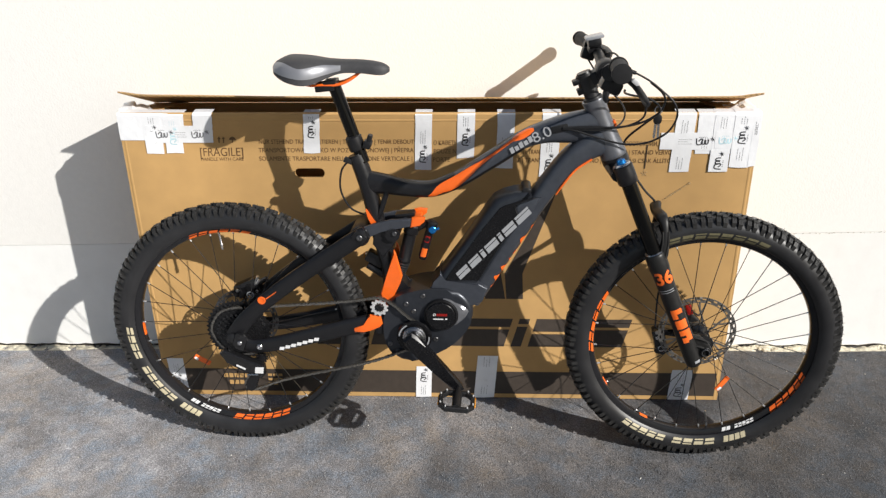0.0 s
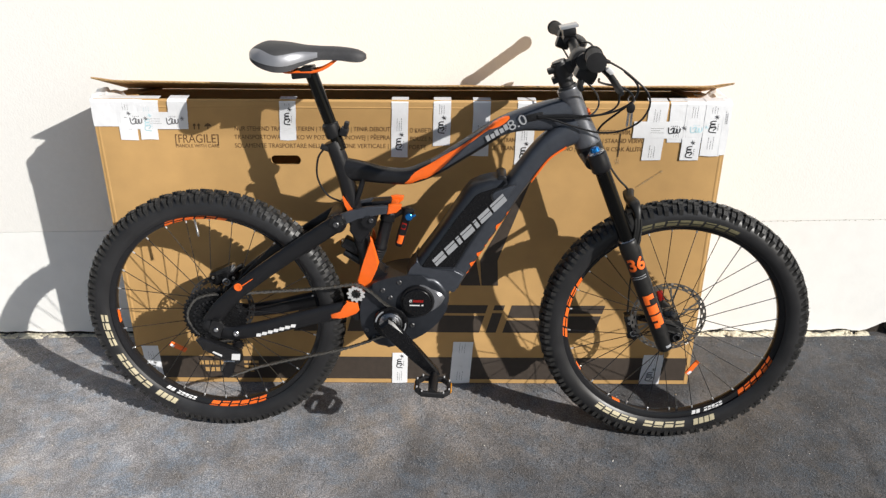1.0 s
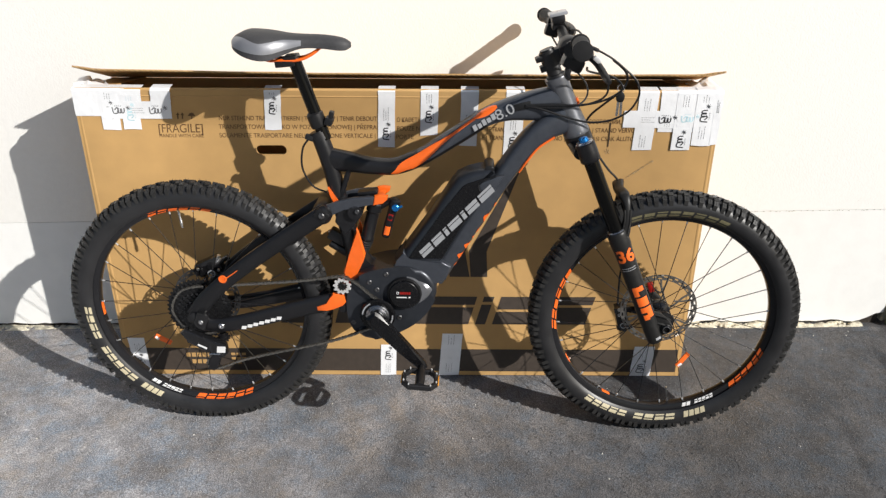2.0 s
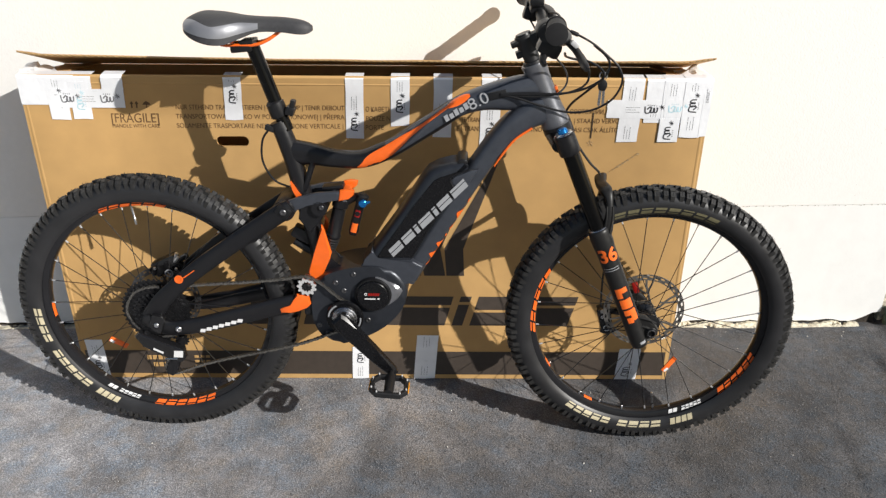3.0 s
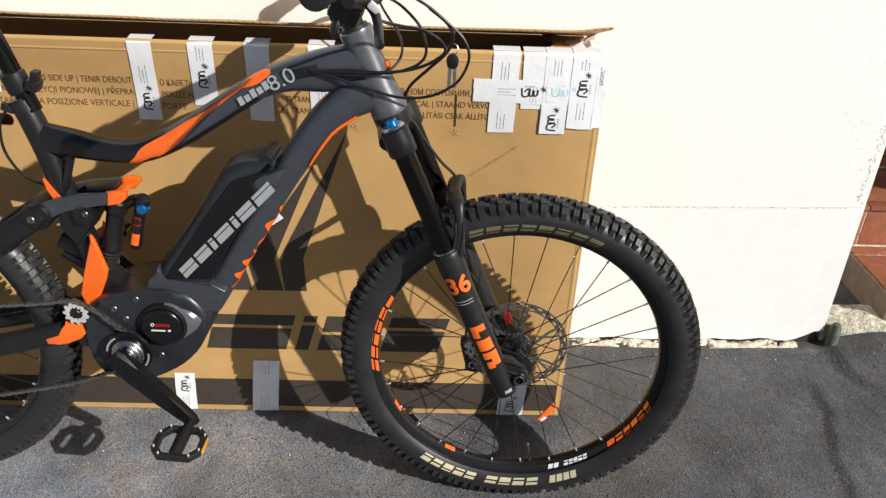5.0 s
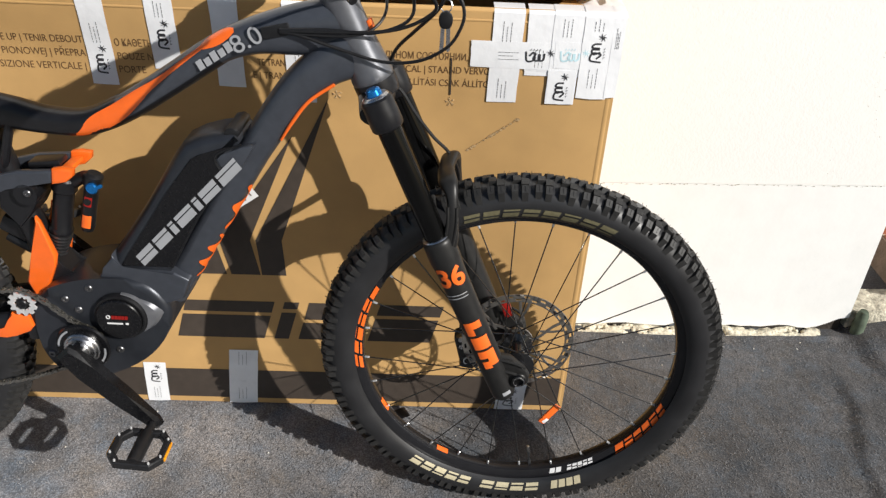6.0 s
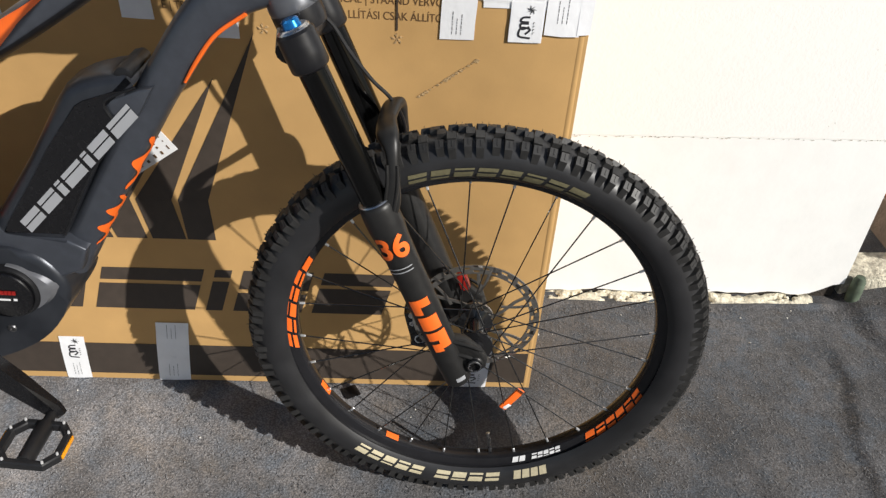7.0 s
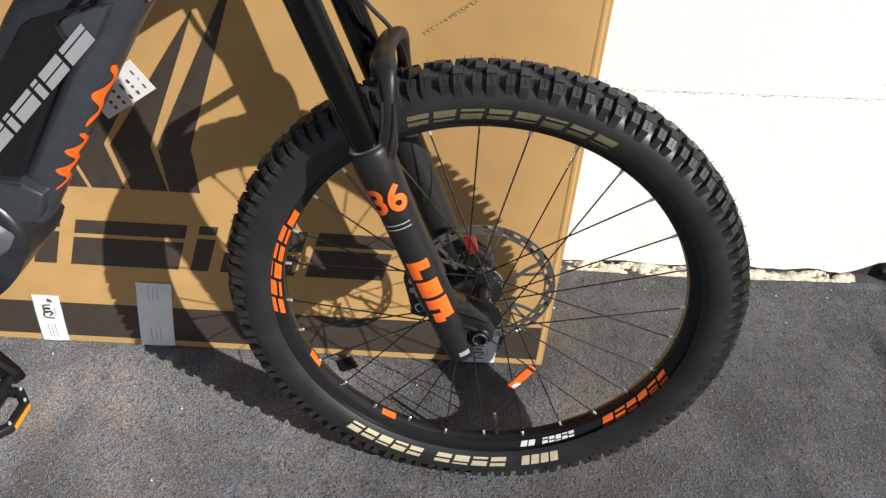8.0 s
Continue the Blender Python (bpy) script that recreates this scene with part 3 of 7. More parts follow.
def build_box():
    box = new("cardboard_box")
    tagged(box, "large brown cardboard bicycle box, taped, printed, top flap raised", "cardboard box")
    # front wall with its oval hand hole
    bm = bmesh.new()
    w, h, hx, hz, hw, hh = BOX_R - BOX_L, BOX_T, -0.4275, 0.7105, 0.041, 0.0135
    outer = [bm.verts.new((x, 0, z)) for x, z in ((BOX_L, 0.002), (BOX_R, 0.002), (BOX_R, h), (BOX_L, h))]
    inner = []
    for k in range(24):
        a = 2 * math.pi * k / 24
        c, s = math.cos(a), math.sin(a)
        inner.append(bm.verts.new((hx + math.copysign(hw - hh, c) + hh * c, 0, hz + hh * s)))
    edges = [bm.edges.new((outer[k], outer[(k + 1) % 4])) for k in range(4)] + [bm.edges.new((inner[k], inner[(k + 1) % 24])) for k in range(24)]
    faces = [f for f in bmesh.ops.triangle_fill(bm, edges=edges, use_beauty=True)["geom"] if isinstance(f, bmesh.types.BMFace)]
    ext = bmesh.ops.extrude_face_region(bm, geom=faces)
    bmesh.ops.translate(bm, vec=(0, 0.006, 0), verts=[v for v in ext["geom"] if isinstance(v, bmesh.types.BMVert)])
    part("front_panel", bm, CARD, box)
    for x in (BOX_L + 0.003, BOX_R - 0.003):
        bm = bmesh.new()
        prism(bm, [(0.006, 0.002), (BOX_D - 0.006, 0.002), (BOX_D - 0.006, BACK_T), (0.006, h)], -0.003, 0.003, m=pose(x, 0, 0, 0, 0, 90))
        part("side_panel", bm, CARD, box)
    part("back_panel", block(bmesh.new(), (w, 0.006, BACK_T), pose((BOX_L + BOX_R) / 2, BOX_D - 0.003, BACK_T / 2 + 0.002), 0.001), CARD, box)
    part("bottom_panel", block(bmesh.new(), (w - 0.014, BOX_D - 0.014, 0.006), pose((BOX_L + BOX_R) / 2, BOX_D / 2, 0.005)), CARD, box)
    # front top fold, rounded, with a narrow flap turned inwards
    bm = bmesh.new()
    tube(bm, [(BOX_L + 0.006, 0.0065, h - 0.001, 0.0065), (BOX_R - 0.006, 0.0065, h - 0.001, 0.0065)], 12, 1)
    block(bm, (w - 0.03, 0.005, 0.075), pose((BOX_L + BOX_R) / 2, 0.0115, h - 0.040))
    part("front_flap", bm, CARD, box)
    for x in (BOX_L + 0.0095, BOX_R - 0.0095):
        part("corner_fold", tube(bmesh.new(), [(x, 0.0095, 0.004, 0.0102), (x, 0.0095, h * 0.5, 0.0108), (x, 0.0095, h - 0.004, 0.0100)], 16, 6), CARD, box)
    # raised back flap: a sagging corrugated sheet hinged on the back wall
    bm = bmesh.new()
    n, lo, hi = 60, [], []
    ring = []
    for i in range(n + 1):
        t = i / n
        x = BOX_L + 0.002 + (w + 0.004) * t
        z = 0.927 - 0.008 * t - 0.006 * math.sin(math.pi * t) + 0.0015 * noise.noise(Vector((x * 9, 0, 0)))
        z += 0.008 * smoothstep(0.955, 1.0, t) + 0.006 * smoothstep(0.04, 0.0, t)
        yf = 0.022 + 0.004 * noise.noise(Vector((x * 5, 4, 0)))
        ring.append([bm.verts.new(c) for c in ((x, yf, z), (x, BOX_D - 0.004, BACK_T + 0.003), (x, BOX_D - 0.004, BACK_T + 0.008), (x, yf, z + 0.0045))])
    for a, b in zip(ring, ring[1:]):
        for k in range(4):
            bm.faces.new((a[k], b[k], b[(k + 1) % 4], a[(k + 1) % 4]))
    bm.faces.new(ring[0])
    bm.faces.new(ring[-1][::-1])
    flap = part("top_flap", bm, CARD, box, "raised brown top flap with a corrugated edge")
    # the flap's cut edge, its flutes in the open
    bm = bmesh.new()
    for i in range(240):
        t = (i + 0.5) / 240
        x = BOX_L + 0.002 + (w + 0.004) * t
        z = 0.927 - 0.008 * t - 0.006 * math.sin(math.pi * t) + 0.008 * smoothstep(0.955, 1.0, t) + 0.006 * smoothstep(0.04, 0.0, t)
        block(bm, (0.0060, 0.0018, 0.0016), pose(x, 0.0204 + 0.004 * noise.noise(Vector((x * 5, 4, 0))), z + 0.0024, 0, 24 if i % 2 else -24))
    part("flute", bm, CARD_EDGE, flap, "cut corrugated edge")
    # end flaps, folded in under the raised flap
    for x, s in ((BOX_L + 0.006, 1), (BOX_R - 0.006, -1)):
        bm = bmesh.new()
        r = random.Random(5 + s)
        pts = [(x, 0.02), (x, BOX_D - 0.02)] + [(x + s * (0.095 + r.uniform(-0.012, 0.012)), BOX_D - 0.02 - (BOX_D - 0.05) * k / 6) for k in range(7)]
        va = [bm.verts.new((px, py, h + 0.001 - (py / BOX_D) * 0.034 + abs(px - x) * 0.06)) for px, py in pts]
        bm.faces.new(va)
        ext = bmesh.ops.extrude_face_region(bm, geom=list(bm.faces))
        bmesh.ops.translate(bm, vec=(0, 0, 0.004), verts=[v for v in ext["geom"] if isinstance(v, bmesh.types.BMVert)])
        part("end_flap", bm, CARD, box)
    # printed band along the bottom
    bm = bmesh.new()
    sheet(bm, [(BOX_L + 0.012, 0.018), (BOX_R - 0.012, 0.016), (BOX_R - 0.012, 0.096), (BOX_L + 0.012, 0.096)], -0.0004)
    band = part("printed_band", bm, PRINT, box, "dark printed band")
    for x, z, bw, bh in ((-0.735, 0.066, 0.085, 0.014), (-0.72, 0.042, 0.06, 0.014), (-0.60, 0.072, 0.05, 0.008), (-0.60, 0.056, 0.05, 0.008), (-0.60, 0.040, 0.045, 0.008)):
        for k in range(int(bw / 0.016)):
            bm = bmesh.new()
            sheet(bm, slanted(x + k * 0.016, z, 0.012, bh, 0.0), -0.0014)
            part("print_bar", bm, CARD, band, "tan lettering bar")
    # big maker's mark: slanted blocks and a fan of chevrons
    z0, zh = 0.186, 0.094
    for x, bw, cut in ((-0.440, 0.145, 2), (-0.280, 0.125, 3), (-0.122, 0.036, 1), (-0.062, 0.178, 3), (0.136, 0.030, 1), (0.186, 0.125, 2), (0.330, 0.130, 3)):
        part("maker_mark", window_block(bmesh.new(), x, z0, bw, zh, cut, 0.28, -0.0004), PRINT, box, "dark printed maker's mark, plain slanted block")
    for b0, b1, k0, k1, tx, tz in ((-0.052, -0.004, -0.072, -0.030, 0.030, 0.468), (0.003, 0.053, -0.022, 0.036, 0.110, 0.545), (0.062, 0.119, 0.046, 0.105, 0.200, 0.648), (0.122, 0.170, 0.116, 0.166, 0.268, 0.722)):
        bm = bmesh.new()
        sheet(bm, [(b0, 0.345), (b1, 0.345), (k1, 0.425), (k0, 0.425)], -0.0004)
        sheet(bm, [(k0, 0.4252), (k1, 0.4252), (tx, tz)], -0.0004)
        part("chevron_mark", bm, PRINT, box, "dark printed chevron")
    # writing
    writing("print_fragile", "[FRAGILE]", -0.707, -0.590, 0.769, 0.024, -0.0006, TEXTPRINT, box)
    writing("print_care", "HANDLE WITH CARE", -0.707, -0.590, 0.756, 0.0095, -0.0006, TEXTPRINT, box)
    rows = ((0.8020, (("NUR STEHEND TRANSPORTIEREN | THIS SIDE UP | TENIR DEBOUT", -0.546, -0.134), ("\u039f \u039a\u0391\u0398\u0395\u03a4\u0397", -0.082, -0.020), ("\u041b\u042c\u041d\u041e\u041c \u0421\u041e\u0421\u0422\u041e\u042f\u041d\u0418\u0418, |", 0.367, 0.512))),
            (0.7790, (("TRANSPORTOWA\u0106 TYLKO W POZYCJI PIONOWEJ | P\u0158EPRA", -0.548, -0.134), ("POUZE N", -0.081, -0.022), ("TE TRANS", 0.152, 0.204), ("ICAL | STAAND VERVO", 0.398, 0.545))),
            (0.7560, (("SOLAMENTE TRASPORTARE NELLA POSIZIONE VERTICALE |", -0.548, -0.138), ("PORTE", -0.083, -0.038), ("E | TRANS", 0.143, 0.203), ("AVNO |", 0.315, 0.362), ("LL\u00cdT\u00c1SI CSAK \u00c1LL\u00cdTO", 0.408, 0.545))))
    for z, bits in rows:
        for body, xa, xb in bits:
            writing("print_line", body, xa, xb, z - 0.006 * (xa + 0.55), 0.0125, -0.0006, TEXTPRINT, box)
    writing("print_care", "HAN", 0.665, 0.690, 0.757, 0.011, -0.0006, TEXTPRINT, box)
    # handling signs above the writing: a glass, two arrows, an umbrella
    def sign(outlines):
        bm = bmesh.new()
        for o in outlines:
            sheet(bm, o, -0.0004)
        part("print_sign", bm, TEXTPRINT, box, "small brown handling sign")
    x, z = -0.674, 0.805
    sign([[(x - 0.007, z + 0.017), (x + 0.007, z + 0.017), (x + 0.004, z + 0.009), (x - 0.004, z + 0.009)], [(x - 0.001, z + 0.003), (x + 0.001, z + 0.003), (x + 0.001, z + 0.0088), (x - 0.001, z + 0.0088)], [(x - 0.005, z), (x + 0.005, z), (x + 0.005, z + 0.0028), (x - 0.005, z + 0.0028)]])
    x = -0.647
    sign([q for u in (-0.006, 0.006) for q in ([(x + u - 0.0015, z), (x + u + 0.0015, z), (x + u + 0.0015, z + 0.010), (x + u - 0.0015, z + 0.010)], [(x + u - 0.0045, z + 0.0102), (x + u + 0.0045, z + 0.0102), (x + u, z + 0.017)])])
    x = -0.617
    sign([[(x - 0.010, z + 0.008), (x + 0.010, z + 0.008), (x + 0.006, z + 0.014), (x, z + 0.017), (x - 0.006, z + 0.014)], [(x - 0.001, z), (x + 0.001, z), (x + 0.001, z + 0.0078), (x - 0.001, z + 0.0078)]])
    # the score line below the top fold
    part("score_line", tube(bmesh.new(), [(BOX_L + 0.02, 0.0012, 0.8655, 0.0022, 0.0030), (-0.2, 0.0012, 0.8650, 0.0022, 0.0030), (0.3, 0.0012, 0.8655, 0.0022, 0.0030), (BOX_R - 0.02, 0.0012, 0.8650, 0.0022, 0.0030)], 10, 4), CARD, box, "pressed score line under the top fold")
    # torn nicks in the card
    r = random.Random(12)
    for i in range(16):
        bm = bmesh.new()
        t = i / 15
        x, z, s = 0.513 + 0.085 * t, 0.632 + 0.062 * t, r.uniform(0.001, 0.0035)
        sheet(bm, [(x - s * 1.6, z - s * 0.4), (x + s, z - s), (x + s * 1.7, z + s * 0.5), (x, z + s)], -0.0003)
        part("tear", bm, CARD_EDGE, box, "scuffed nick in the card")
    for x, z in ((0.478, 0.722), (0.283, 0.728)):
        bm = bmesh.new()
        for a in range(5):
            d = a * 1.26 + 0.3
            sheet(bm, [(x, z), (x + 0.009 * math.cos(d), z + 0.009 * math.sin(d)), (x + 0.007 * math.cos(d + 0.5), z + 0.007 * math.sin(d + 0.5))], -0.0003)
        bmesh.ops.remove_doubles(bm, verts=bm.verts, dist=1e-5)
        part("tear", bm, CARD_EDGE, box, "star-shaped nick in the card")
    bm = bmesh.new()
    sheet(bm, [(0.4765, 0.735), (0.479, 0.735), (0.4795, 0.80), (0.477, 0.80)], -0.0008)
    part("tear", bm, PRINT, box)
    # white label stuck beside the chevrons
    m = pose(0.077, -0.002, 0.518, 0, -35)
    lab = part("label", prism(bmesh.new(), [(-0.047, -0.026), (0.047, -0.026), (0.047, 0.026), (-0.047, 0.026)], -0.001, 0, m=m), PAPER, box, "white paper label with print")
    for x, z, bw, bh in ((0.036, 0.006, 0.003, 0.012), (0.036, -0.018, 0.003, 0.012), (0.037, -0.003, 0.002, 0.004), (0.020, -0.020, 0.006, 0.010), (0.020, -0.008, 0.006, 0.006), (0.020, 0.0, 0.006, 0.010), (0.006, -0.020, 0.006, 0.012), (0.006, -0.004, 0.006, 0.016), (-0.010, -0.020, 0.008, 0.008), (-0.010, -0.010, 0.008, 0.008), (-0.010, 0.0, 0.008, 0.008), (-0.026, -0.020, 0.008, 0.008), (-0.026, -0.010, 0.008, 0.008), (-0.026, 0.0, 0.008, 0.008)):
        bm = bmesh.new()
        sheet(bm, slanted(x, z, bw * 0.55, bh * 0.62, 0), -0.0012)
        bmesh.ops.transform(bm, matrix=m, verts=list(bm.verts))
        part("print_bar", bm, TEXTPRINT, lab, "dark print bar")
    return box


def strip_of_tape(box, x0, x1, z0, z1, lean=0.0, mark=True, over=False, layer=0, seed=0, blue=False, start=None, text_only=False):
    """A strip of white parcel tape on the box's front, its printed marks as plain strokes. over: it laps on to the top."""
    r = random.Random(seed)
    y = -0.0016 - 0.00035 * layer
    bm = bmesh.new()
    n = 6
    grid = []
    for j in range(n + 1):
        t = j / n
        z = z0 + (z1 - z0) * t
        x = lean * t
        grid.append([(x0 + x + r.uniform(-0.0006, 0.0006), y + 0.0003 * r.uniform(-1, 0.4), z + (r.uniform(-0.002, 0.002) if j in (0,) else 0)),
                     ((x0 + x1) / 2 + x, y - 0.0001, z), (x1 + x + r.uniform(-0.0006, 0.0006), y + 0.0003 * r.uniform(-1, 0.4), z + (r.uniform(-0.002, 0.002) if j in (0,) else 0))])
    if over:
        for dy, dz in ((0.003, 0.0045), (0.03, 0.0075)):
            grid.append([(c[0], dy, BOX_T + dz + 0.0003 * layer) for c in grid[n]])
    vs = [[bm.verts.new(c) for c in row] for row in grid]
    for a, b in zip(vs, vs[1:]):
        for k in range(2):
            bm.faces.new((a[k], a[k + 1], b[k + 1], b[k]))
    ext = bmesh.ops.extrude_face_region(bm, geom=list(bm.faces))
    bmesh.ops.translate(bm, vec=(0, 0.0002, 0), verts=[v for v in ext["geom"] if isinstance(v, bmesh.types.BMVert)])
    tape = part("tape", bm, TAPE, box)
    if not mark:
        return tape
    w, h = x1 - x0, z1 - z0
    ink = TAPEBLUE if blue else TAPEINK if seed % 3 else TAPEGREY
    y -= 0.0006
    tall = h >= w
    length = max(w, h)
    pitch = 0.098
    u = 0.03 + 0.35 * r.random() if start is None else (start - pitch) / length
    while u * length < length - 0.02:
        d = 1 / length
        def at(a, b):
            q = u + a * d
            return (x0 + w * b + lean * q, z0 + h * q) if tall else (x0 + w * q, z0 + h * b)
        # a curly mark, a small starburst and lines of small print, all as strokes
        if u >= 0 and u + 0.052 * d < 0.99 and not text_only:
            bm = bmesh.new()
            for pts in (((0.0, 0.62), (0.003, 0.36), (0.016, 0.40), (0.014, 0.60), (0.006, 0.50)), ((0.018, 0.58), (0.014, 0.42), (0.022, 0.38), (0.023, 0.56)), ((0.025, 0.56), (0.026, 0.38), (0.032, 0.42), (0.033, 0.58))):
                ribbon(bm, [at(0.95 * q[0] + 0.004, 0.5 + 1.35 * (q[1] - 0.5)) for q in pts], 0.0030, y)
            part("tape_mark", bm, ink, tape)
            small = bmesh.new()
            for k in range(4):
                ribbon(small, [at(0.010 + 0.005 * k, 0.72), at(0.0125 + 0.005 * k, 0.72), at(0.0125 + 0.005 * k, 0.77)], 0.0008, y)
            tagged(part("small_print", small, ink, tape), kind="stuff")
            star = bmesh.new()
            for k in range(7):
                a = k * math.pi / 3.5
                p = at(0.046, 0.62)
                sheet(star, [p, (p[0] + 0.0075 * math.cos(a), p[1] + 0.0075 * math.sin(a)), (p[0] + 0.0034 * math.cos(a + 0.6), p[1] + 0.0026 * math.sin(a + 0.6))], y, 0.0003)
            part("star_mark", star, ink, tape)
        small = bmesh.new()
        for k in range(3):
            q = 0.056
            while 0.01 < u + q * d and u + (q + 0.006) * d < 0.99 and q < 0.086 - 0.005 * (k % 2):
                ln = r.uniform(0.002, 0.006)
                ribbon(small, [at(q, 0.34 + 0.13 * k), at(q + ln, 0.34 + 0.13 * k)], 0.0008, y, steps=1)
                q += ln + 0.0014
        if len(small.faces):
            tagged(part("small_print", small, ink, tape), kind="stuff")
        else:
            small.free()
        u += pitch * d
    return tape


def tape_box(box):
    t = lambda *a, **k: strip_of_tape(box, *a, **k)
    # the overlapped corner clusters: a plain backing, then printed strips
    t(0.602, BOX_R + 0.001, 0.776, BOX_T, over=True, mark=False)
    t(0.510, 0.652, 0.787, 0.833, layer=2, seed=13, start=0.088)
    t(0.541, 0.592, 0.726, BOX_T, lean=0.004, over=True, layer=1, seed=16, start=0.050, text_only=True)
    t(0.602, 0.650, 0.784, BOX_T, over=True, layer=1, seed=14, start=0.048)
    t(0.650, 0.730, 0.790, 0.836, layer=4, seed=15, blue=True, start=0.006)
    t(0.642, 0.692, 0.726, BOX_T, lean=0.002, over=True, layer=3, seed=25, start=0.062, text_only=True)
    t(0.6425, 0.6905, 0.727, 0.787, layer=5, seed=16, start=0.003)
    t(0.694, 0.746, 0.738, BOX_T - 0.001, over=True, layer=6, seed=17, start=0.062)
    t(0.742, BOX_R + 0.001, 0.742, BOX_T - 0.001, over=True, layer=7, seed=26, start=0.030, text_only=True)
    t(BOX_L - 0.001, -0.745, 0.812, BOX_T, over=True, mark=False)
    t(-0.131, -0.087, 0.731, BOX_T, over=True, seed=1)
    t(-0.021, 0.025, 0.764, BOX_T, over=True, seed=2, start=0.030)
    t(0.083, 0.129, 0.735, BOX_T, over=True, seed=1, start=0.096)
    t(0.200, 0.248, 0.712, BOX_T, over=True, seed=4, start=0.012)
    t(-0.426, -0.383, 0.776, BOX_T, over=True, seed=5)
    t(BOX_L - 0.001, -0.873, 0.813, BOX_T - 0.001, over=True, layer=1, seed=6)
    t(-0.856, -0.807, 0.775, 0.880, layer=1, seed=7)
    t(-0.800, -0.752, 0.778, 0.870, layer=2, seed=8, blue=True)
    t(-0.850, -0.668, 0.806, 0.852, layer=3, seed=9)
    t(-0.720, -0.668, 0.840, BOX_T, layer=4, over=True, seed=10)
    # crumpled tape over the torn end flaps
    for x, s in ((BOX_R, 1), (BOX_L, -1)):
        bm, rr = bmesh.new(), random.Random(30 + s)
        rows = []
        for i in range(9):
            a = i / 8
            row = []
            for k in range(6):
                b = k / 5
                px = x + s * (0.006 - (0.100 - 0.035 * b) * a + 0.008 * b * (1 - a))
                py = 0.010 + (0.125 if s > 0 else 0.075) * b
                pz = BOX_T + 0.002 + b * ((-0.008 if s > 0 else 0.002) + (0.012 if s > 0 else 0.010) * math.sin(math.pi * min(1, 0.25 + a * 0.9)) ** 2)
                row.append(bm.verts.new((px + rr.uniform(-0.003, 0.003), py + rr.uniform(-0.003, 0.003), pz + (rr.uniform(-0.004, 0.004) if k else 0))))
            rows.append(row)
        for p, q in zip(rows, rows[1:]):
            for k in range(5):
                bm.faces.new((p[k], p[k + 1], q[k + 1], q[k]))
        ext = bmesh.ops.extrude_face_region(bm, geom=list(bm.faces))
        bmesh.ops.translate(bm, vec=(0, 0.0004, 0.0006), verts=[v for v in ext["geom"] if isinstance(v, bmesh.types.BMVert)])
        part("crumpled_tape", bm, TAPE, box, "crumpled white tape over a torn end flap", angle=20)
    t(-0.150, -0.103, 0.002, 0.112, lean=0.004, seed=19, layer=1, start=0.052)
    t(0.027, 0.088, 0.002, 0.153, lean=0.012, seed=19, layer=1, start=0.055, text_only=True)
    t(-0.900, -0.850, 0.010, 0.132, lean=-0.004, seed=20, layer=1)
    t(0.610, 0.672, 0.002, 0.108, lean=0.006, seed=21, layer=1)


def build_scrap():
    """A torn bit of black tape on the carpet in front of the box."""
    bm = bmesh.new()
    prism(bm, [(-0.016, -0.014), (0.014, -0.017), (0.018, 0.012), (-0.012, 0.016)], -0.0006, 0.0006, m=pose(0.404, -0.024, ground_height(0.404, -0.024) + 0.003, 88, 0, 20))
    tagged(part("tape_scrap", bm, PLASTIC), "torn scrap of black tape lying on the carpet", "tape scrap")


def build_litter():
    """Grit and crumbs strewn over the carpet."""
    r = random.Random(21)
    bm = bmesh.new()
    for i in range(105):
        x, y = r.uniform(-1.6, 1.7), r.uniform(-0.75, 0.27)
        if i < 60:
            x = r.uniform(-1.6, 1.5)
            y = 0.27 - 0.0145 * (1.54 - x) - abs(r.gauss(0, 0.05))
        if y > -0.01 and BOX_L < x < BOX_R:
            continue
        s = r.uniform(0.0009, 0.0024)
        made = bmesh.ops.create_icosphere(bm, subdivisions=1, radius=s, matrix=pose(x, y, ground_height(x, y) + s * 0.4, r.uniform(0, 90), r.uniform(0, 90), 0))
        for v in made["verts"]:
            v.co += Vector((r.uniform(-1, 1), r.uniform(-1, 1), r.uniform(-1, 1))) * s * 0.3
    tagged(part("grit", bm, PEBBLE), "pale grit and crumbs strewn on the carpet", "grit", kind="stuff")


def hollow(x, z):
    """How far the large front panel has sunk in."""
    left = 0.030 * smoothstep(-0.90, -0.62, x) * smoothstep(0.10, -0.33, x) * smoothstep(0.25, 0.60, z) * smoothstep(0.905, 0.76, z)
    return left + 0.028 * smoothstep(-0.33, 0.10, x) * smoothstep(0.74, 0.42, x) * smoothstep(0.0, 0.36, z) * smoothstep(0.90, 0.66, z)


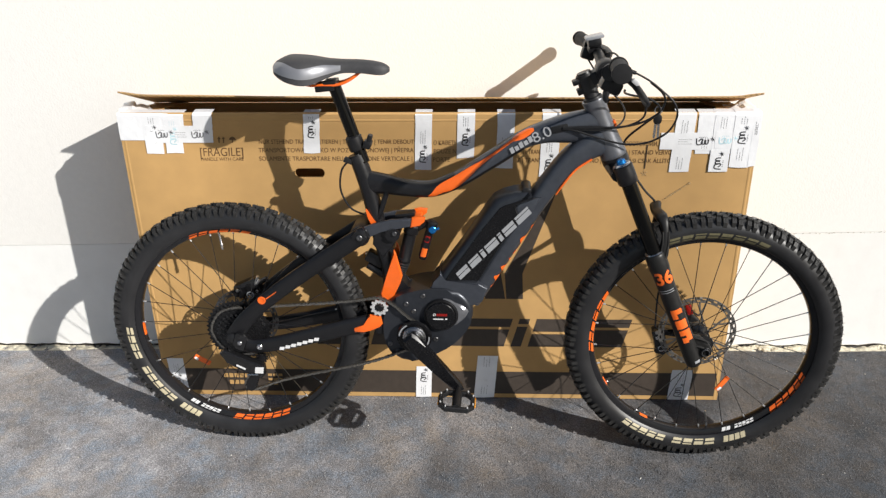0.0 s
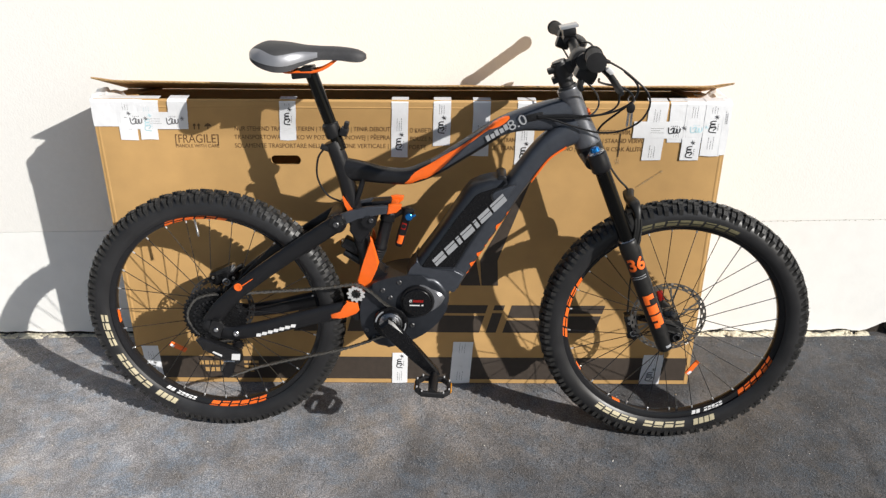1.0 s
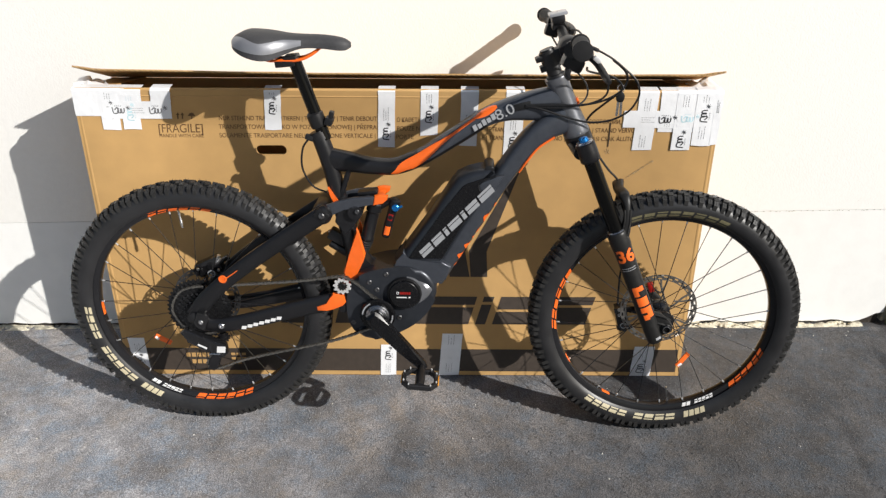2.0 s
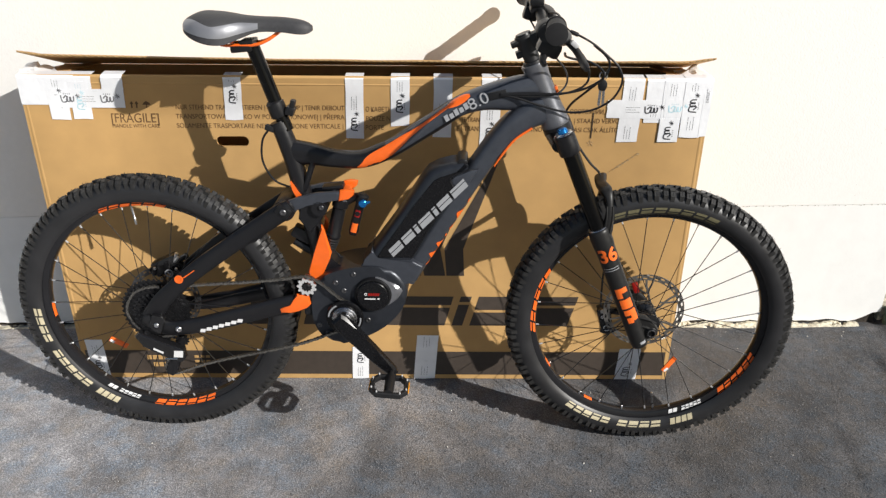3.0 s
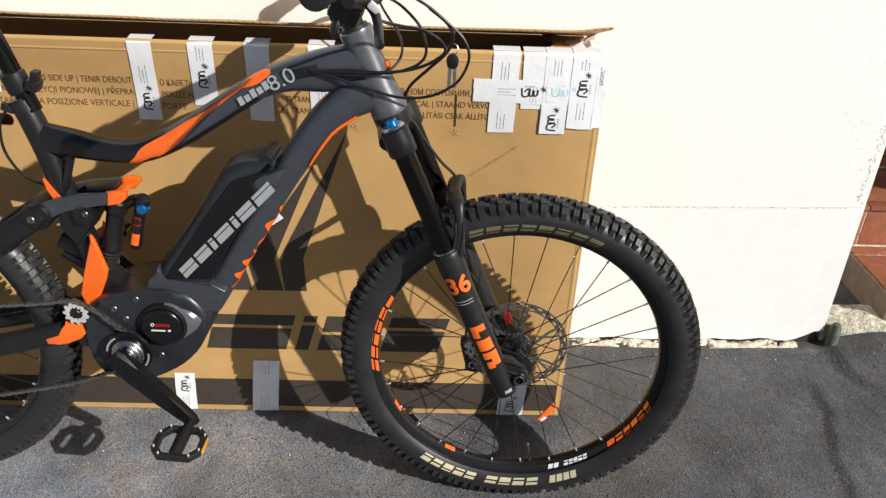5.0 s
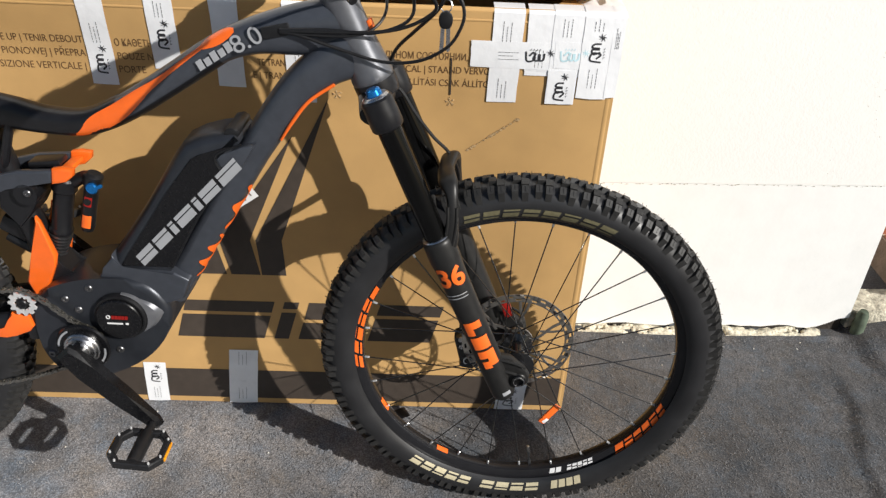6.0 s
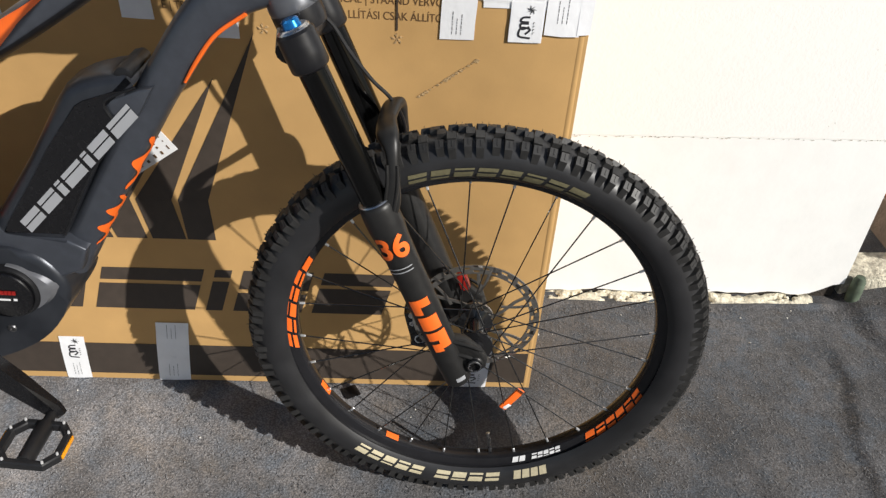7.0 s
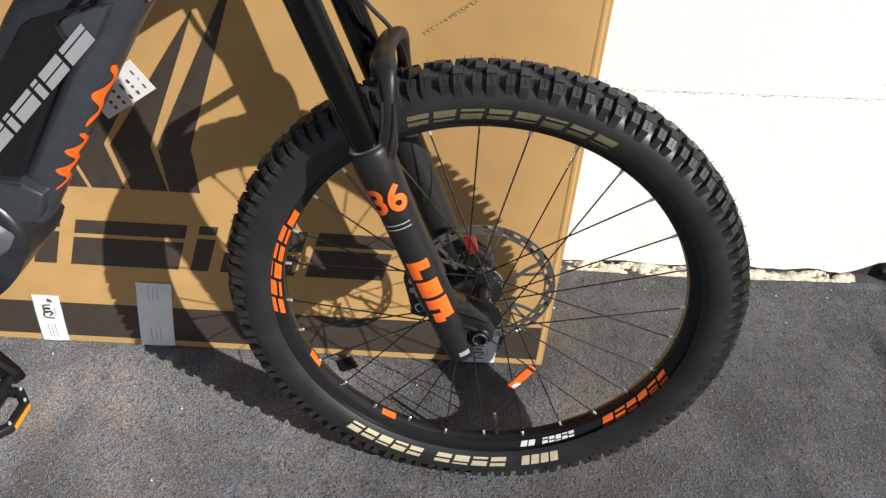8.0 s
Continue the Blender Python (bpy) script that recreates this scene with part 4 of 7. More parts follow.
def sink_front(box):
    """Lets the front panel sink in, with the flap behind it and all that is printed and stuck on it."""
    front = ("front_panel", "front_flap", "score_line", "printed_band", "maker_mark", "chevron_mark", "tear", "label", "tape")
    for ob in box.children_recursive:
        kind = ob.name.split(".")[0]
        if kind in ("side_panel", "back_panel", "bottom_panel", "corner_fold", "top_flap", "end_flap", "crumpled_tape") or ob.parent.name.startswith("top_flap"):
            continue
        bm = bmesh.new()
        bm.from_mesh(ob.data)
        if kind in front:
            for axis, first, space, count in ((0, -0.90, 0.04, 42), (2, 0.02, 0.02, 45)):
                lo, hi = min(v.co[axis] for v in bm.verts), max(v.co[axis] for v in bm.verts)
                for k in range(count):
                    at = first + space * k
                    if lo < at < hi:
                        normal = Vector((1, 0, 0)) if axis == 0 else Vector((0, 0, 1))
                        bmesh.ops.bisect_plane(bm, geom=list(bm.verts) + list(bm.edges) + list(bm.faces), dist=1e-6, plane_co=normal * at, plane_no=normal)
        for v in bm.verts:
            if v.co.y < 0.02:
                if kind not in ("front_panel", "front_flap"):
                    d = hollow(v.co.x, v.co.z)
                    v.co.x, v.co.z = v.co.x + 0.60 * d * (v.co.x - 0.30), v.co.z + 0.71 * d * (v.co.z - 1.24)
                v.co.y += hollow(v.co.x, v.co.z)
        bm.to_mesh(ob.data)
        bm.free()


# ---- the electric mountain bike ----
REAR, FRONT = (0.002, 0.348), (1.213, 0.348)
HEAD, RAKE = Vector((0.930, 0.0, 0.898)), radians(23.1)
AXIS = Vector((-math.sin(RAKE), 0, math.cos(RAKE)))
STEER = Matrix.Translation(HEAD) @ Matrix.Rotation(radians(-2.2), 4, AXIS) @ Matrix.Translation(-HEAD)
TYRE_C, TYRE_W = 0.3085, 0.0322


def on_axis(z, out=0.0):
    """The place of the steering axis at that height, moved forwards square to it."""
    k = (z - HEAD.z) / AXIS.z
    return HEAD + AXIS * k + Vector((math.cos(RAKE), 0, math.sin(RAKE))) * out


GLYPHS = {"block": ("111", "111", "111"), "fork": ("1", "1", "1", "0", "1"), "clip": ("1", "0", "1", "1", "1"), "bar": ("1", "1", "0", "1", "1")}


def ring_words(parent, name, label, material, r0, r1, y0, y1, words, lift=0.0007, lean=0.8):
    """Unlettered words on a wheel's near side, each a run of plain blocks. words: (first angle, last angle, blocks, plain)."""
    for a0, a1, n, plain in words:
        step = (a1 - a0) / n
        for k in range(n):
            mask = GLYPHS["block" if plain else ("fork", "bar", "clip")[(k * 2 + n) % 3]]
            s, e, rows, cols = a0 + step * (k + 0.06), a0 + step * (k + 0.88), len(mask), len(mask[0])
            bm, grid = bmesh.new(), []
            for j in range(rows + 1):
                f = j / rows
                r, y = r0 + (r1 - r0) * f, y0 + (y1 - y0) * f - 0.0012 * math.sin(math.pi * f)
                grid.append([bm.verts.new((r * math.cos(c), y - lift, r * math.sin(c))) for c in (radians(s + (e - s) * i / cols - lean * f) for i in range(cols + 1))])
            for j in range(rows):
                for i in range(cols):
                    if mask[j][i] == "1":
                        bm.faces.new((grid[j][i], grid[j][i + 1], grid[j + 1][i + 1], grid[j + 1][i]))
            for v in [v for v in bm.verts if not v.link_faces]:
                bm.verts.remove(v)
            part(name, bm, material, parent, label)


def knob(bm, m, sx, sy, sz, taper=0.78, skirt=0.0):
    """A tread block; skirt: how far its foot runs out to one side (signed)."""
    v = []
    for z, k in ((-sz, 1.0), (sz, taper)):
        v.append([bm.verts.new(m @ Vector((x * sx * k * (0.72 if z < 0 and y * skirt > 0 else 1), y * sy * k + (skirt if z < 0 and y * skirt > 0 else 0), z - (0.42 * abs(skirt) if z < 0 and y * skirt > 0 else 0)))) for x, y in ((-1, -1), (1, -1), (1, 1), (-1, 1))])
    lo, hi = v
    bm.faces.new(hi)
    for k in range(4):
        bm.faces.new((lo[k], lo[(k + 1) % 4], hi[(k + 1) % 4], hi[k]))


def tread(parent, basis, count, size):
    """The blocks of the tyre's tread: paired centre blocks, tall ramped shoulder blocks and moulding hairs."""
    bm = bmesh.new()
    r = random.Random(3)
    for k in range(count):
        spin = Matrix.Rotation(-2 * math.pi * k / count, 4, "Y")
        for s in (-1, 1):
            ring = spin @ Matrix.Rotation(0.004 if k % 2 else -0.004, 4, "Y") @ Matrix.Translation((TYRE_C, 0, 0))
            m = ring @ Matrix.Rotation(radians(40 if k % 2 else 43) * s, 4, "Z") @ Matrix.Translation((TYRE_W + 0.0024, 0, 0)) @ pose(0, 0, 0, 0, 90, r.uniform(-4, 4))
            knob(bm, m, 0.0090 * size, 0.0078, 0.0042, 0.80, 0.0090 * s)
            knob(bm, m @ pose(0.0012 * size, -0.001 * s, 0.0044), 0.0011 * size, 0.0048, 0.0005, 0.8)
            m = spin @ Matrix.Rotation((-0.014 if k % 2 else 0.004) * s, 4, "Y") @ Matrix.Translation((TYRE_C, 0, 0)) @ Matrix.Rotation(radians(10 if k % 2 else 22) * s, 4, "Z") @ Matrix.Translation((TYRE_W + 0.0024, 0, 0)) @ pose(0, 0, 0, 0, 90, r.uniform(-6, 6))
            knob(bm, m, 0.0094 * size, 0.0070, 0.0041, 0.86)
            for h in range(1):
                q = m @ pose(r.uniform(-0.006, 0.006), r.choice((-0.004, 0.004)), 0.0045, r.uniform(-25, 25), r.uniform(-25, 25))
                knob(bm, q @ pose(0, 0, 0.002), 0.00045, 0.00045, r.uniform(0.0010, 0.0024), 0.3)
    return part("tread", bm, KNOB, parent, "chunky black tread blocks", basis=basis, angle=25)


def brake_disc(bm, radius, y):
    """A drilled brake rotor: an outer band with slots, a carrier and curved arms."""
    n, t = 120, 0.0009
    radii = [radius - 0.0155, radius - 0.0130, radius - 0.0090, radius - 0.0075, radius - 0.0035, radius]
    for k in range(n):
        a, b = 2 * math.pi * k / n, 2 * math.pi * (k + 1) / n
        for j in range(5):
            if (j == 1 and k % 6 in (0, 1)) or (j == 3 and k % 6 in (3, 4)):
                continue
            q = [(radii[j], a), (radii[j + 1], a + (0.02 if j else 0)), (radii[j + 1], b + (0.02 if j else 0)), (radii[j], b)]
            lo = [bm.verts.new((r * math.cos(c), y - t, r * math.sin(c))) for r, c in q]
            hi = [bm.verts.new((r * math.cos(c), y + t, r * math.sin(c))) for r, c in q]
            bm.faces.new(lo)
            bm.faces.new(hi[::-1])
            for e in range(4):
                bm.faces.new((lo[e], hi[e], hi[(e + 1) % 4], lo[(e + 1) % 4]))
    for k in range(6):
        a = 2 * math.pi * k / 6
        pts = [(0.024, a), (0.045, a + 0.35), (0.066, a + 0.52), (radius - 0.013, a + 0.55)]
        tube(bm, [(r * math.cos(c), y, r * math.sin(c), 0.0010, 0.0031) for r, c in pts], 6, 3)
        tube(bm, [(r * math.cos(2 * a + 0.9 - c), y, r * math.sin(2 * a + 0.9 - c), 0.0012, 0.0026) for r, c in pts[1:]], 6, 3)
    lathe(bm, [(0.018, y - 0.002), (0.028, y - 0.002), (0.028, y + 0.002), (0.018, y + 0.002), (0.018, y - 0.002)], seg=24)


def wheel(bike, name, hub, steer, side_marks, rim_marks, white_marks, rear=False):
    x, z = hub
    base = (STEER if steer else Matrix()) @ pose(x, -0.011 if steer else 0.0, z)
    w = new(name)
    w.parent, w.matrix_basis = bike, base
    here = Matrix()
    # tyre: a round casing down to the rim's edges
    bm = bmesh.new()
    prof = [(TYRE_C + TYRE_W * math.cos(radians(a)), TYRE_W * math.sin(radians(a))) for a in range(-138, 139, 12)]
    prof = [(0.2885, -0.0125)] + prof + [(0.2885, 0.0125)]
    lathe(bm, prof + [prof[0]], seg=128)
    part("tyre", bm, RUBBER, w, "black knobbly mountain bike tyre")
    tread(w, here, 118 if rear else 116, 0.62 if rear else 0.70)
    for words, material in side_marks:
        r0, r1 = 0.2905, 0.3055
        ring_words(w, "sidewall_mark", "printed sidewall mark, plain block", material, r0, r1, -math.sqrt(TYRE_W ** 2 - (r0 - TYRE_C) ** 2), -math.sqrt(TYRE_W ** 2 - (r1 - TYRE_C) ** 2), words)
    # rim with a hollow box section
    bm = bmesh.new()
    rp = [(0.2915, -0.0150), (0.2905, -0.0170), (0.2860, -0.0170), (0.2730, -0.0115), (0.2710, -0.0075), (0.2704, 0.0), (0.2710, 0.0075), (0.2730, 0.0115), (0.2860, 0.0170), (0.2905, 0.0170), (0.2915, 0.0150), (0.286, 0.012), (0.282, 0.0), (0.286, -0.012)]
    lathe(bm, rp + [rp[0]], seg=128)
    part("rim", bm, RIM, w, "black alloy rim")
    for words, material in ((rim_marks, ORANGE_MATT), (white_marks, WHITE)):
        if material is WHITE:
            ring_words(w, "rim_mark", "white rim mark, plain block", material, 0.2730, 0.2825, -0.0125, -0.0157, words, 0.0005)
        else:
            ring_words(w, "rim_mark", "orange rim mark, plain block", material, 0.2732, 0.2872, -0.0119, -0.0171, words, 0.0005, 2.0)
    # short orange marks on the rim's inner face
    for a0, a1 in (((179, 187),) if rear else ((207.5, 213), (240.5, 245.5))):
        bm, grid = bmesh.new(), []
        for k in range(7):
            c = radians(a0 + (a1 - a0) * k / 6)
            grid.append([bm.verts.new((r * math.cos(c), y, r * math.sin(c))) for r, y in ((0.2706, -0.0074), (0.2696, -0.002), (0.2698, 0.004))])
        for p, q in zip(grid, grid[1:]):
            for k in range(2):
                bm.faces.new((p[k], p[k + 1], q[k + 1], q[k]))
        part("rim_mark", bm, ORANGE_MATT, w, "short orange mark on the rim's inner face")
    # hub
    bm = bmesh.new()
    flange = 0.020 if rear else 0.027
    lathe(bm, [(0.0001, -0.052), (0.011, -0.052), (0.012, -0.045), (0.014, -flange - 0.006), (0.027, -flange - 0.003), (0.027, -flange + 0.002), (0.015, -flange + 0.008), (0.013, 0.0), (0.015, 0.018), (0.027, 0.024), (0.027, 0.029), (0.016, 0.034), (0.012, 0.052), (0.0001, 0.052)], seg=28)
    part("hub", bm, HUB, w, "polished black wheel hub")
    # spokes and nipples, crossed
    n, made, tip = 28, None, None
    for k in range(n):
        s = -1 if (k % 2 == 1) == rear else 1
        a = 2 * math.pi * (k + (0.92 if rear else 0.45)) / n
        lag = radians(72) * (1 if (k // 2) % 2 else -1)
        y = -flange if s < 0 else 0.0265
        p = Vector((0.0245 * math.cos(a + lag), y, 0.0245 * math.sin(a + lag)))
        q = Vector((0.2722 * math.cos(a), 0.002 * s, 0.2722 * math.sin(a)))
        turn = Matrix.Translation(p) @ (q - p).to_track_quat("Z", "Y").to_matrix().to_4x4()
        length = (q - p).length
        if made is None:
            bm = bmesh.new()
            lathe(bm, [(0.00105, 0.0), (0.00105, length)], axis="z", seg=6)
            made = part("spoke", bm, SPOKE, w, basis=turn)
            bm = bmesh.new()
            lathe(bm, [(0.0012, -0.0095), (0.0021, -0.0085), (0.0021, 0.0), (0.0017, 0.002)], axis="z", seg=8)
            tip = part("nipple", bm, NIPPLE, w, basis=turn @ pose(0, 0, length))
        else:
            share("spoke", made, w, turn)
            share("nipple", tip, w, turn @ pose(0, 0, length))
    # an orange and white reflector tag folded over a spoke
    m = pose(-0.117, -0.010, -0.103, 0, 127, 18) if rear else pose(0.0685, -0.0115, -0.1230, 0, 35, 8)
    part("spoke_reflector", block(bmesh.new(), (0.0135, 0.004, 0.048), m, 0.0015), ORANGE_MATT, w, "orange spoke reflector with a white end")
    part("spoke_reflector", block(bmesh.new(), (0.0075, 0.0046, 0.013), m @ pose(0.0031, 0, -0.0160, 0, 12, 0), 0.0015), WHITE, w)
    bm = bmesh.new()
    brake_disc(bm, 0.1000 if not rear else 0.0900, 0.040)
    part("brake_disc", bm, DARKSTEEL if rear else ROTOR, w, "drilled steel brake disc")
    # valve
    a = radians(-80 if not rear else 97)
    bm = bmesh.new()
    lathe(bm, [(0.0028, 0.0), (0.0028, 0.03), (0.0034, 0.031), (0.003, 0.046), (0.0001, 0.047)], axis="z", seg=10)
    q = Vector((0.268 * math.cos(a), 0, 0.268 * math.sin(a)))
    part("valve", bm, STEEL, w, basis=Matrix.Translation(q) @ (-q).to_track_quat("Z", "Y").to_matrix().to_4x4())
    return w


def gear(bm, teeth, radius, y, thick=0.0018, bore=0.5):
    n = teeth * 4
    prof = []
    for k in range(n):
        a = 2 * math.pi * k / n
        r = radius if k % 4 in (1, 2) else radius - 0.0045
        prof.append((r * math.cos(a), r * math.sin(a)))
    lo, hi = [bm.verts.new((x, y - thick / 2, z)) for x, z in prof], [bm.verts.new((x, y + thick / 2, z)) for x, z in prof]
    li = [bm.verts.new((x * bore, y - thick / 2, z * bore)) for x, z in prof]
    hi2 = [bm.verts.new((x * bore, y + thick / 2, z * bore)) for x, z in prof]
    for k in range(n):
        j = (k + 1) % n
        bm.faces.new((lo[k], lo[j], hi[j], hi[k]))
        bm.faces.new((li[k], li[j], lo[j], lo[k]))
        bm.faces.new((hi2[j], hi2[k], hi[k], hi[j]))
        bm.faces.new((li[j], li[k], hi2[k], hi2[j]))


def disc(bm, x, z, profile, seg=32):
    return lathe(bm, profile, (x, 0, z), "y", seg)


def bolt(bike, name, x, y, z, r=0.006, material=None):
    bm = bmesh.new()
    disc(bm, x, z, [(r, y), (r, y - 0.002), (r * 0.8, y - 0.0035), (r * 0.45, y - 0.0035), (r * 0.4, y - 0.0015), (0.0001, y - 0.0015)], 16)
    return part(name, bm, material or STEEL, bike)


def chain(bike):
    """The drive chain, link by link along its run over idler, sprocket, cassette and jockey wheels."""
    path = [(0.030, 0.418), (0.12, 0.427), (0.25, 0.446), (0.368, 0.467), (0.392, 0.469), (0.425, 0.450), (0.464, 0.414), (0.498, 0.394), (0.512, 0.372), (0.507, 0.343), (0.482, 0.328), (0.449, 0.319), (0.381, 0.291),
            (0.285, 0.260), (0.188, 0.229), (0.10, 0.199), (0.044, 0.176), (0.018, 0.172), (0.008, 0.194), (0.036, 0.236), (0.066, 0.262), (0.058, 0.286), (0.030, 0.283), (-0.024, 0.283), (-0.067, 0.345), (-0.044, 0.400), (0.0, 0.418)]
    pts = curve_points([(x, z) for x, z in path] + [path[0]], 14)
    bm = bmesh.new()
    gap, last = 0.0127, np.array(pts[0])
    flip = False
    for p in pts[1:]:
        p = np.array(p)
        d = np.linalg.norm(p - last)
        if d < gap:
            continue
        mid, ang = (p + last) / 2, math.degrees(math.atan2(p[1] - last[1], p[0] - last[0]))
        off = 0.0036 if flip else 0.0024
        for s in (-1, 1):
            m = pose(mid[0], -0.034 - 0.030 * smoothstep(0.07, 0.38, mid[0]) + s * off, mid[1], 0, -ang, 0)
            o = [(-0.0082, 0), (-0.006, 0.0037), (0, 0.0019), (0.006, 0.0037), (0.0082, 0), (0.006, -0.0037), (0, -0.0019), (-0.006, -0.0037)]
            va = [bm.verts.new(m @ Vector((x, -0.0006, z))) for x, z in o]
            vb = [bm.verts.new(m @ Vector((x, 0.0006, z))) for x, z in o]
            bm.faces.new(va)
            bm.faces.new(vb[::-1])
            for k in range(8):
                bm.faces.new((va[k], vb[k], vb[(k + 1) % 8], va[(k + 1) % 8]))
        for k in range(1):
            m = pose(last[0], -0.034 - 0.030 * smoothstep(0.07, 0.38, last[0]), last[1])
            ring = [[bm.verts.new(m @ Vector((0.0028 * math.cos(a * 1.047), y, 0.0028 * math.sin(a * 1.047)))) for a in range(6)] for y in (-0.0046, 0.0046)]
            bm.faces.new(ring[0])
            bm.faces.new(ring[1][::-1])
            for e in range(6):
                bm.faces.new((ring[0][e], ring[1][e], ring[1][(e + 1) % 6], ring[0][(e + 1) % 6]))
        last, flip = p, not flip
    part("chain", bm, CHAIN, bike, "dark steel roller chain")


def pedal(bike, x, y, z, s, turn):
    """A platform pedal on the crank's end; s: -1 on the near side."""
    m = pose(x, y, z, 0, turn, 0) @ Matrix.Scale(0.9, 4)
    p = bmesh.new()
    out = [(-0.050, 0.034), (-0.032, 0.012), (0.032, 0.012), (0.050, 0.034), (0.050, 0.082), (0.032, 0.104), (-0.032, 0.104), (-0.050, 0.082)]
    rings = []
    for grow, z in ((1.0, -0.0055), (1.0, 0.0055), (0.96, 0.0075), (0.80, 0.0075), (0.76, 0.0055), (0.76, -0.0055), (0.80, -0.0075), (0.96, -0.0075)):
        rings.append([p.verts.new(m @ Vector((u * grow, s * (0.058 + (v - 0.058) * grow), z))) for u, v in out])
    for q in range(8):
        a, b = rings[q], rings[(q + 1) % 8]
        for k in range(8):
            p.faces.new((a[k], a[(k + 1) % 8], b[(k + 1) % 8], b[k]))
    body = part("pedal", p, MATT, bike, "black alloy platform pedal")
    bm = bmesh.new()
    tube(bm, [(*(m @ Vector((0, s * -0.014, 0))), 0.007), (*(m @ Vector((0, s * 0.010, 0))), 0.008), (*(m @ Vector((0, s * 0.02, 0))), 0.0125), (*(m @ Vector((0, s * 0.095, 0))), 0.0115)], 12, 1)
    part("axle", bm, MATT, body)
    first = None
    for u, v in ((-0.045, 0.036), (-0.045, 0.080), (0.045, 0.036), (0.045, 0.080), (-0.030, 0.099), (0.030, 0.099), (-0.030, 0.017), (0.030, 0.017)):
        q = m @ pose(u, s * v, 0.0085)
        if first is None:
            bm = bmesh.new()
            lathe(bm, [(0.0022, -0.002), (0.0022, 0.002), (0.0016, 0.0035), (0.0001, 0.0035)], axis="z", seg=8)
            first = part("pin", bm, ALLOY, body, basis=q)
        else:
            share("pin", first, body, q)
    for u in (-0.0530, 0.0530):
        part("reflector", block(bmesh.new(), (0.003, 0.042, 0.008), m @ pose(u * 0.965, s * 0.058, 0), 0.001), AMBER, body, "amber reflector")


def loft(bm, sections, a0, a1, seg=14, grow=0.0, close=True):
    rings = []
    for u, w, zt, zb in curve_points(sections, 5):
        ring = []
        for k in range(seg + 1):
            a = radians(a0 + (a1 - a0) * k / seg)
            c, s = math.cos(a), math.sin(a)
            ring.append(bm.verts.new((u, -(w + grow) * math.copysign(abs(c) ** 0.75, c), zb + (zt + grow - zb) * abs(s) ** 0.7)))
        rings.append(ring)
    for a, b in zip(rings, rings[1:]):
        for k in range(seg):
            bm.faces.new((a[k], a[k + 1], b[k + 1], b[k]))
        if close:
            bm.faces.new((a[seg], a[0], b[0], b[seg]))
    if close:
        bm.faces.new(rings[0])
        bm.faces.new(rings[-1][::-1])
    return bm


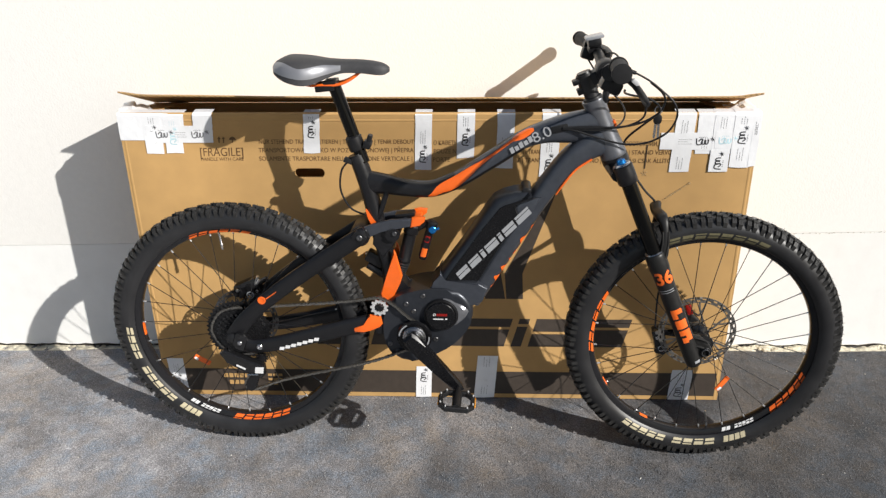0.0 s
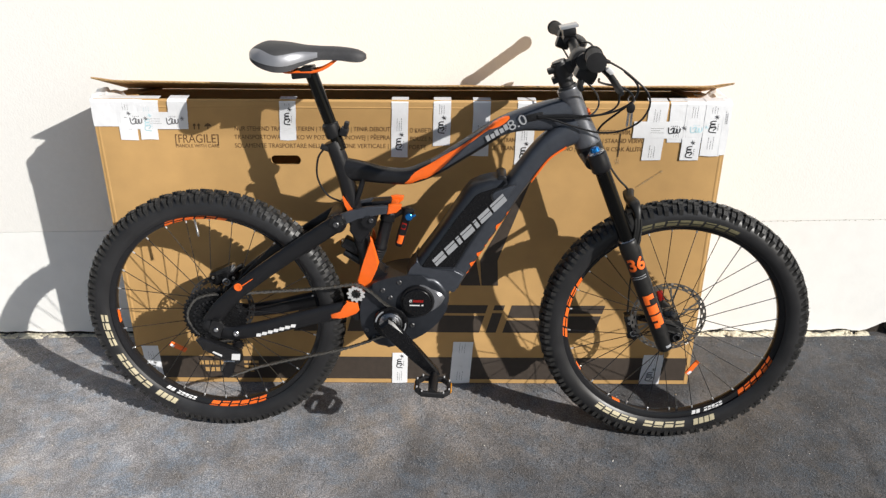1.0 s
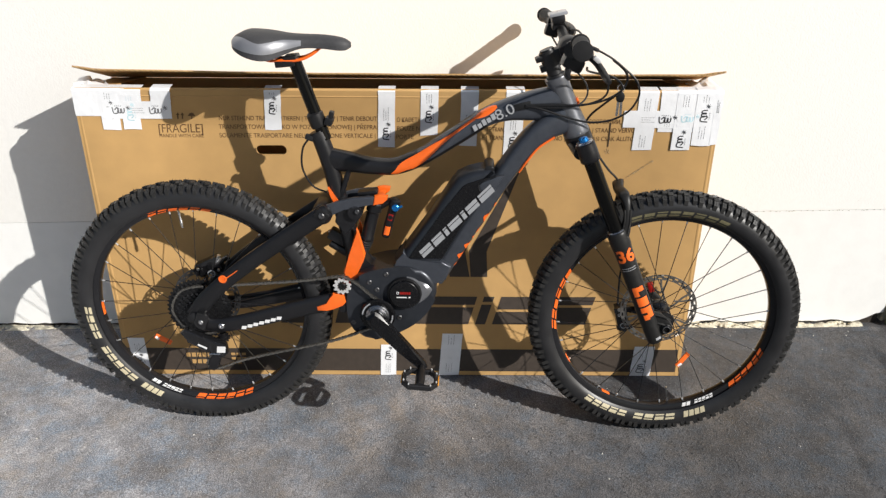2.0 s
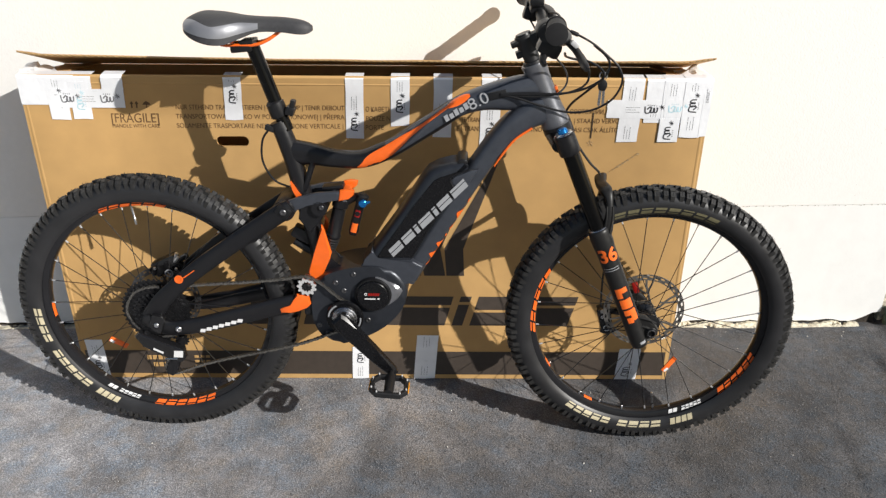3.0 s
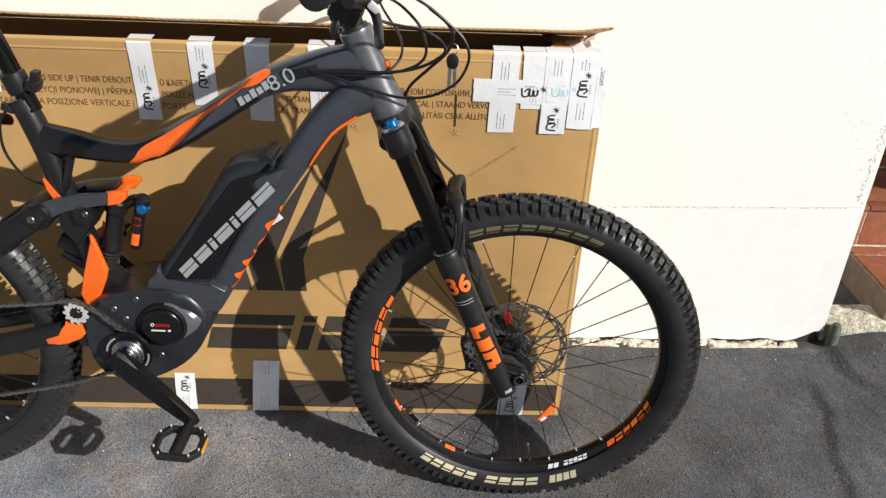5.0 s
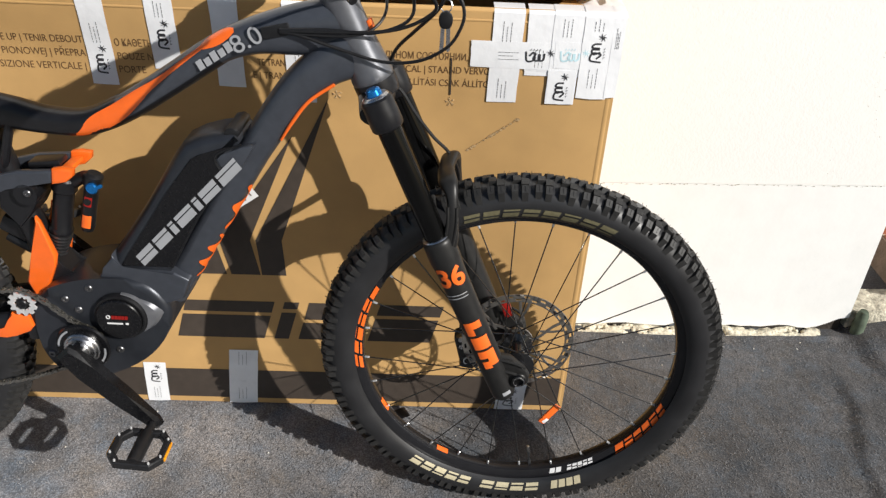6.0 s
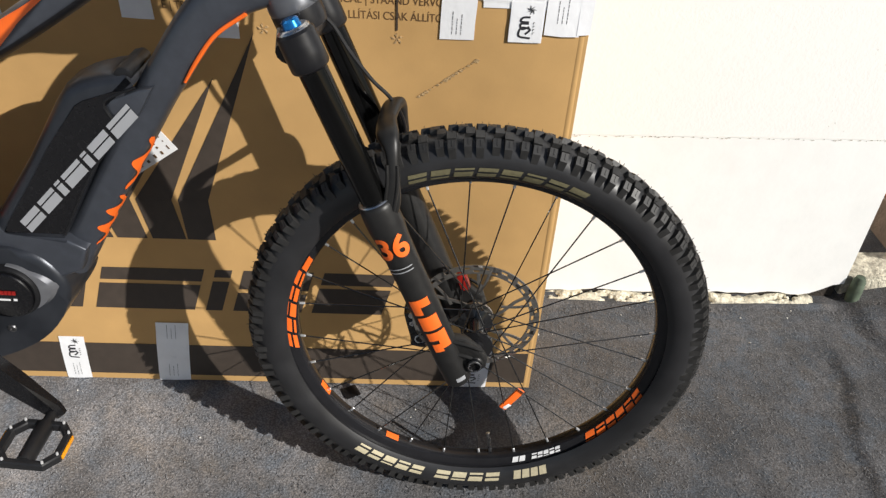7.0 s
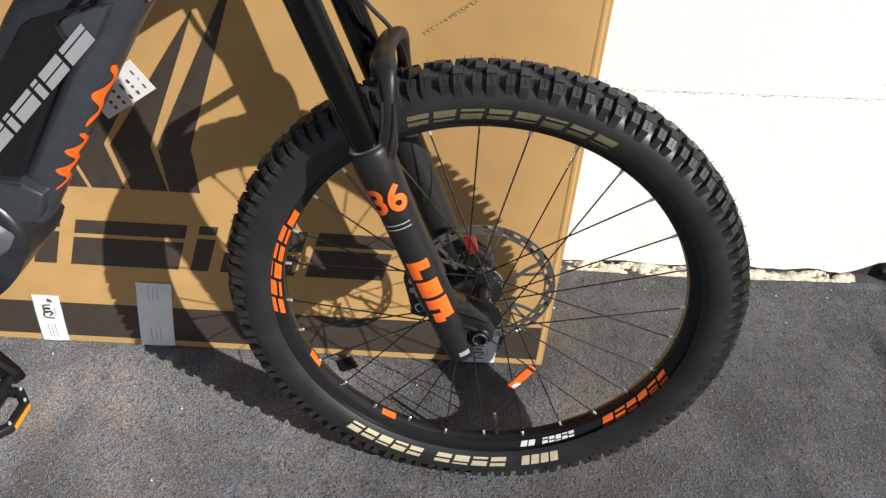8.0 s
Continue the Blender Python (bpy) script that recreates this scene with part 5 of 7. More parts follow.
def build_saddle(bike):
    sec = [(0.156, 0.032, 1.045, 1.036), (0.164, 0.052, 1.053, 1.025), (0.188, 0.068, 1.063, 1.012), (0.220, 0.071, 1.063, 1.003), (0.248, 0.062, 1.0605, 1.003), (0.280, 0.044, 1.0560, 1.014), (0.315, 0.031, 1.0540, 1.025), (0.360, 0.0245, 1.0530, 1.0245), (0.395, 0.0230, 1.0490, 1.0205), (0.414, 0.018, 1.0435, 1.0205), (0.4245, 0.009, 1.0365, 1.0250)]
    s = part("saddle", loft(bmesh.new(), sec, 0, 180, 18), SADDLE, bike, "dark grey and black sports saddle", angle=50)
    spans = (60, 58, 44, 30, 34, 40, 30)
    for flip in (False, True):
        bm, rings = bmesh.new(), []
        for u, w, zt, zb, top in curve_points([(*q, a) for q, a in zip(sec[:7], spans)], 5):
            ring = []
            for k in range(9):
                a = radians(7 + (top - 7) * k / 8)
                c = -math.cos(a) if flip else math.cos(a)
                ring.append(bm.verts.new((u, -(w + 0.0009) * math.copysign(abs(c) ** 0.75, c), zb + (zt + 0.0009 - zb) * math.sin(a) ** 0.7)))
            rings.append(ring)
        for p, q in zip(rings, rings[1:]):
            for k in range(8):
                bm.faces.new((p[k], p[k + 1], q[k + 1], q[k]))
        part("saddle_panel", bm, SADDLE_GREY, s, "satin grey side panel", angle=60)
    for y in (-0.022, 0.022):
        bm = bmesh.new()
        tube(bm, [(0.212, y * 1.3, 1.006, 0.0035), (0.235, y, 0.996, 0.0035), (0.262, y, 0.996, 0.0035), (0.305, y, 0.998, 0.0035), (0.335, y * 0.8, 1.010, 0.0035), (0.362, y * 0.5, 1.030, 0.0035)], 8)
        part("rail", bm, ORANGE, s, "orange saddle rail")
    bm = bmesh.new()
    block(bm, (0.046, 0.05, 0.018), pose(0.272, 0, 0.990, 0, -6), 0.004)
    block(bm, (0.03, 0.05, 0.012), pose(0.285, 0, 1.001, 0, -6), 0.003)
    part("seat_clamp", bm, PLASTIC, bike, "black seatpost head clamp")
    bm = bmesh.new()
    tube(bm, [(0.2925, 0, 0.990, 0.0155), (0.3545, 0, 0.805, 0.0155)], 20, 1)
    part("seatpost", bm, GLOSS, bike, "black dropper seatpost")
    bm = bmesh.new()
    tube(bm, [(0.330, 0, 0.872, 0.0165), (0.331, 0, 0.868, 0.0205), (0.340, 0, 0.842, 0.0205), (0.342, 0, 0.837, 0.0185)], 20, 1)
    block(bm, (0.020, 0.03, 0.020), pose(0.366, -0.004, 0.852, 0, 20), 0.005)
    block(bm, (0.012, 0.02, 0.022), pose(0.372, -0.006, 0.866, 0, 15), 0.004)
    part("post_collar", bm, PLASTIC, bike, "black dropper post collar")
    bm = bmesh.new()
    tube(bm, [(0.338, 0, 0.822, 0.0205), (0.345, 0, 0.806, 0.0205)], 20, 1)
    block(bm, (0.022, 0.012, 0.014), pose(0.318, -0.010, 0.812, 0, 20), 0.003)
    part("seat_collar", bm, MATT, bike, "black seat clamp ring with bolt")
    bm = bmesh.new()
    tube(bm, [(0.318, -0.012, 0.812, 0.0025), (0.300, -0.014, 0.785, 0.0025), (0.296, -0.012, 0.735, 0.0025), (0.318, -0.01, 0.690, 0.0025), (0.352, -0.008, 0.672, 0.0025)], 8)
    part("seatpost_cable", bm, PLASTIC, bike, "black cable loop")


def build_frame(bike):
    # main tubes
    tt = [(0.915, 0, 0.908, 0.024, 0.036), (0.855, 0, 0.896, 0.026, 0.036), (0.790, 0, 0.884, 0.025, 0.026), (0.735, 0, 0.862, 0.024, 0.0215), (0.660, 0, 0.812, 0.0235, 0.0210), (0.585, 0, 0.765, 0.023, 0.0205), (0.525, 0, 0.741, 0.022, 0.0195), (0.465, 0, 0.741, 0.021, 0.0200), (0.410, 0, 0.750, 0.020, 0.0245), (0.352, 0, 0.757, 0.019, 0.0290)]
    part("top_tube", tube(bmesh.new(), tt, 20, 6, power=0.8), GREY, bike, "slate grey top tube, black lower face")
    part("top_tube_cover", tube(bmesh.new(), tt[3:], 16, 6, -150, -28, 0.0006, power=0.8), BLACK, bike, "black lower face of the top tube")
    part("top_tube_cover", tube(bmesh.new(), tt[5:], 16, 6, -28, 208, 0.0006, power=0.8), BLACK, bike, "black rear half of the top tube")
    bm = bmesh.new()
    tube_patch(bm, [(0.745, 0, 0.8675, 0.024, 0.022, 34, 56), (0.705, 0, 0.842, 0.0237, 0.0212, 26, 44), (0.660, 0, 0.812, 0.0235, 0.0210, 14, 36), (0.620, 0, 0.787, 0.0232, 0.0208, -4, 40), (0.585, 0, 0.765, 0.023, 0.0205, -26, 40), (0.548, 0, 0.749, 0.0224, 0.0199, -46, 26), (0.524, 0, 0.7415, 0.022, 0.0195, -52, -6), (0.512, 0, 0.740, 0.022, 0.0195, -46, -34)])
    part("stripe", bm, ORANGE, bike, "orange stripe on the top tube")
    bm = bmesh.new()
    tube_patch(bm, [(0.772, 0, 0.8785, 0.0247, 0.024, 34, 52), (0.760, 0, 0.874, 0.0245, 0.0235, 18, 66), (0.742, 0, 0.8655, 0.024, 0.022, 14, 68), (0.727, 0, 0.856, 0.024, 0.0215, 28, 56)])
    part("stripe", bm, ORANGE, bike)
    writing("model_mark", "8.0", 0.772, 0.818, 0.876, 0.026, 0.0, SILVER, bike).matrix_basis = Matrix.Translation((0.781, -0.0285, 0.880)) @ pose(0, 0, 0, 0, -27, 0) @ Matrix.Translation((-0.79, 0, -0.885))
    bm = bmesh.new()
    for k in range(5):
        sheet(bm, slanted(0.700 + 0.0125 * k, 0.866, 0.0095, 0.014 - 0.003 * (k % 2), 0.1), 0)
    part("model_mark", bm, SILVER, bike, "silver model mark, plain bars", basis=Matrix.Translation((0.737, -0.0268, 0.858)) @ pose(0, 0, 0, 0, -33, 0) @ Matrix.Translation((-0.73, 0, -0.872)))
    dt = [(0.936, 0, 0.872, 0.026, 0.038), (0.915, 0, 0.862, 0.029, 0.036), (0.885, 0, 0.843, 0.031, 0.0305), (0.852, 0, 0.815, 0.032, 0.0275), (0.822, 0, 0.777, 0.0325, 0.0260), (0.794, 0, 0.735, 0.033, 0.0255), (0.771, 0, 0.700, 0.033, 0.0255), (0.7246, 0, 0.6207, 0.033, 0.0245), (0.6657, 0, 0.5214, 0.033, 0.0245), (0.635, 0, 0.470, 0.033, 0.0260), (0.620, 0, 0.445, 0.032, 0.026)]
    bm = tube(bmesh.new(), dt, 32, 5, power=0.70)
    bmesh.ops.recalc_face_normals(bm, faces=bm.faces)
    skin = BVHTree.FromBMesh(bm)
    part("down_tube", bm, GREY, bike, "slate grey down tube", angle=60)
    # the mark wraps the rounded lower edge of the tube
    along, outward = Vector((0.528, 0, 0.849)), Vector((0.849, 0, -0.528))
    for a0, a1, waves in ((-0.004, 0.092, 3), (0.102, 0.196, 2)):
        bm, grid = bmesh.new(), []
        for i in range(37):
            f = i / 36
            e = Vector((0.672, 0, 0.4905)) + along * (a0 + (a1 - a0) * f)
            turn = 2 * math.pi * waves * f
            mid, half = 36 + 13 * math.cos(turn), (15 + 5 * math.sin(turn + 0.6)) * min(1, 6 * f, 7 - 6.7 * f)
            core, row = e - outward * 0.024, []
            for a in (mid - half, mid - half / 2, mid, mid + half / 2, mid + half):
                d = outward * math.cos(radians(a)) + Vector((0, -1, 0)) * math.sin(radians(a))
                row.append(bm.verts.new(skin.ray_cast(core + d * 0.1, -d)[0] + d * 0.0012))
            grid.append(row)
        for p, q in zip(grid, grid[1:]):
            for i in range(4):
                bm.faces.new((p[i], p[i + 1], q[i + 1], q[i]))
        part("down_tube_mark", bm, ORANGE_MATT, bike, "orange mark under the down tube, plain wavy band")
    bm = bmesh.new()
    tube(bm, [(0.905, -0.0230, 0.825, 0.004, 0.003), (0.868, -0.0255, 0.799, 0.004, 0.003), (0.843, -0.0265, 0.767, 0.004, 0.003), (0.824, -0.0265, 0.737, 0.003, 0.002)], 8)
    part("down_tube_mark", bm, ORANGE_MATT, bike, "thin orange line along the down tube")
    part("motor_cradle", prism(bmesh.new(), [(0.543, 0.533), (0.549, 0.522), (0.557, 0.5075), (0.640, 0.5065), (0.664, 0.492), (0.650, 0.455), (0.617, 0.440), (0.585, 0.474), (0.525, 0.484), (0.506, 0.480), (0.530, 0.505)], -0.0475, 0.0475, 0.005, 3), GREY, bike, "slate grey motor cradle below the battery", angle=50)
    # head tube
    bm = bmesh.new()
    tube(bm, [(*on_axis(0.964), 0.0265), (*on_axis(0.960), 0.0275), (*on_axis(0.935), 0.0255), (*on_axis(0.895), 0.0265), (*on_axis(0.855), 0.0300), (*on_axis(0.835), 0.0320), (*on_axis(0.828), 0.0312)], 28, 4)
    part("head_tube", bm, surface("silver grey satin paint", (0.135, 0.14, 0.155), 0.33, metal=0.5, vary=0.08, scale=80, fine=900, bump=0.05, coat=0.2), bike, "silver grey head tube")
    bm = bmesh.new()
    block(bm, (0.006, 0.020, 0.014), Matrix.Translation(on_axis(0.898, 0.0275)) @ pose(0, 0, 0, 0, -23), 0.002)
    part("head_badge", bm, ORANGE_MATT, bike, "small orange head badge, plain")
    part("cable_port", block(bmesh.new(), (0.040, 0.006, 0.017), pose(0.826, -0.0262, 0.8985, 0, -13), 0.002), PLASTIC, bike, "black cable port")
    # seat tube, upper and lower
    part("seat_tube", tube(bmesh.new(), [(0.335, 0, 0.826, 0.0195), (0.350, 0, 0.785, 0.021), (0.364, 0, 0.735, 0.021), (0.378, 0, 0.672, 0.021), (0.388, 0, 0.620, 0.021), (0.403, 0, 0.560, 0.022), (0.415, 0, 0.505, 0.024), (0.412, 0, 0.440, 0.026)], 20, 5), BLACK, bike, "black bent seat tube")
    part("brace", tube(bmesh.new(), [(0.412, -0.012, 0.738, 0.007), (0.396, -0.014, 0.690, 0.007), (0.385, -0.012, 0.660, 0.007)], 10, 3), BLACK, bike)
    bm = bmesh.new()
    prism(bm, [(0.357, 0.690), (0.360, 0.692), (0.377, 0.664), (0.386, 0.652), (0.370, 0.652), (0.362, 0.668)], -0.0235, -0.021)
    part("stripe", bm, ORANGE, bike)
    for y0, y1 in ((-0.034, -0.022), (0.022, 0.034)):
        part("lower_strut", prism(bmesh.new(), [(0.4255, 0.588), (0.430, 0.578), (0.446, 0.517), (0.440, 0.497), (0.414, 0.440), (0.398, 0.434), (0.387, 0.466), (0.404, 0.513)], y0, y1, 0.004, 2), ORANGE, bike, "bright orange lower frame strut")
    # rocker link
    for y0, y1 in ((-0.040, -0.028), (0.028, 0.040)):
        part("rocker_link", prism(bmesh.new(), [(0.316, 0.598), (0.322, 0.630), (0.350, 0.648), (0.377, 0.658), (0.421, 0.670), (0.474, 0.674), (0.470, 0.652), (0.443, 0.648), (0.395, 0.642), (0.360, 0.620), (0.335, 0.601)], y0, y1, 0.004, 2), GREY, bike, "slate grey rocker link")
        part("link_end", prism(bmesh.new(), [(0.4735, 0.676), (0.489, 0.679), (0.507, 0.677), (0.505, 0.666), (0.493, 0.655), (0.469, 0.650)], y0 - 0.001, y1 + 0.001, 0.004, 2), ORANGE, bike, "orange end of the rocker link")
    bm = bmesh.new()
    block(bm, (0.018, 0.05, 0.008), pose(0.486, 0, 0.667, 0, -4), 0.003)
    part("link_bridge", bm, ORANGE, bike, "orange link bridge")
    bm = bmesh.new()
    block(bm, (0.05, 0.030, 0.010), pose(0.455, -0.008, 0.676, 0, -6), 0.004)
    part("link_guard", bm, BLACK, bike)
    for x, z in ((0.430, 0.635),):
        bolt(bike, "pivot_bolt", x, -0.042, z, 0.0060, DARKSTEEL)
    bm = bmesh.new()
    disc(bm, 0.424, 0.630, [(0.018, -0.040), (0.018, 0.036)], 20)
    prism(bm, [(0.378, 0.640), (0.372, 0.600), (0.398, 0.566), (0.420, 0.590), (0.442, 0.626), (0.440, 0.646), (0.42, 0.650)], -0.030, 0.030, 0.004, 2)
    disc(bm, 0.342, 0.626, [(0.024, -0.047), (0.026, -0.044), (0.026, 0.044), (0.024, 0.047)], 20)
    part("pivot", bm, BLACK, bike, "black pivot bosses")
    # shock
    bm = bmesh.new()
    tube(bm, [(0.4715, 0, 0.646, 0.0165), (0.4710, 0, 0.643, 0.0195), (0.4665, 0, 0.624, 0.0195), (0.4655, 0, 0.621, 0.0162), (0.4490, 0, 0.556, 0.0162), (0.4480, 0, 0.553, 0.0185), (0.4462, 0, 0.548, 0.0185)], 22, 1)
    shock = part("shock", bm, BLACK, bike, "black rear air shock")
    bm = bmesh.new()
    tube(bm, [(0.446, 0, 0.549, 0.012), (0.430, 0, 0.500, 0.012)], 16, 1)
    for k in range(6):
        t = k / 6
        tube(bm, [(0.4452 - 0.013 * t, 0, 0.545 - 0.040 * t, 0.0190 - 0.005 * t), (0.4440 - 0.013 * t, 0, 0.5415 - 0.040 * t, 0.0190 - 0.005 * t)], 18, 1)
    part("shock_shaft", bm, DARKSTEEL, shock, "ribbed grey shock shaft")
    bm = bmesh.new()
    tube(bm, [(0.524, -0.010, 0.660, 0.009), (0.5225, -0.010, 0.656, 0.0150), (0.5180, -0.010, 0.641, 0.0150), (0.5165, -0.010, 0.636, 0.0115), (0.5040, -0.010, 0.593, 0.0115), (0.4975, -0.010, 0.566, 0.0115), (0.4955, -0.010, 0.557, 0.009)], 20, 1)
    tube(bm, [(0.480, 0, 0.634, 0.010), (0.505, -0.006, 0.650, 0.010), (0.520, -0.010, 0.648, 0.010)], 12, 4)
    part("shock_reservoir", bm, PLASTIC, shock, "black shock reservoir")
    bm = bmesh.new()
    lathe(bm, [(0.0085, -0.0230), (0.0095, -0.0245), (0.0095, -0.0285), (0.0075, -0.0300), (0.0001, -0.0300)], (0.5235, 0, 0.6405), "y", 20)
    block(bm, (0.019, 0.004, 0.006), pose(0.532, -0.0275, 0.6425, 0, -24), 0.0015)
    part("blue_dial", bm, BLUE, shock, "blue anodised dial")
    bm = bmesh.new()
    tube(bm, [(0.5030, -0.010, 0.589, 0.0120), (0.4970, -0.010, 0.566, 0.0120)], 10, 1, -40, 30)
    part("shock_mark", bm, ORANGE_MATT, shock, "orange shock mark, plain")
    bm = bmesh.new()
    tube(bm, [(0.5125, -0.010, 0.622, 0.0121), (0.5075, -0.010, 0.605, 0.0121)], 12, 1, -30, 30)
    part("shock_mark", bm, RED, shock, "small red shock badge, plain")
    bm = bmesh.new()
    disc(bm, 0.510, 0.6135, [(0.0058, -0.0212), (0.0058, -0.0228), (0.0001, -0.0228)], 16)
    part("shock_dial", bm, PLASTIC, shock, "small black dial")
    part("shock_foot", prism(bmesh.new(), [(0.424, 0.512), (0.440, 0.508), (0.456, 0.480), (0.496, 0.475), (0.505, 0.462), (0.470, 0.440), (0.424, 0.440)], -0.024, 0.024, 0.005, 2), BLACK, bike, "black shock mount on the motor")
    bm = bmesh.new()
    prism(bm, [(0.470, 0.4775), (0.496, 0.4765), (0.500, 0.4725), (0.474, 0.4735)], -0.026, -0.0235)
    part("motor_sticker", bm, SILVER, bike, "small silver sticker, plain")
    bm = bmesh.new()
    block(bm, (0.05, 0.03, 0.03), pose(0.372, 0.01, 0.548, 0, 30), 0.006)
    tube(bm, [(0.352, 0.01, 0.530, 0.011), (0.40, 0.01, 0.500, 0.012), (0.43, 0.01, 0.490, 0.010)], 10, 3)
    part("shock_mount", bm, BLACK, bike, "black shock mount behind the seat tube")
    # swingarm
    for s in (-1, 1):
        bm = bmesh.new()
        tube(bm, [(0.360, s * 0.050, 0.640, 0.009, 0.017), (0.345, s * 0.052, 0.630, 0.011, 0.021), (0.310, s * 0.052, 0.606, 0.011, 0.022), (0.235, s * 0.055, 0.556, 0.011, 0.021), (0.150, s * 0.060, 0.496, 0.011, 0.021), (0.080, s * 0.066, 0.440, 0.011, 0.020), (0.035, s * 0.068, 0.395, 0.010, 0.022), (0.004, s * 0.066, 0.350, 0.009, 0.024)], 14, 5, power=0.75)
        part("seat_stay", bm, BLACK, bike, "black seat stay")
        bm = bmesh.new()
        tube(bm, [(0.395, s * 0.040, 0.393, 0.010, 0.021), (0.345, s * 0.046, 0.387, 0.011, 0.022), (0.250, s * 0.055, 0.3645, 0.011, 0.0225), (0.140, s * 0.062, 0.3365, 0.011, 0.021), (0.060, s * 0.066, 0.323, 0.010, 0.019), (0.020, s * 0.066, 0.330, 0.010, 0.020)], 14, 5, power=0.75)
        part("chain_stay", bm, BLACK, bike, "black chain stay")
        bm = bmesh.new()
        prism(bm, [(0.321, 0.366), (0.317, 0.380), (0.347, 0.386), (0.354, 0.404), (0.362, 0.418), (0.390, 0.414), (0.394, 0.392), (0.386, 0.382), (0.363, 0.373), (0.344, 0.368)], min(s * 0.050, s * 0.060), max(s * 0.050, s * 0.060), 0.003, 2)
        part("yoke", bm, ORANGE, bike, "bright orange chain stay yoke")
    bm = bmesh.new()
    for k in range(7):
        sheet(bm, slanted(0.1225 + 0.0152 * k, 0.3185 + 0.0043 * k, 0.0125, 0.0088, 0.3), -0.0752 + 0.0010 * k)
    part("stay_mark", bm, WHITE, bike, "white maker's mark on the chain stay, plain bars")
    bm = bmesh.new()
    disc(bm, 0.089, 0.461, [(0.0105, -0.0768), (0.0105, -0.0785), (0.0062, -0.0785), (0.0058, -0.0772), (0.0001, -0.0772)], 18)
    prism(bm, [(0.099, 0.4655), (0.1005, 0.4635), (0.128, 0.4835), (0.127, 0.485)], -0.0765, -0.075)
    part("stay_badge", bm, ORANGE_MATT, bike, "small orange badge, plain")
    for x, z, turn in ((0.285, 0.570, 35), (0.385, 0.372, 0)):
        part("stay_bridge", block(bmesh.new(), (0.020, 0.10, 0.03), pose(x, 0, z, 0, turn), 0.006), BLACK, bike)
    bm = bmesh.new()
    block(bm, (0.034, 0.010, 0.026), pose(0.344, -0.060, 0.630, 0, 35), 0.004)
    part("stay_joint", bm, PLASTIC, bike)
    bolt(bike, "pivot_bolt", 0.346, -0.066, 0.631, 0.0075, DARKSTEEL)


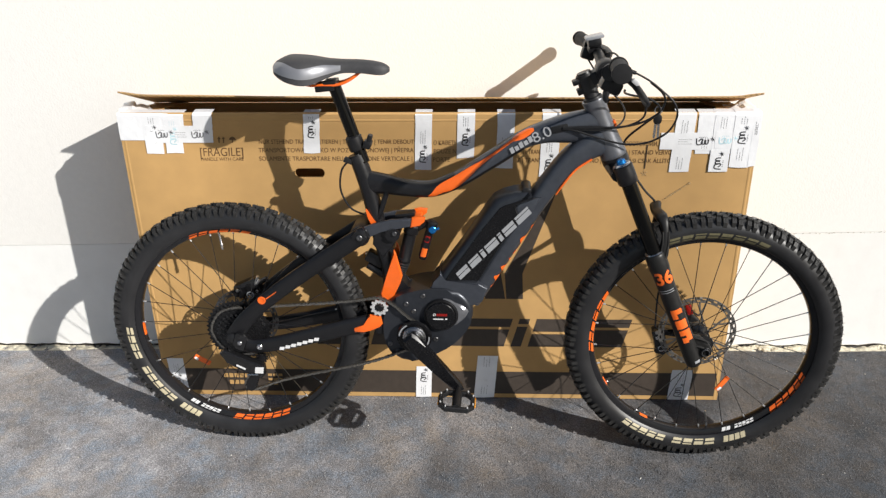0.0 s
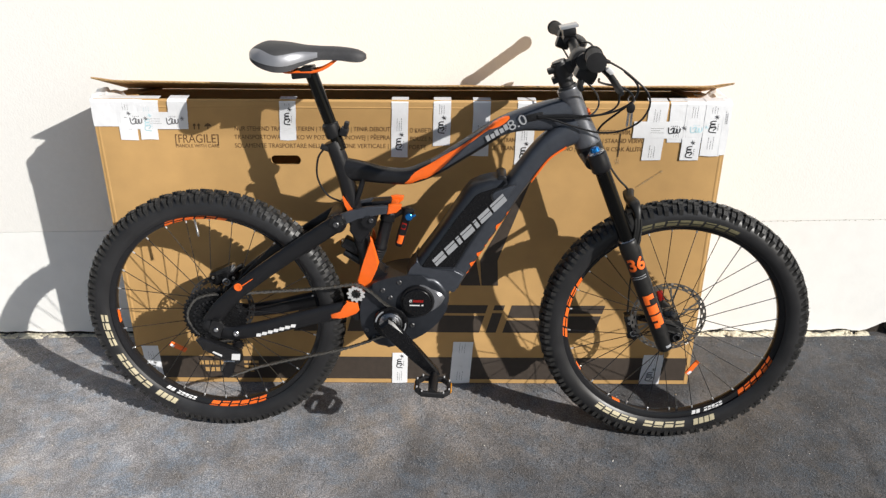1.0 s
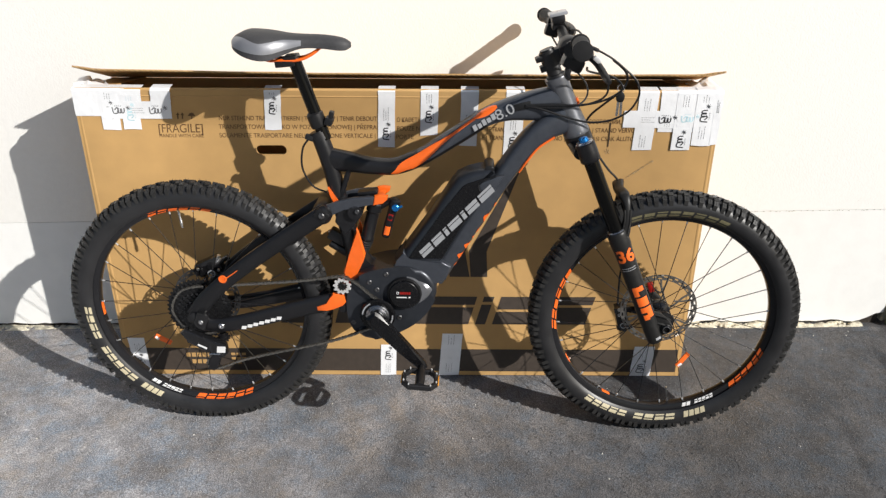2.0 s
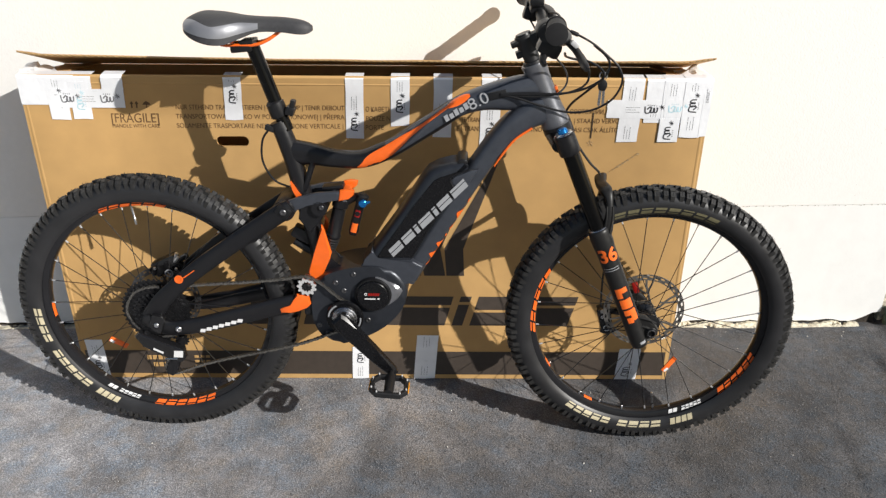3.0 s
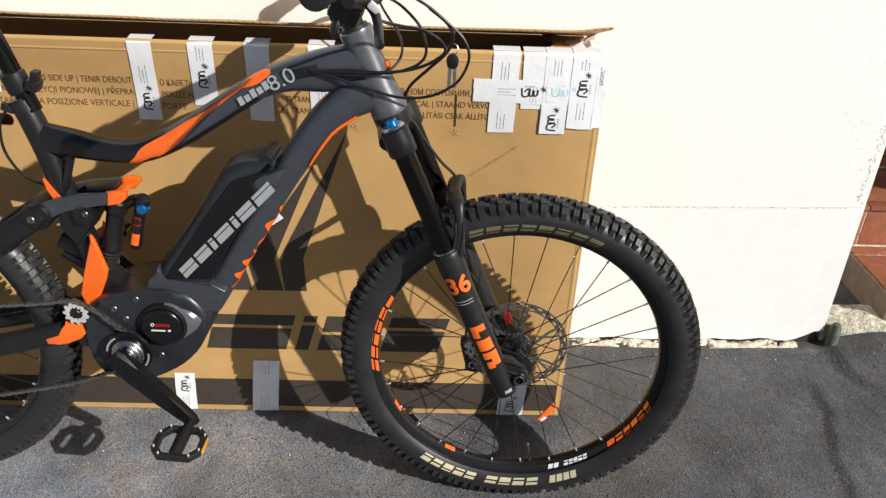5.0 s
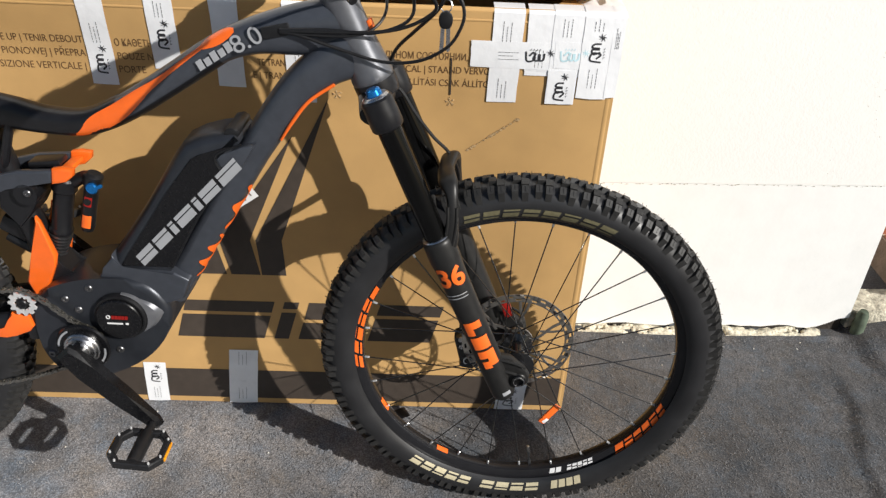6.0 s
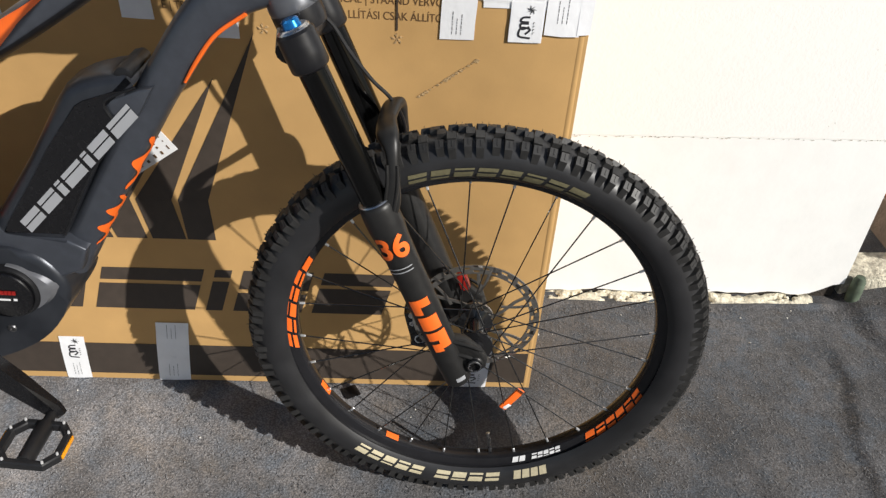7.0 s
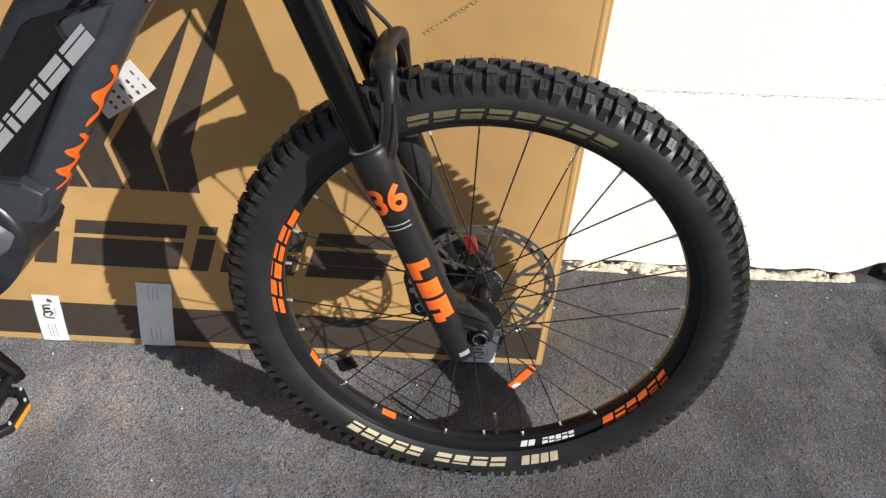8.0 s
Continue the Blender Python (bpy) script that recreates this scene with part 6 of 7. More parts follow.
def build_drive(bike):
    out = round_outline([(0.396, 0.395), (0.402, 0.330), (0.440, 0.284), (0.500, 0.292), (0.572, 0.332), (0.617, 0.388), (0.625, 0.440), (0.590, 0.484), (0.525, 0.492), (0.455, 0.478), (0.412, 0.450)], 4)
    motor = part("motor", prism(bmesh.new(), out, -0.054, 0.062, 0.014, 4), MOTOR_GREY, bike, "grey mid-drive motor housing", angle=50)
    bm = bmesh.new()
    disc(bm, 0.545, 0.422, [(0.044, -0.048), (0.044, -0.0585), (0.0425, -0.0625), (0.0415, -0.0645), (0.0392, -0.0645), (0.0385, -0.063), (0.0001, -0.063)], 48)
    part("motor_ring", bm, PLASTIC, motor, "black motor cover ring")
    # a bright bevelled crescent on the housing beside the cover
    bm, grid = bmesh.new(), []
    for i in range(25):
        f = i / 24
        a = -38 + 120 * f
        w = 0.0005 + 0.029 * max(0.0, 1 - abs(a - 9) / (47 if a < 9 else 36)) ** 1.15 + 0.004 * math.sin(math.pi * f)
        a = radians(a)
        grid.append([bm.verts.new((0.545 + q * math.cos(a), y, 0.422 + q * math.sin(a))) for q, y in ((0.0445, -0.048), (0.0445, -0.0595), (0.0455 + 0.5 * w, -0.0590), (0.0455 + w, -0.0500), (0.0455 + w, -0.044))])
    for p, q in zip(grid, grid[1:]):
        for k in range(4):
            bm.faces.new((p[k], p[k + 1], q[k + 1], q[k]))
    part("motor_crescent", bm, surface("silver grey casing", (0.23, 0.234, 0.25), 0.34, metal=0.6, vary=0.08, scale=80), motor, "silver bevelled edge of the motor housing", angle=30)
    bm = bmesh.new()
    disc(bm, 0.545, 0.4215, [(0.0375, -0.062), (0.0375, -0.0675), (0.036, -0.069), (0.0001, -0.0697)], 40)
    part("motor_cap", bm, PANEL, motor, "round black motor cap")
    for k in range(5):
        bm = bmesh.new()
        sheet(bm, slanted(0.5345 + 0.0055 * k, 0.4245, 0.0047, 0.0066, 0.1), -0.0702)
        part("motor_mark", bm, RED, motor, "red maker's mark, plain block")
    for x, w, h in ((0.526, 0.026, 0.0028), (0.5565, 0.005, 0.0036)):
        bm = bmesh.new()
        sheet(bm, slanted(x, 0.4145, w, h, 0.1), -0.0702)
        part("motor_mark", bm, WHITE, motor, "white small print, plain bar")
    bm = bmesh.new()
    disc(bm, 0.529, 0.4277, [(0.0036, -0.0695), (0.0036, -0.0705), (0.0024, -0.0705), (0.0024, -0.0695), (0.0036, -0.0695)], 12)
    part("motor_mark", bm, WHITE, motor)
    # sprocket, its chain guard and the bright spindle rings
    bm = bmesh.new()
    gear(bm, 15, 0.036, -0.0)
    bmesh.ops.translate(bm, vec=(0.477, -0.064, 0.364), verts=list(bm.verts))
    part("sprocket", bm, DARKSTEEL, motor, "small steel drive sprocket")
    bm = bmesh.new()
    disc(bm, 0.477, 0.364, [(0.028, -0.0690), (0.0450, -0.0690), (0.0455, -0.0705), (0.0435, -0.0740), (0.036, -0.0752), (0.032, -0.0740), (0.028, -0.0740), (0.028, -0.0690)], 44)
    guard = part("sprocket_guard", bm, PANEL, motor, "round black sprocket guard")
    for a0, a1, r in ((118, 176, 0.0368), (-40, 4, 0.0368)):
        bm = bmesh.new()
        grid = [[bm.verts.new((0.477 + q * math.cos(c), -0.0757, 0.364 + q * math.sin(c))) for q in (r, r + 0.0035)] for c in (radians(a0 + (a1 - a0) * k / 10) for k in range(11))]
        for p, q in zip(grid, grid[1:]):
            bm.faces.new((p[0], p[1], q[1], q[0]))
        part("guard_mark", bm, SILVER, guard, "silver curved mark, plain")
    bm = bmesh.new()
    disc(bm, 0.477, 0.364, [(0.0300, -0.066), (0.0300, -0.0765), (0.0285, -0.0785), (0.0262, -0.0785), (0.0255, -0.0770), (0.0255, -0.0820), (0.0240, -0.0840), (0.0200, -0.0840), (0.0190, -0.0800), (0.0180, -0.0980), (0.0001, -0.0980)], 40)
    part("spindle_ring", bm, STEEL, guard, "polished steel spindle rings")
    for x, z in ((0.456, 0.449), (0.499, 0.472), (0.475, 0.4285), (0.531, 0.350), (0.412, 0.334), (0.432, 0.312)):
        bolt(bike, "motor_bolt", x, -0.053, z, 0.0066, DARKSTEEL)
    # cranks and pedals
    for s in (-1, 1):
        bm = bmesh.new()
        x0, z0 = 0.477, 0.369
        dx, dz = (0.114, -0.127) if s < 0 else (-0.114, 0.127)
        ln = math.hypot(dx, dz)
        ux, uz, nx, nz = dx / ln, dz / ln, -dz / ln, dx / ln
        o = []
        for t, w in ((-0.021, 0.016), (-0.006, 0.0205), (0.03, 0.0190), (ln * 0.6, 0.0160), (ln, 0.0145), (ln + 0.014, 0.008)):
            o.append((x0 + ux * t + nx * w, z0 + uz * t + nz * w))
        for t, w in ((ln + 0.014, 0.008), (ln, 0.0145), (ln * 0.6, 0.0160), (0.03, 0.0190), (-0.006, 0.0205), (-0.021, 0.016)):
            o.append((x0 + ux * t - nx * w, z0 + uz * t - nz * w))
        y0, y1 = (-0.118, -0.098) if s < 0 else (0.098, 0.118)
        prism(bm, o, y0, y1, 0.0062, 1)
        disc(bm, x0, z0, [(0.013, y0 - 0.001), (0.014, y0 + 0.002), (0.014, 0.0)] if s < 0 else [(0.014, 0.0), (0.014, y1 - 0.002), (0.013, y1 + 0.001)], 20)
        part("crank_arm", bm, PANEL, bike, "black bevelled crank arm", angle=28)
        pedal(bike, x0 + dx, -0.124 if s < 0 else 0.124, z0 + dz, s, 4 if s < 0 else -6)
    # idler wheel in front of the yoke
    bm = bmesh.new()
    gear(bm, 11, 0.0235, 0.0, 0.0035, 0.60)
    bmesh.ops.translate(bm, vec=(0.388, -0.062, 0.441), verts=list(bm.verts))
    idler = part("idler_wheel", bm, ALLOY, bike, "silver toothed idler wheel")
    bm = bmesh.new()
    disc(bm, 0.388, 0.441, [(0.0090, -0.05), (0.0090, -0.0640), (0.0075, -0.0660), (0.0040, -0.0660), (0.0035, -0.0640), (0.0001, -0.0640)], 16)
    part("idler_bolt", bm, PLASTIC, idler)
    # cassette and rear mech
    teeth = [11, 13, 15, 17, 20, 23, 26, 30, 34, 38, 42]
    for k, n in enumerate(teeth):
        bm = bmesh.new()
        gear(bm, n, n * 0.00202 + 0.002, 0.0, 0.0018, 0.55 if n > 16 else 0.35)
        part("cassette_sprocket", bm, PLASTIC if k % 3 else HUB, bike, basis=pose(REAR[0], -0.0615 + 0.0037 * k, REAR[1], 0, 7 * k))
    chain(bike)
    bm = bmesh.new()
    block(bm, (0.034, 0.020, 0.050), pose(0.022, -0.078, 0.342, 0, 20), 0.006)
    prism(bm, [(-0.031, 0.316), (-0.018, 0.328), (0.030, 0.302), (0.084, 0.282), (0.086, 0.256), (0.076, 0.246), (0.030, 0.262), (-0.012, 0.288)], -0.101, -0.076, 0.005, 2)
    tube(bm, [(0.0, -0.09, 0.325, 0.008), (-0.015, -0.09, 0.305, 0.006), (-0.012, -0.09, 0.285, 0.005)], 10, 3)
    mech = part("rear_derailleur", bm, HUB, bike, "black rear derailleur")
    for p in ((0.060, 0.272), (0.024, 0.188)):
        bm = bmesh.new()
        gear(bm, 12, 0.018, 0.0, 0.003, 0.4)
        part("jockey_wheel", bm, PLASTIC, mech, basis=pose(p[0], -0.036, p[1]))
    for y in (-0.044, -0.028):
        bm = bmesh.new()
        prism(bm, [(0.050, 0.284), (0.070, 0.280), (0.060, 0.246), (0.037, 0.180), (0.026, 0.171), (0.012, 0.178), (0.016, 0.198), (0.044, 0.262)], y - 0.001, y + 0.001)
        part("cage_plate", bm, BLACK, mech)
    for o in (slanted(0.060, 0.262, 0.022, 0.018, 0.15), [(0.012, 0.2825), (0.035, 0.2710), (0.037, 0.2755), (0.014, 0.2870)]):
        bm = bmesh.new()
        sheet(bm, o, -0.1017)
        part("mech_mark", bm, WHITE, mech, "white maker's mark, plain bar")
    bm = bmesh.new()
    disc(bm, REAR[0], REAR[1], [(0.016, -0.060), (0.016, -0.080), (0.010, -0.084), (0.0001, -0.084)], 20)
    part("axle_nut", bm, MATT, bike)
    bolt(bike, "pivot_bolt", 0.072, -0.078, 0.327, 0.0080)
    bolt(mech, "mech_bolt", 0.024, -0.089, 0.343, 0.0060)
    bolt(mech, "mech_bolt", -0.014, -0.090, 0.300, 0.0045)
    part("mech_pin", tube(bmesh.new(), [(0.038, -0.101, 0.257, 0.0022), (0.068, -0.101, 0.2575, 0.0022)], 8, 1), STEEL, mech, "bright adjuster pin")
    part("mech_knuckle", tube(bmesh.new(), [(0.058, -0.080, 0.268, 0.013), (0.059, -0.040, 0.270, 0.012)], 16, 1), BLACK, mech)
    # rear brake caliper
    bm = bmesh.new()
    block(bm, (0.070, 0.034, 0.042), pose(0.016, 0.046, 0.442, 0, -25), 0.009)
    block(bm, (0.030, 0.026, 0.024), pose(-0.012, 0.050, 0.428, 0, -25), 0.006)
    tube(bm, [(0.040, 0.05, 0.450, 0.008), (0.068, 0.05, 0.466, 0.007)], 10, 1)
    tube(bm, [(-0.010, 0.026, 0.432, 0.013), (-0.010, 0.034, 0.432, 0.015)], 14, 1)
    tube(bm, [(0.024, 0.026, 0.448, 0.010), (0.024, 0.034, 0.448, 0.012)], 14, 1)
    cal = part("rear_caliper", bm, HUB, bike, "black rear brake caliper")
    part("caliper_fitting", tube(bmesh.new(), [(0.040, 0.033, 0.455, 0.0045), (0.050, 0.030, 0.480, 0.0045)], 10, 1), STEEL, cal)
    bm = bmesh.new()
    disc(bm, 0.0264, 0.4274, [(0.0105, 0.0245), (0.0105, 0.0225), (0.0078, 0.0225), (0.0078, 0.0245), (0.0105, 0.0245)], 18)
    part("caliper_mark", bm, SILVER, cal, "silver ring mark")
    part("caliper_mark", block(bmesh.new(), (0.0105, 0.002, 0.003), pose(0.0264, 0.0235, 0.4274, 0, 35), 0.0005), SILVER, cal)
    part("caliper_pin", tube(bmesh.new(), [(0.046, 0.024, 0.461, 0.0034), (0.056, 0.024, 0.473, 0.0034)], 10, 1), STEEL, cal, "bright steel pad pin")
    for x, z, q in ((-0.008, 0.440, 0.0042), (0.046, 0.440, 0.0040), (0.006, 0.412, 0.0036)):
        bolt(cal, "caliper_bolt", x, 0.024, z, q)
    # battery
    bat = [(0.532, 0.510), (0.540, 0.528), (0.6085, 0.6247), (0.6590, 0.7050), (0.675, 0.7260), (0.696, 0.7370), (0.722, 0.7445), (0.748, 0.7490), (0.758, 0.7450), (0.766, 0.736), (0.752, 0.722), (0.735, 0.690), (0.690, 0.606), (0.633, 0.503), (0.600, 0.496)]
    bm, rings = bmesh.new(), []
    for y, d in ((-0.043, 0.019), (-0.0405, 0.011), (-0.034, 0.0045), (-0.022, 0.001), (0.022, 0.001), (0.034, 0.0045), (0.0405, 0.011), (0.043, 0.019)):
        rings.append([bm.verts.new((x + 0.849 * d, y, z - 0.528 * d) if 0 < k < 8 else (x, y, z)) for k, (x, z) in enumerate(bat)])
    for p, q in zip(rings, rings[1:]):
        for k in range(len(bat)):
            bm.faces.new((p[k], p[(k + 1) % len(bat)], q[(k + 1) % len(bat)], q[k]))
    bm.faces.new(rings[0])
    bm.faces.new(rings[-1][::-1])
    battery = part("battery", bm, MOTOR_GREY, bike, "dark grey downtube battery pack", angle=38)
    notch = [(0.768, 0.7340), (0.7327, 0.7175), (0.7266, 0.7083), (0.7308, 0.6951), (0.7403, 0.6800), (0.7384, 0.6720), (0.6905, 0.6084), (0.6384, 0.5140)]
    side = [(0.5560, 0.5125), (0.5665, 0.5305), (0.6090, 0.5925), (0.6475, 0.6505), (0.6895, 0.7060), (0.7005, 0.7130), (0.7360, 0.7255)]
    part("battery_panel", prism(bmesh.new(), side + notch, -0.0452, -0.0425, 0.001, 1), PANEL, battery, "glossy black battery side panel")
    part("battery_shoulder", prism(bmesh.new(), [(0.735, 0.7150), (0.7295, 0.7083), (0.7335, 0.6957), (0.7430, 0.6808), (0.7425, 0.6720), (0.764, 0.692), (0.788, 0.733), (0.772, 0.7305)], -0.0440, -0.030, 0.003, 2), GREY, battery, "grey battery cover")
    part("battery_seam", tube(bmesh.new(), [(x, -0.0446, z, 0.0017) for x, z in notch], 8, 4), PLASTIC, battery, "dark moulded seam")
    part("battery_grip", prism(bmesh.new(), round_outline([(0.741, 0.744), (0.746, 0.7535), (0.760, 0.7540), (0.765, 0.7465), (0.756, 0.738)], 4), -0.036, 0.036, 0.003, 2), PLASTIC, battery, "black battery release grip")
    m = Matrix.Translation((0.5945, -0.0460, 0.5155)) @ pose(0, 0, 0, 0, -46.3, 0)
    x = 0.0
    for w, cut in ((0.037, 2), (0.034, 3), (0.011, 1), (0.038, 3), (0.011, 1), (0.037, 2), (0.044, 3)):
        bm = window_block(bmesh.new(), x, 0, w, 0.0205, cut, 0.2, 0)
        bmesh.ops.transform(bm, matrix=m, verts=list(bm.verts))
        part("battery_mark", bm, SILVER, battery, "silver maker's mark, plain slanted block")
        x += w + 0.0062


def build_fork(bike):
    def leg_rows(s, rows):
        o = 0.010
        return [(on_axis(z).x + math.cos(RAKE) * o, s * v, on_axis(z).z + math.sin(RAKE) * o, r) for z, _, v, r in rows]
    # crown and steerer
    bm = bmesh.new()
    tube(bm, [(*on_axis(0.829), 0.032), (*on_axis(0.815), 0.032), (*on_axis(0.806), 0.030)], 24, 1)
    c = on_axis(0.803)
    tube(bm, [(c.x, -0.068, c.z - 0.004, 0.022, 0.017), (c.x - 0.004, -0.035, c.z, 0.024, 0.018), (c.x - 0.006, 0.0, c.z + 0.002, 0.027, 0.018), (c.x - 0.004, 0.035, c.z, 0.024, 0.018), (c.x, 0.068, c.z - 0.004, 0.022, 0.017)], 16, 5)
    part("fork_crown", bm, BLACK, bike, "black fork crown", basis=STEER)
    for s in (-1, 1):
        part("crown_socket", tube(bmesh.new(), leg_rows(s, [(0.823, 0, 0.070, 0.0205), (0.820, 0, 0.070, 0.0232), (0.800, 0, 0.070, 0.0238), (0.782, 0, 0.070, 0.0238), (0.7795, 0, 0.070, 0.0222), (0.778, 0, 0.070, 0.0195)]), 24, 1), BLACK, bike, basis=STEER)
        part("stanchion", tube(bmesh.new(), leg_rows(s, [(0.790, 0, 0.070, 0.0180), (0.585, 0, 0.070, 0.0180)]), 24, 1), GLOSS, bike, "glossy black fork stanchion", basis=STEER)
        leg = part("lower_leg", tube(bmesh.new(), leg_rows(s, [(0.606, 0, 0.070, 0.0200), (0.602, 0, 0.070, 0.0236), (0.592, 0, 0.070, 0.0246), (0.570, 0, 0.070, 0.0250), (0.550, 0, 0.070, 0.0228), (0.50, 0, 0.070, 0.0220), (0.36, 0, 0.070, 0.0213), (0.315, 0, 0.070, 0.0205), (0.305, 0, 0.070, 0.0185), (0.302, 0, 0.070, 0.012)]), 28, 2), LEG, bike, "matt black fork lower leg", basis=STEER)
        part("wiper", tube(bmesh.new(), leg_rows(s, [(0.6075, 0, 0.070, 0.0212), (0.6060, 0, 0.070, 0.0226)]), 24, 1), STEEL, leg, "bright wiper ring")
        bm = bmesh.new()
        lo, hi = min(s * 0.058, s * 0.077), max(s * 0.058, s * 0.077)
        prism(bm, [(1.160, 0.392), (1.196, 0.388), (1.222, 0.366), (1.2305, 0.352), (1.230, 0.338), (1.218, 0.329), (1.196, 0.326), (1.176, 0.318), (1.160, 0.345)], lo, hi, 0.005, 2)
        for z in (0.384, 0.362):
            tube(bm, [(1.170, s * 0.078, z + 0.004, 0.0030), (1.200, s * 0.079, z - 0.001, 0.0028), (1.222, s * 0.077, z - 0.012, 0.0024)], 8, 3)
        lathe(bm, [(0.0125, 0.052 * s), (0.0125, 0.080 * s), (0.0105, 0.082 * s), (0.0001, 0.082 * s)], (FRONT[0], 0, FRONT[1]), "y", 20)
        part("dropout", bm, LEG, leg, "cast black dropout with ridges")
    bm = bmesh.new()
    tube(bm, leg_rows(-1, [(0.835, 0, 0.070, 0.0075), (0.833, 0, 0.070, 0.0105), (0.824, 0, 0.070, 0.0120)]), 20, 1)
    dial = part("fork_dial", bm, BLUE, bike, "blue anodised fork dial", basis=STEER)
    bm = bmesh.new()
    tube(bm, leg_rows(-1, [(0.8265, 0, 0.070, 0.0165), (0.8245, 0, 0.070, 0.0195), (0.8225, 0, 0.070, 0.0205)]), 22, 1)
    part("dial_collar", bm, STEEL, dial, "steel collar under the dial")
    bm = bmesh.new()
    tube(bm, leg_rows(1, [(0.833, 0, 0.070, 0.010), (0.831, 0, 0.070, 0.0135), (0.822, 0, 0.070, 0.0145)]), 20, 1)
    part("fork_cap", bm, MATT, bike, basis=STEER)
    # brace over the wheel, in front of the legs
    rows = [(1.066, -0.071, 0.570, 0.0105, 0.016), (1.0830, -0.073, 0.603, 0.0095, 0.0140), (1.0870, -0.071, 0.638, 0.0085, 0.0095), (1.0860, -0.066, 0.664, 0.0085, 0.0082), (1.0830, -0.059, 0.682, 0.0085, 0.0105), (1.0775, -0.048, 0.692, 0.0085, 0.0145), (1.0740, -0.028, 0.694, 0.0070, 0.0140), (1.0720, 0.0, 0.692, 0.0065, 0.0130)]
    rows += [(p[0], -p[1], p[2], p[3], p[4]) for p in rows[-2::-1]]
    brace = part("fork_brace", tube(bmesh.new(), rows, 18, 5, power=0.8), LEG, bike, "matt black fork brace over the wheel", basis=STEER)
    for u in (-0.0065, 0.0065):
        bm = bmesh.new()
        tube(bm, [(p[0] + u, p[1] - p[3] * 0.80, p[2], 0.0032, 0.0026) for p in rows[1:4]], 10, 5)
        part("rib", bm, LEG, brace, "raised rib on the brace")
    part("hose_clip", block(bmesh.new(), (0.020, 0.003, 0.014), pose(1.098, 0.048, 0.566, 0, -10), 0.001), STEEL, bike, "small steel hose clip", basis=STEER)
    # decals: digits and a plain maker's mark on the near leg, wrapped round it
    def wrapped(name, bm, z, r, turn, material, label=""):
        for step in (0.016, 0.008, 0.005, 0.0035):
            bmesh.ops.triangulate(bm, faces=list(bm.faces))
            bmesh.ops.subdivide_edges(bm, edges=[e for e in bm.edges if e.calc_length() > step], cuts=1)
        right = Vector((math.cos(RAKE), 0, math.sin(RAKE)))
        o = on_axis(z, 0.010) + Vector((0, -0.070, 0))
        for v in bm.verts:
            ang = v.co.x / r + turn
            v.co = o + AXIS * v.co.y + (Vector((0, -1, 0)) * math.cos(ang) + right * math.sin(ang)) * (r + 0.0009 + v.co.z)
        part(name, bm, material, bike, label, basis=STEER)
    bm = glyphs("36", 0.046, 0.0014)
    w = max(v.co.x for v in bm.verts)
    for v in bm.verts:
        v.co.x -= w / 2
    wrapped("fork_number", bm, 0.533, 0.0236, 0.05, ORANGE_MATT, "orange digits on the fork leg")
    bm = bmesh.new()
    def flat(bm, x0, x1, y0, y1):
        bm.faces.new([bm.verts.new((x, y, 0)) for x, y in ((x0, y0), (x1, y0), (x1, y1), (x0, y1))])
    for x0, x1, y0, y1 in ((-0.018, 0.016, 0.082, 0.098), (-0.018, -0.002, 0.066, 0.0825), (-0.016, 0.018, 0.030, 0.060), (-0.014, 0.020, 0.006, 0.024), (0.002, 0.020, -0.014, 0.0065), (-0.012, 0.004, -0.020, -0.002)):
        flat(bm, x0, x1, y0, y1)
    for v in bm.verts:
        v.co *= 0.82
    wrapped("fork_mark", bm, 0.390, 0.0222, 0.12, ORANGE_MATT, "orange maker's mark, plain blocks")
    bm = bmesh.new()
    for k in range(2):
        flat(bm, -0.020, 0.016, -0.002 + 0.006 * k, -0.0005 + 0.006 * k)
    wrapped("fork_line", bm, 0.512, 0.0234, 0.0, SILVER)
    bm = bmesh.new()
    flat(bm, -0.002, 0.012, -0.004, 0.003)
    wrapped("fork_line", bm, 0.318, 0.0206, 0.2, SILVER)
    # front caliper, adjuster and axle end on the legs
    bm = bmesh.new()
    block(bm, (0.034, 0.034, 0.066), pose(1.122, 0.050, 0.312, 0, -14), 0.008)
    block(bm, (0.028, 0.030, 0.026), pose(1.126, 0.046, 0.285, 0, 10), 0.007)
    block(bm, (0.060, 0.016, 0.016), pose(1.150, 0.062, 0.325, 0, 10), 0.004)
    cal_mark = bmesh.new()
    lathe(cal_mark, [(0.0085, 0.0315), (0.0085, 0.0305), (0.0068, 0.0305), (0.0068, 0.0315), (0.0085, 0.0315)], (1.127, 0, 0.291), "y", 16)
    cal = part("front_caliper", bm, HUB, bike, "black front brake caliper", basis=STEER)
    part("caliper_mark", cal_mark, WHITE, cal, "small round white mark, plain")
    for x, z in ((1.112, 0.338), (1.114, 0.322)):
        part("caliper_bolt", lathe(bmesh.new(), [(0.005, 0.034), (0.005, 0.031), (0.0001, 0.031)], (x, 0, z), "y", 12), STEEL, cal)
    bm = bmesh.new()
    block(bm, (0.016, 0.016, 0.030), pose(1.190, 0.046, 0.404, 0, -20), 0.005)
    part("red_adjuster", bm, RED, bike, "red anodised tab by the far fork leg", basis=STEER)
    bm = bmesh.new()
    lathe(bm, [(0.0115, -0.080), (0.0115, -0.084), (0.0085, -0.0855), (0.0070, -0.082), (0.0001, -0.082)], (FRONT[0], 0, FRONT[1]), "y", 20)
    end = part("axle_end", bm, PANEL, bike, "black axle end", basis=STEER)
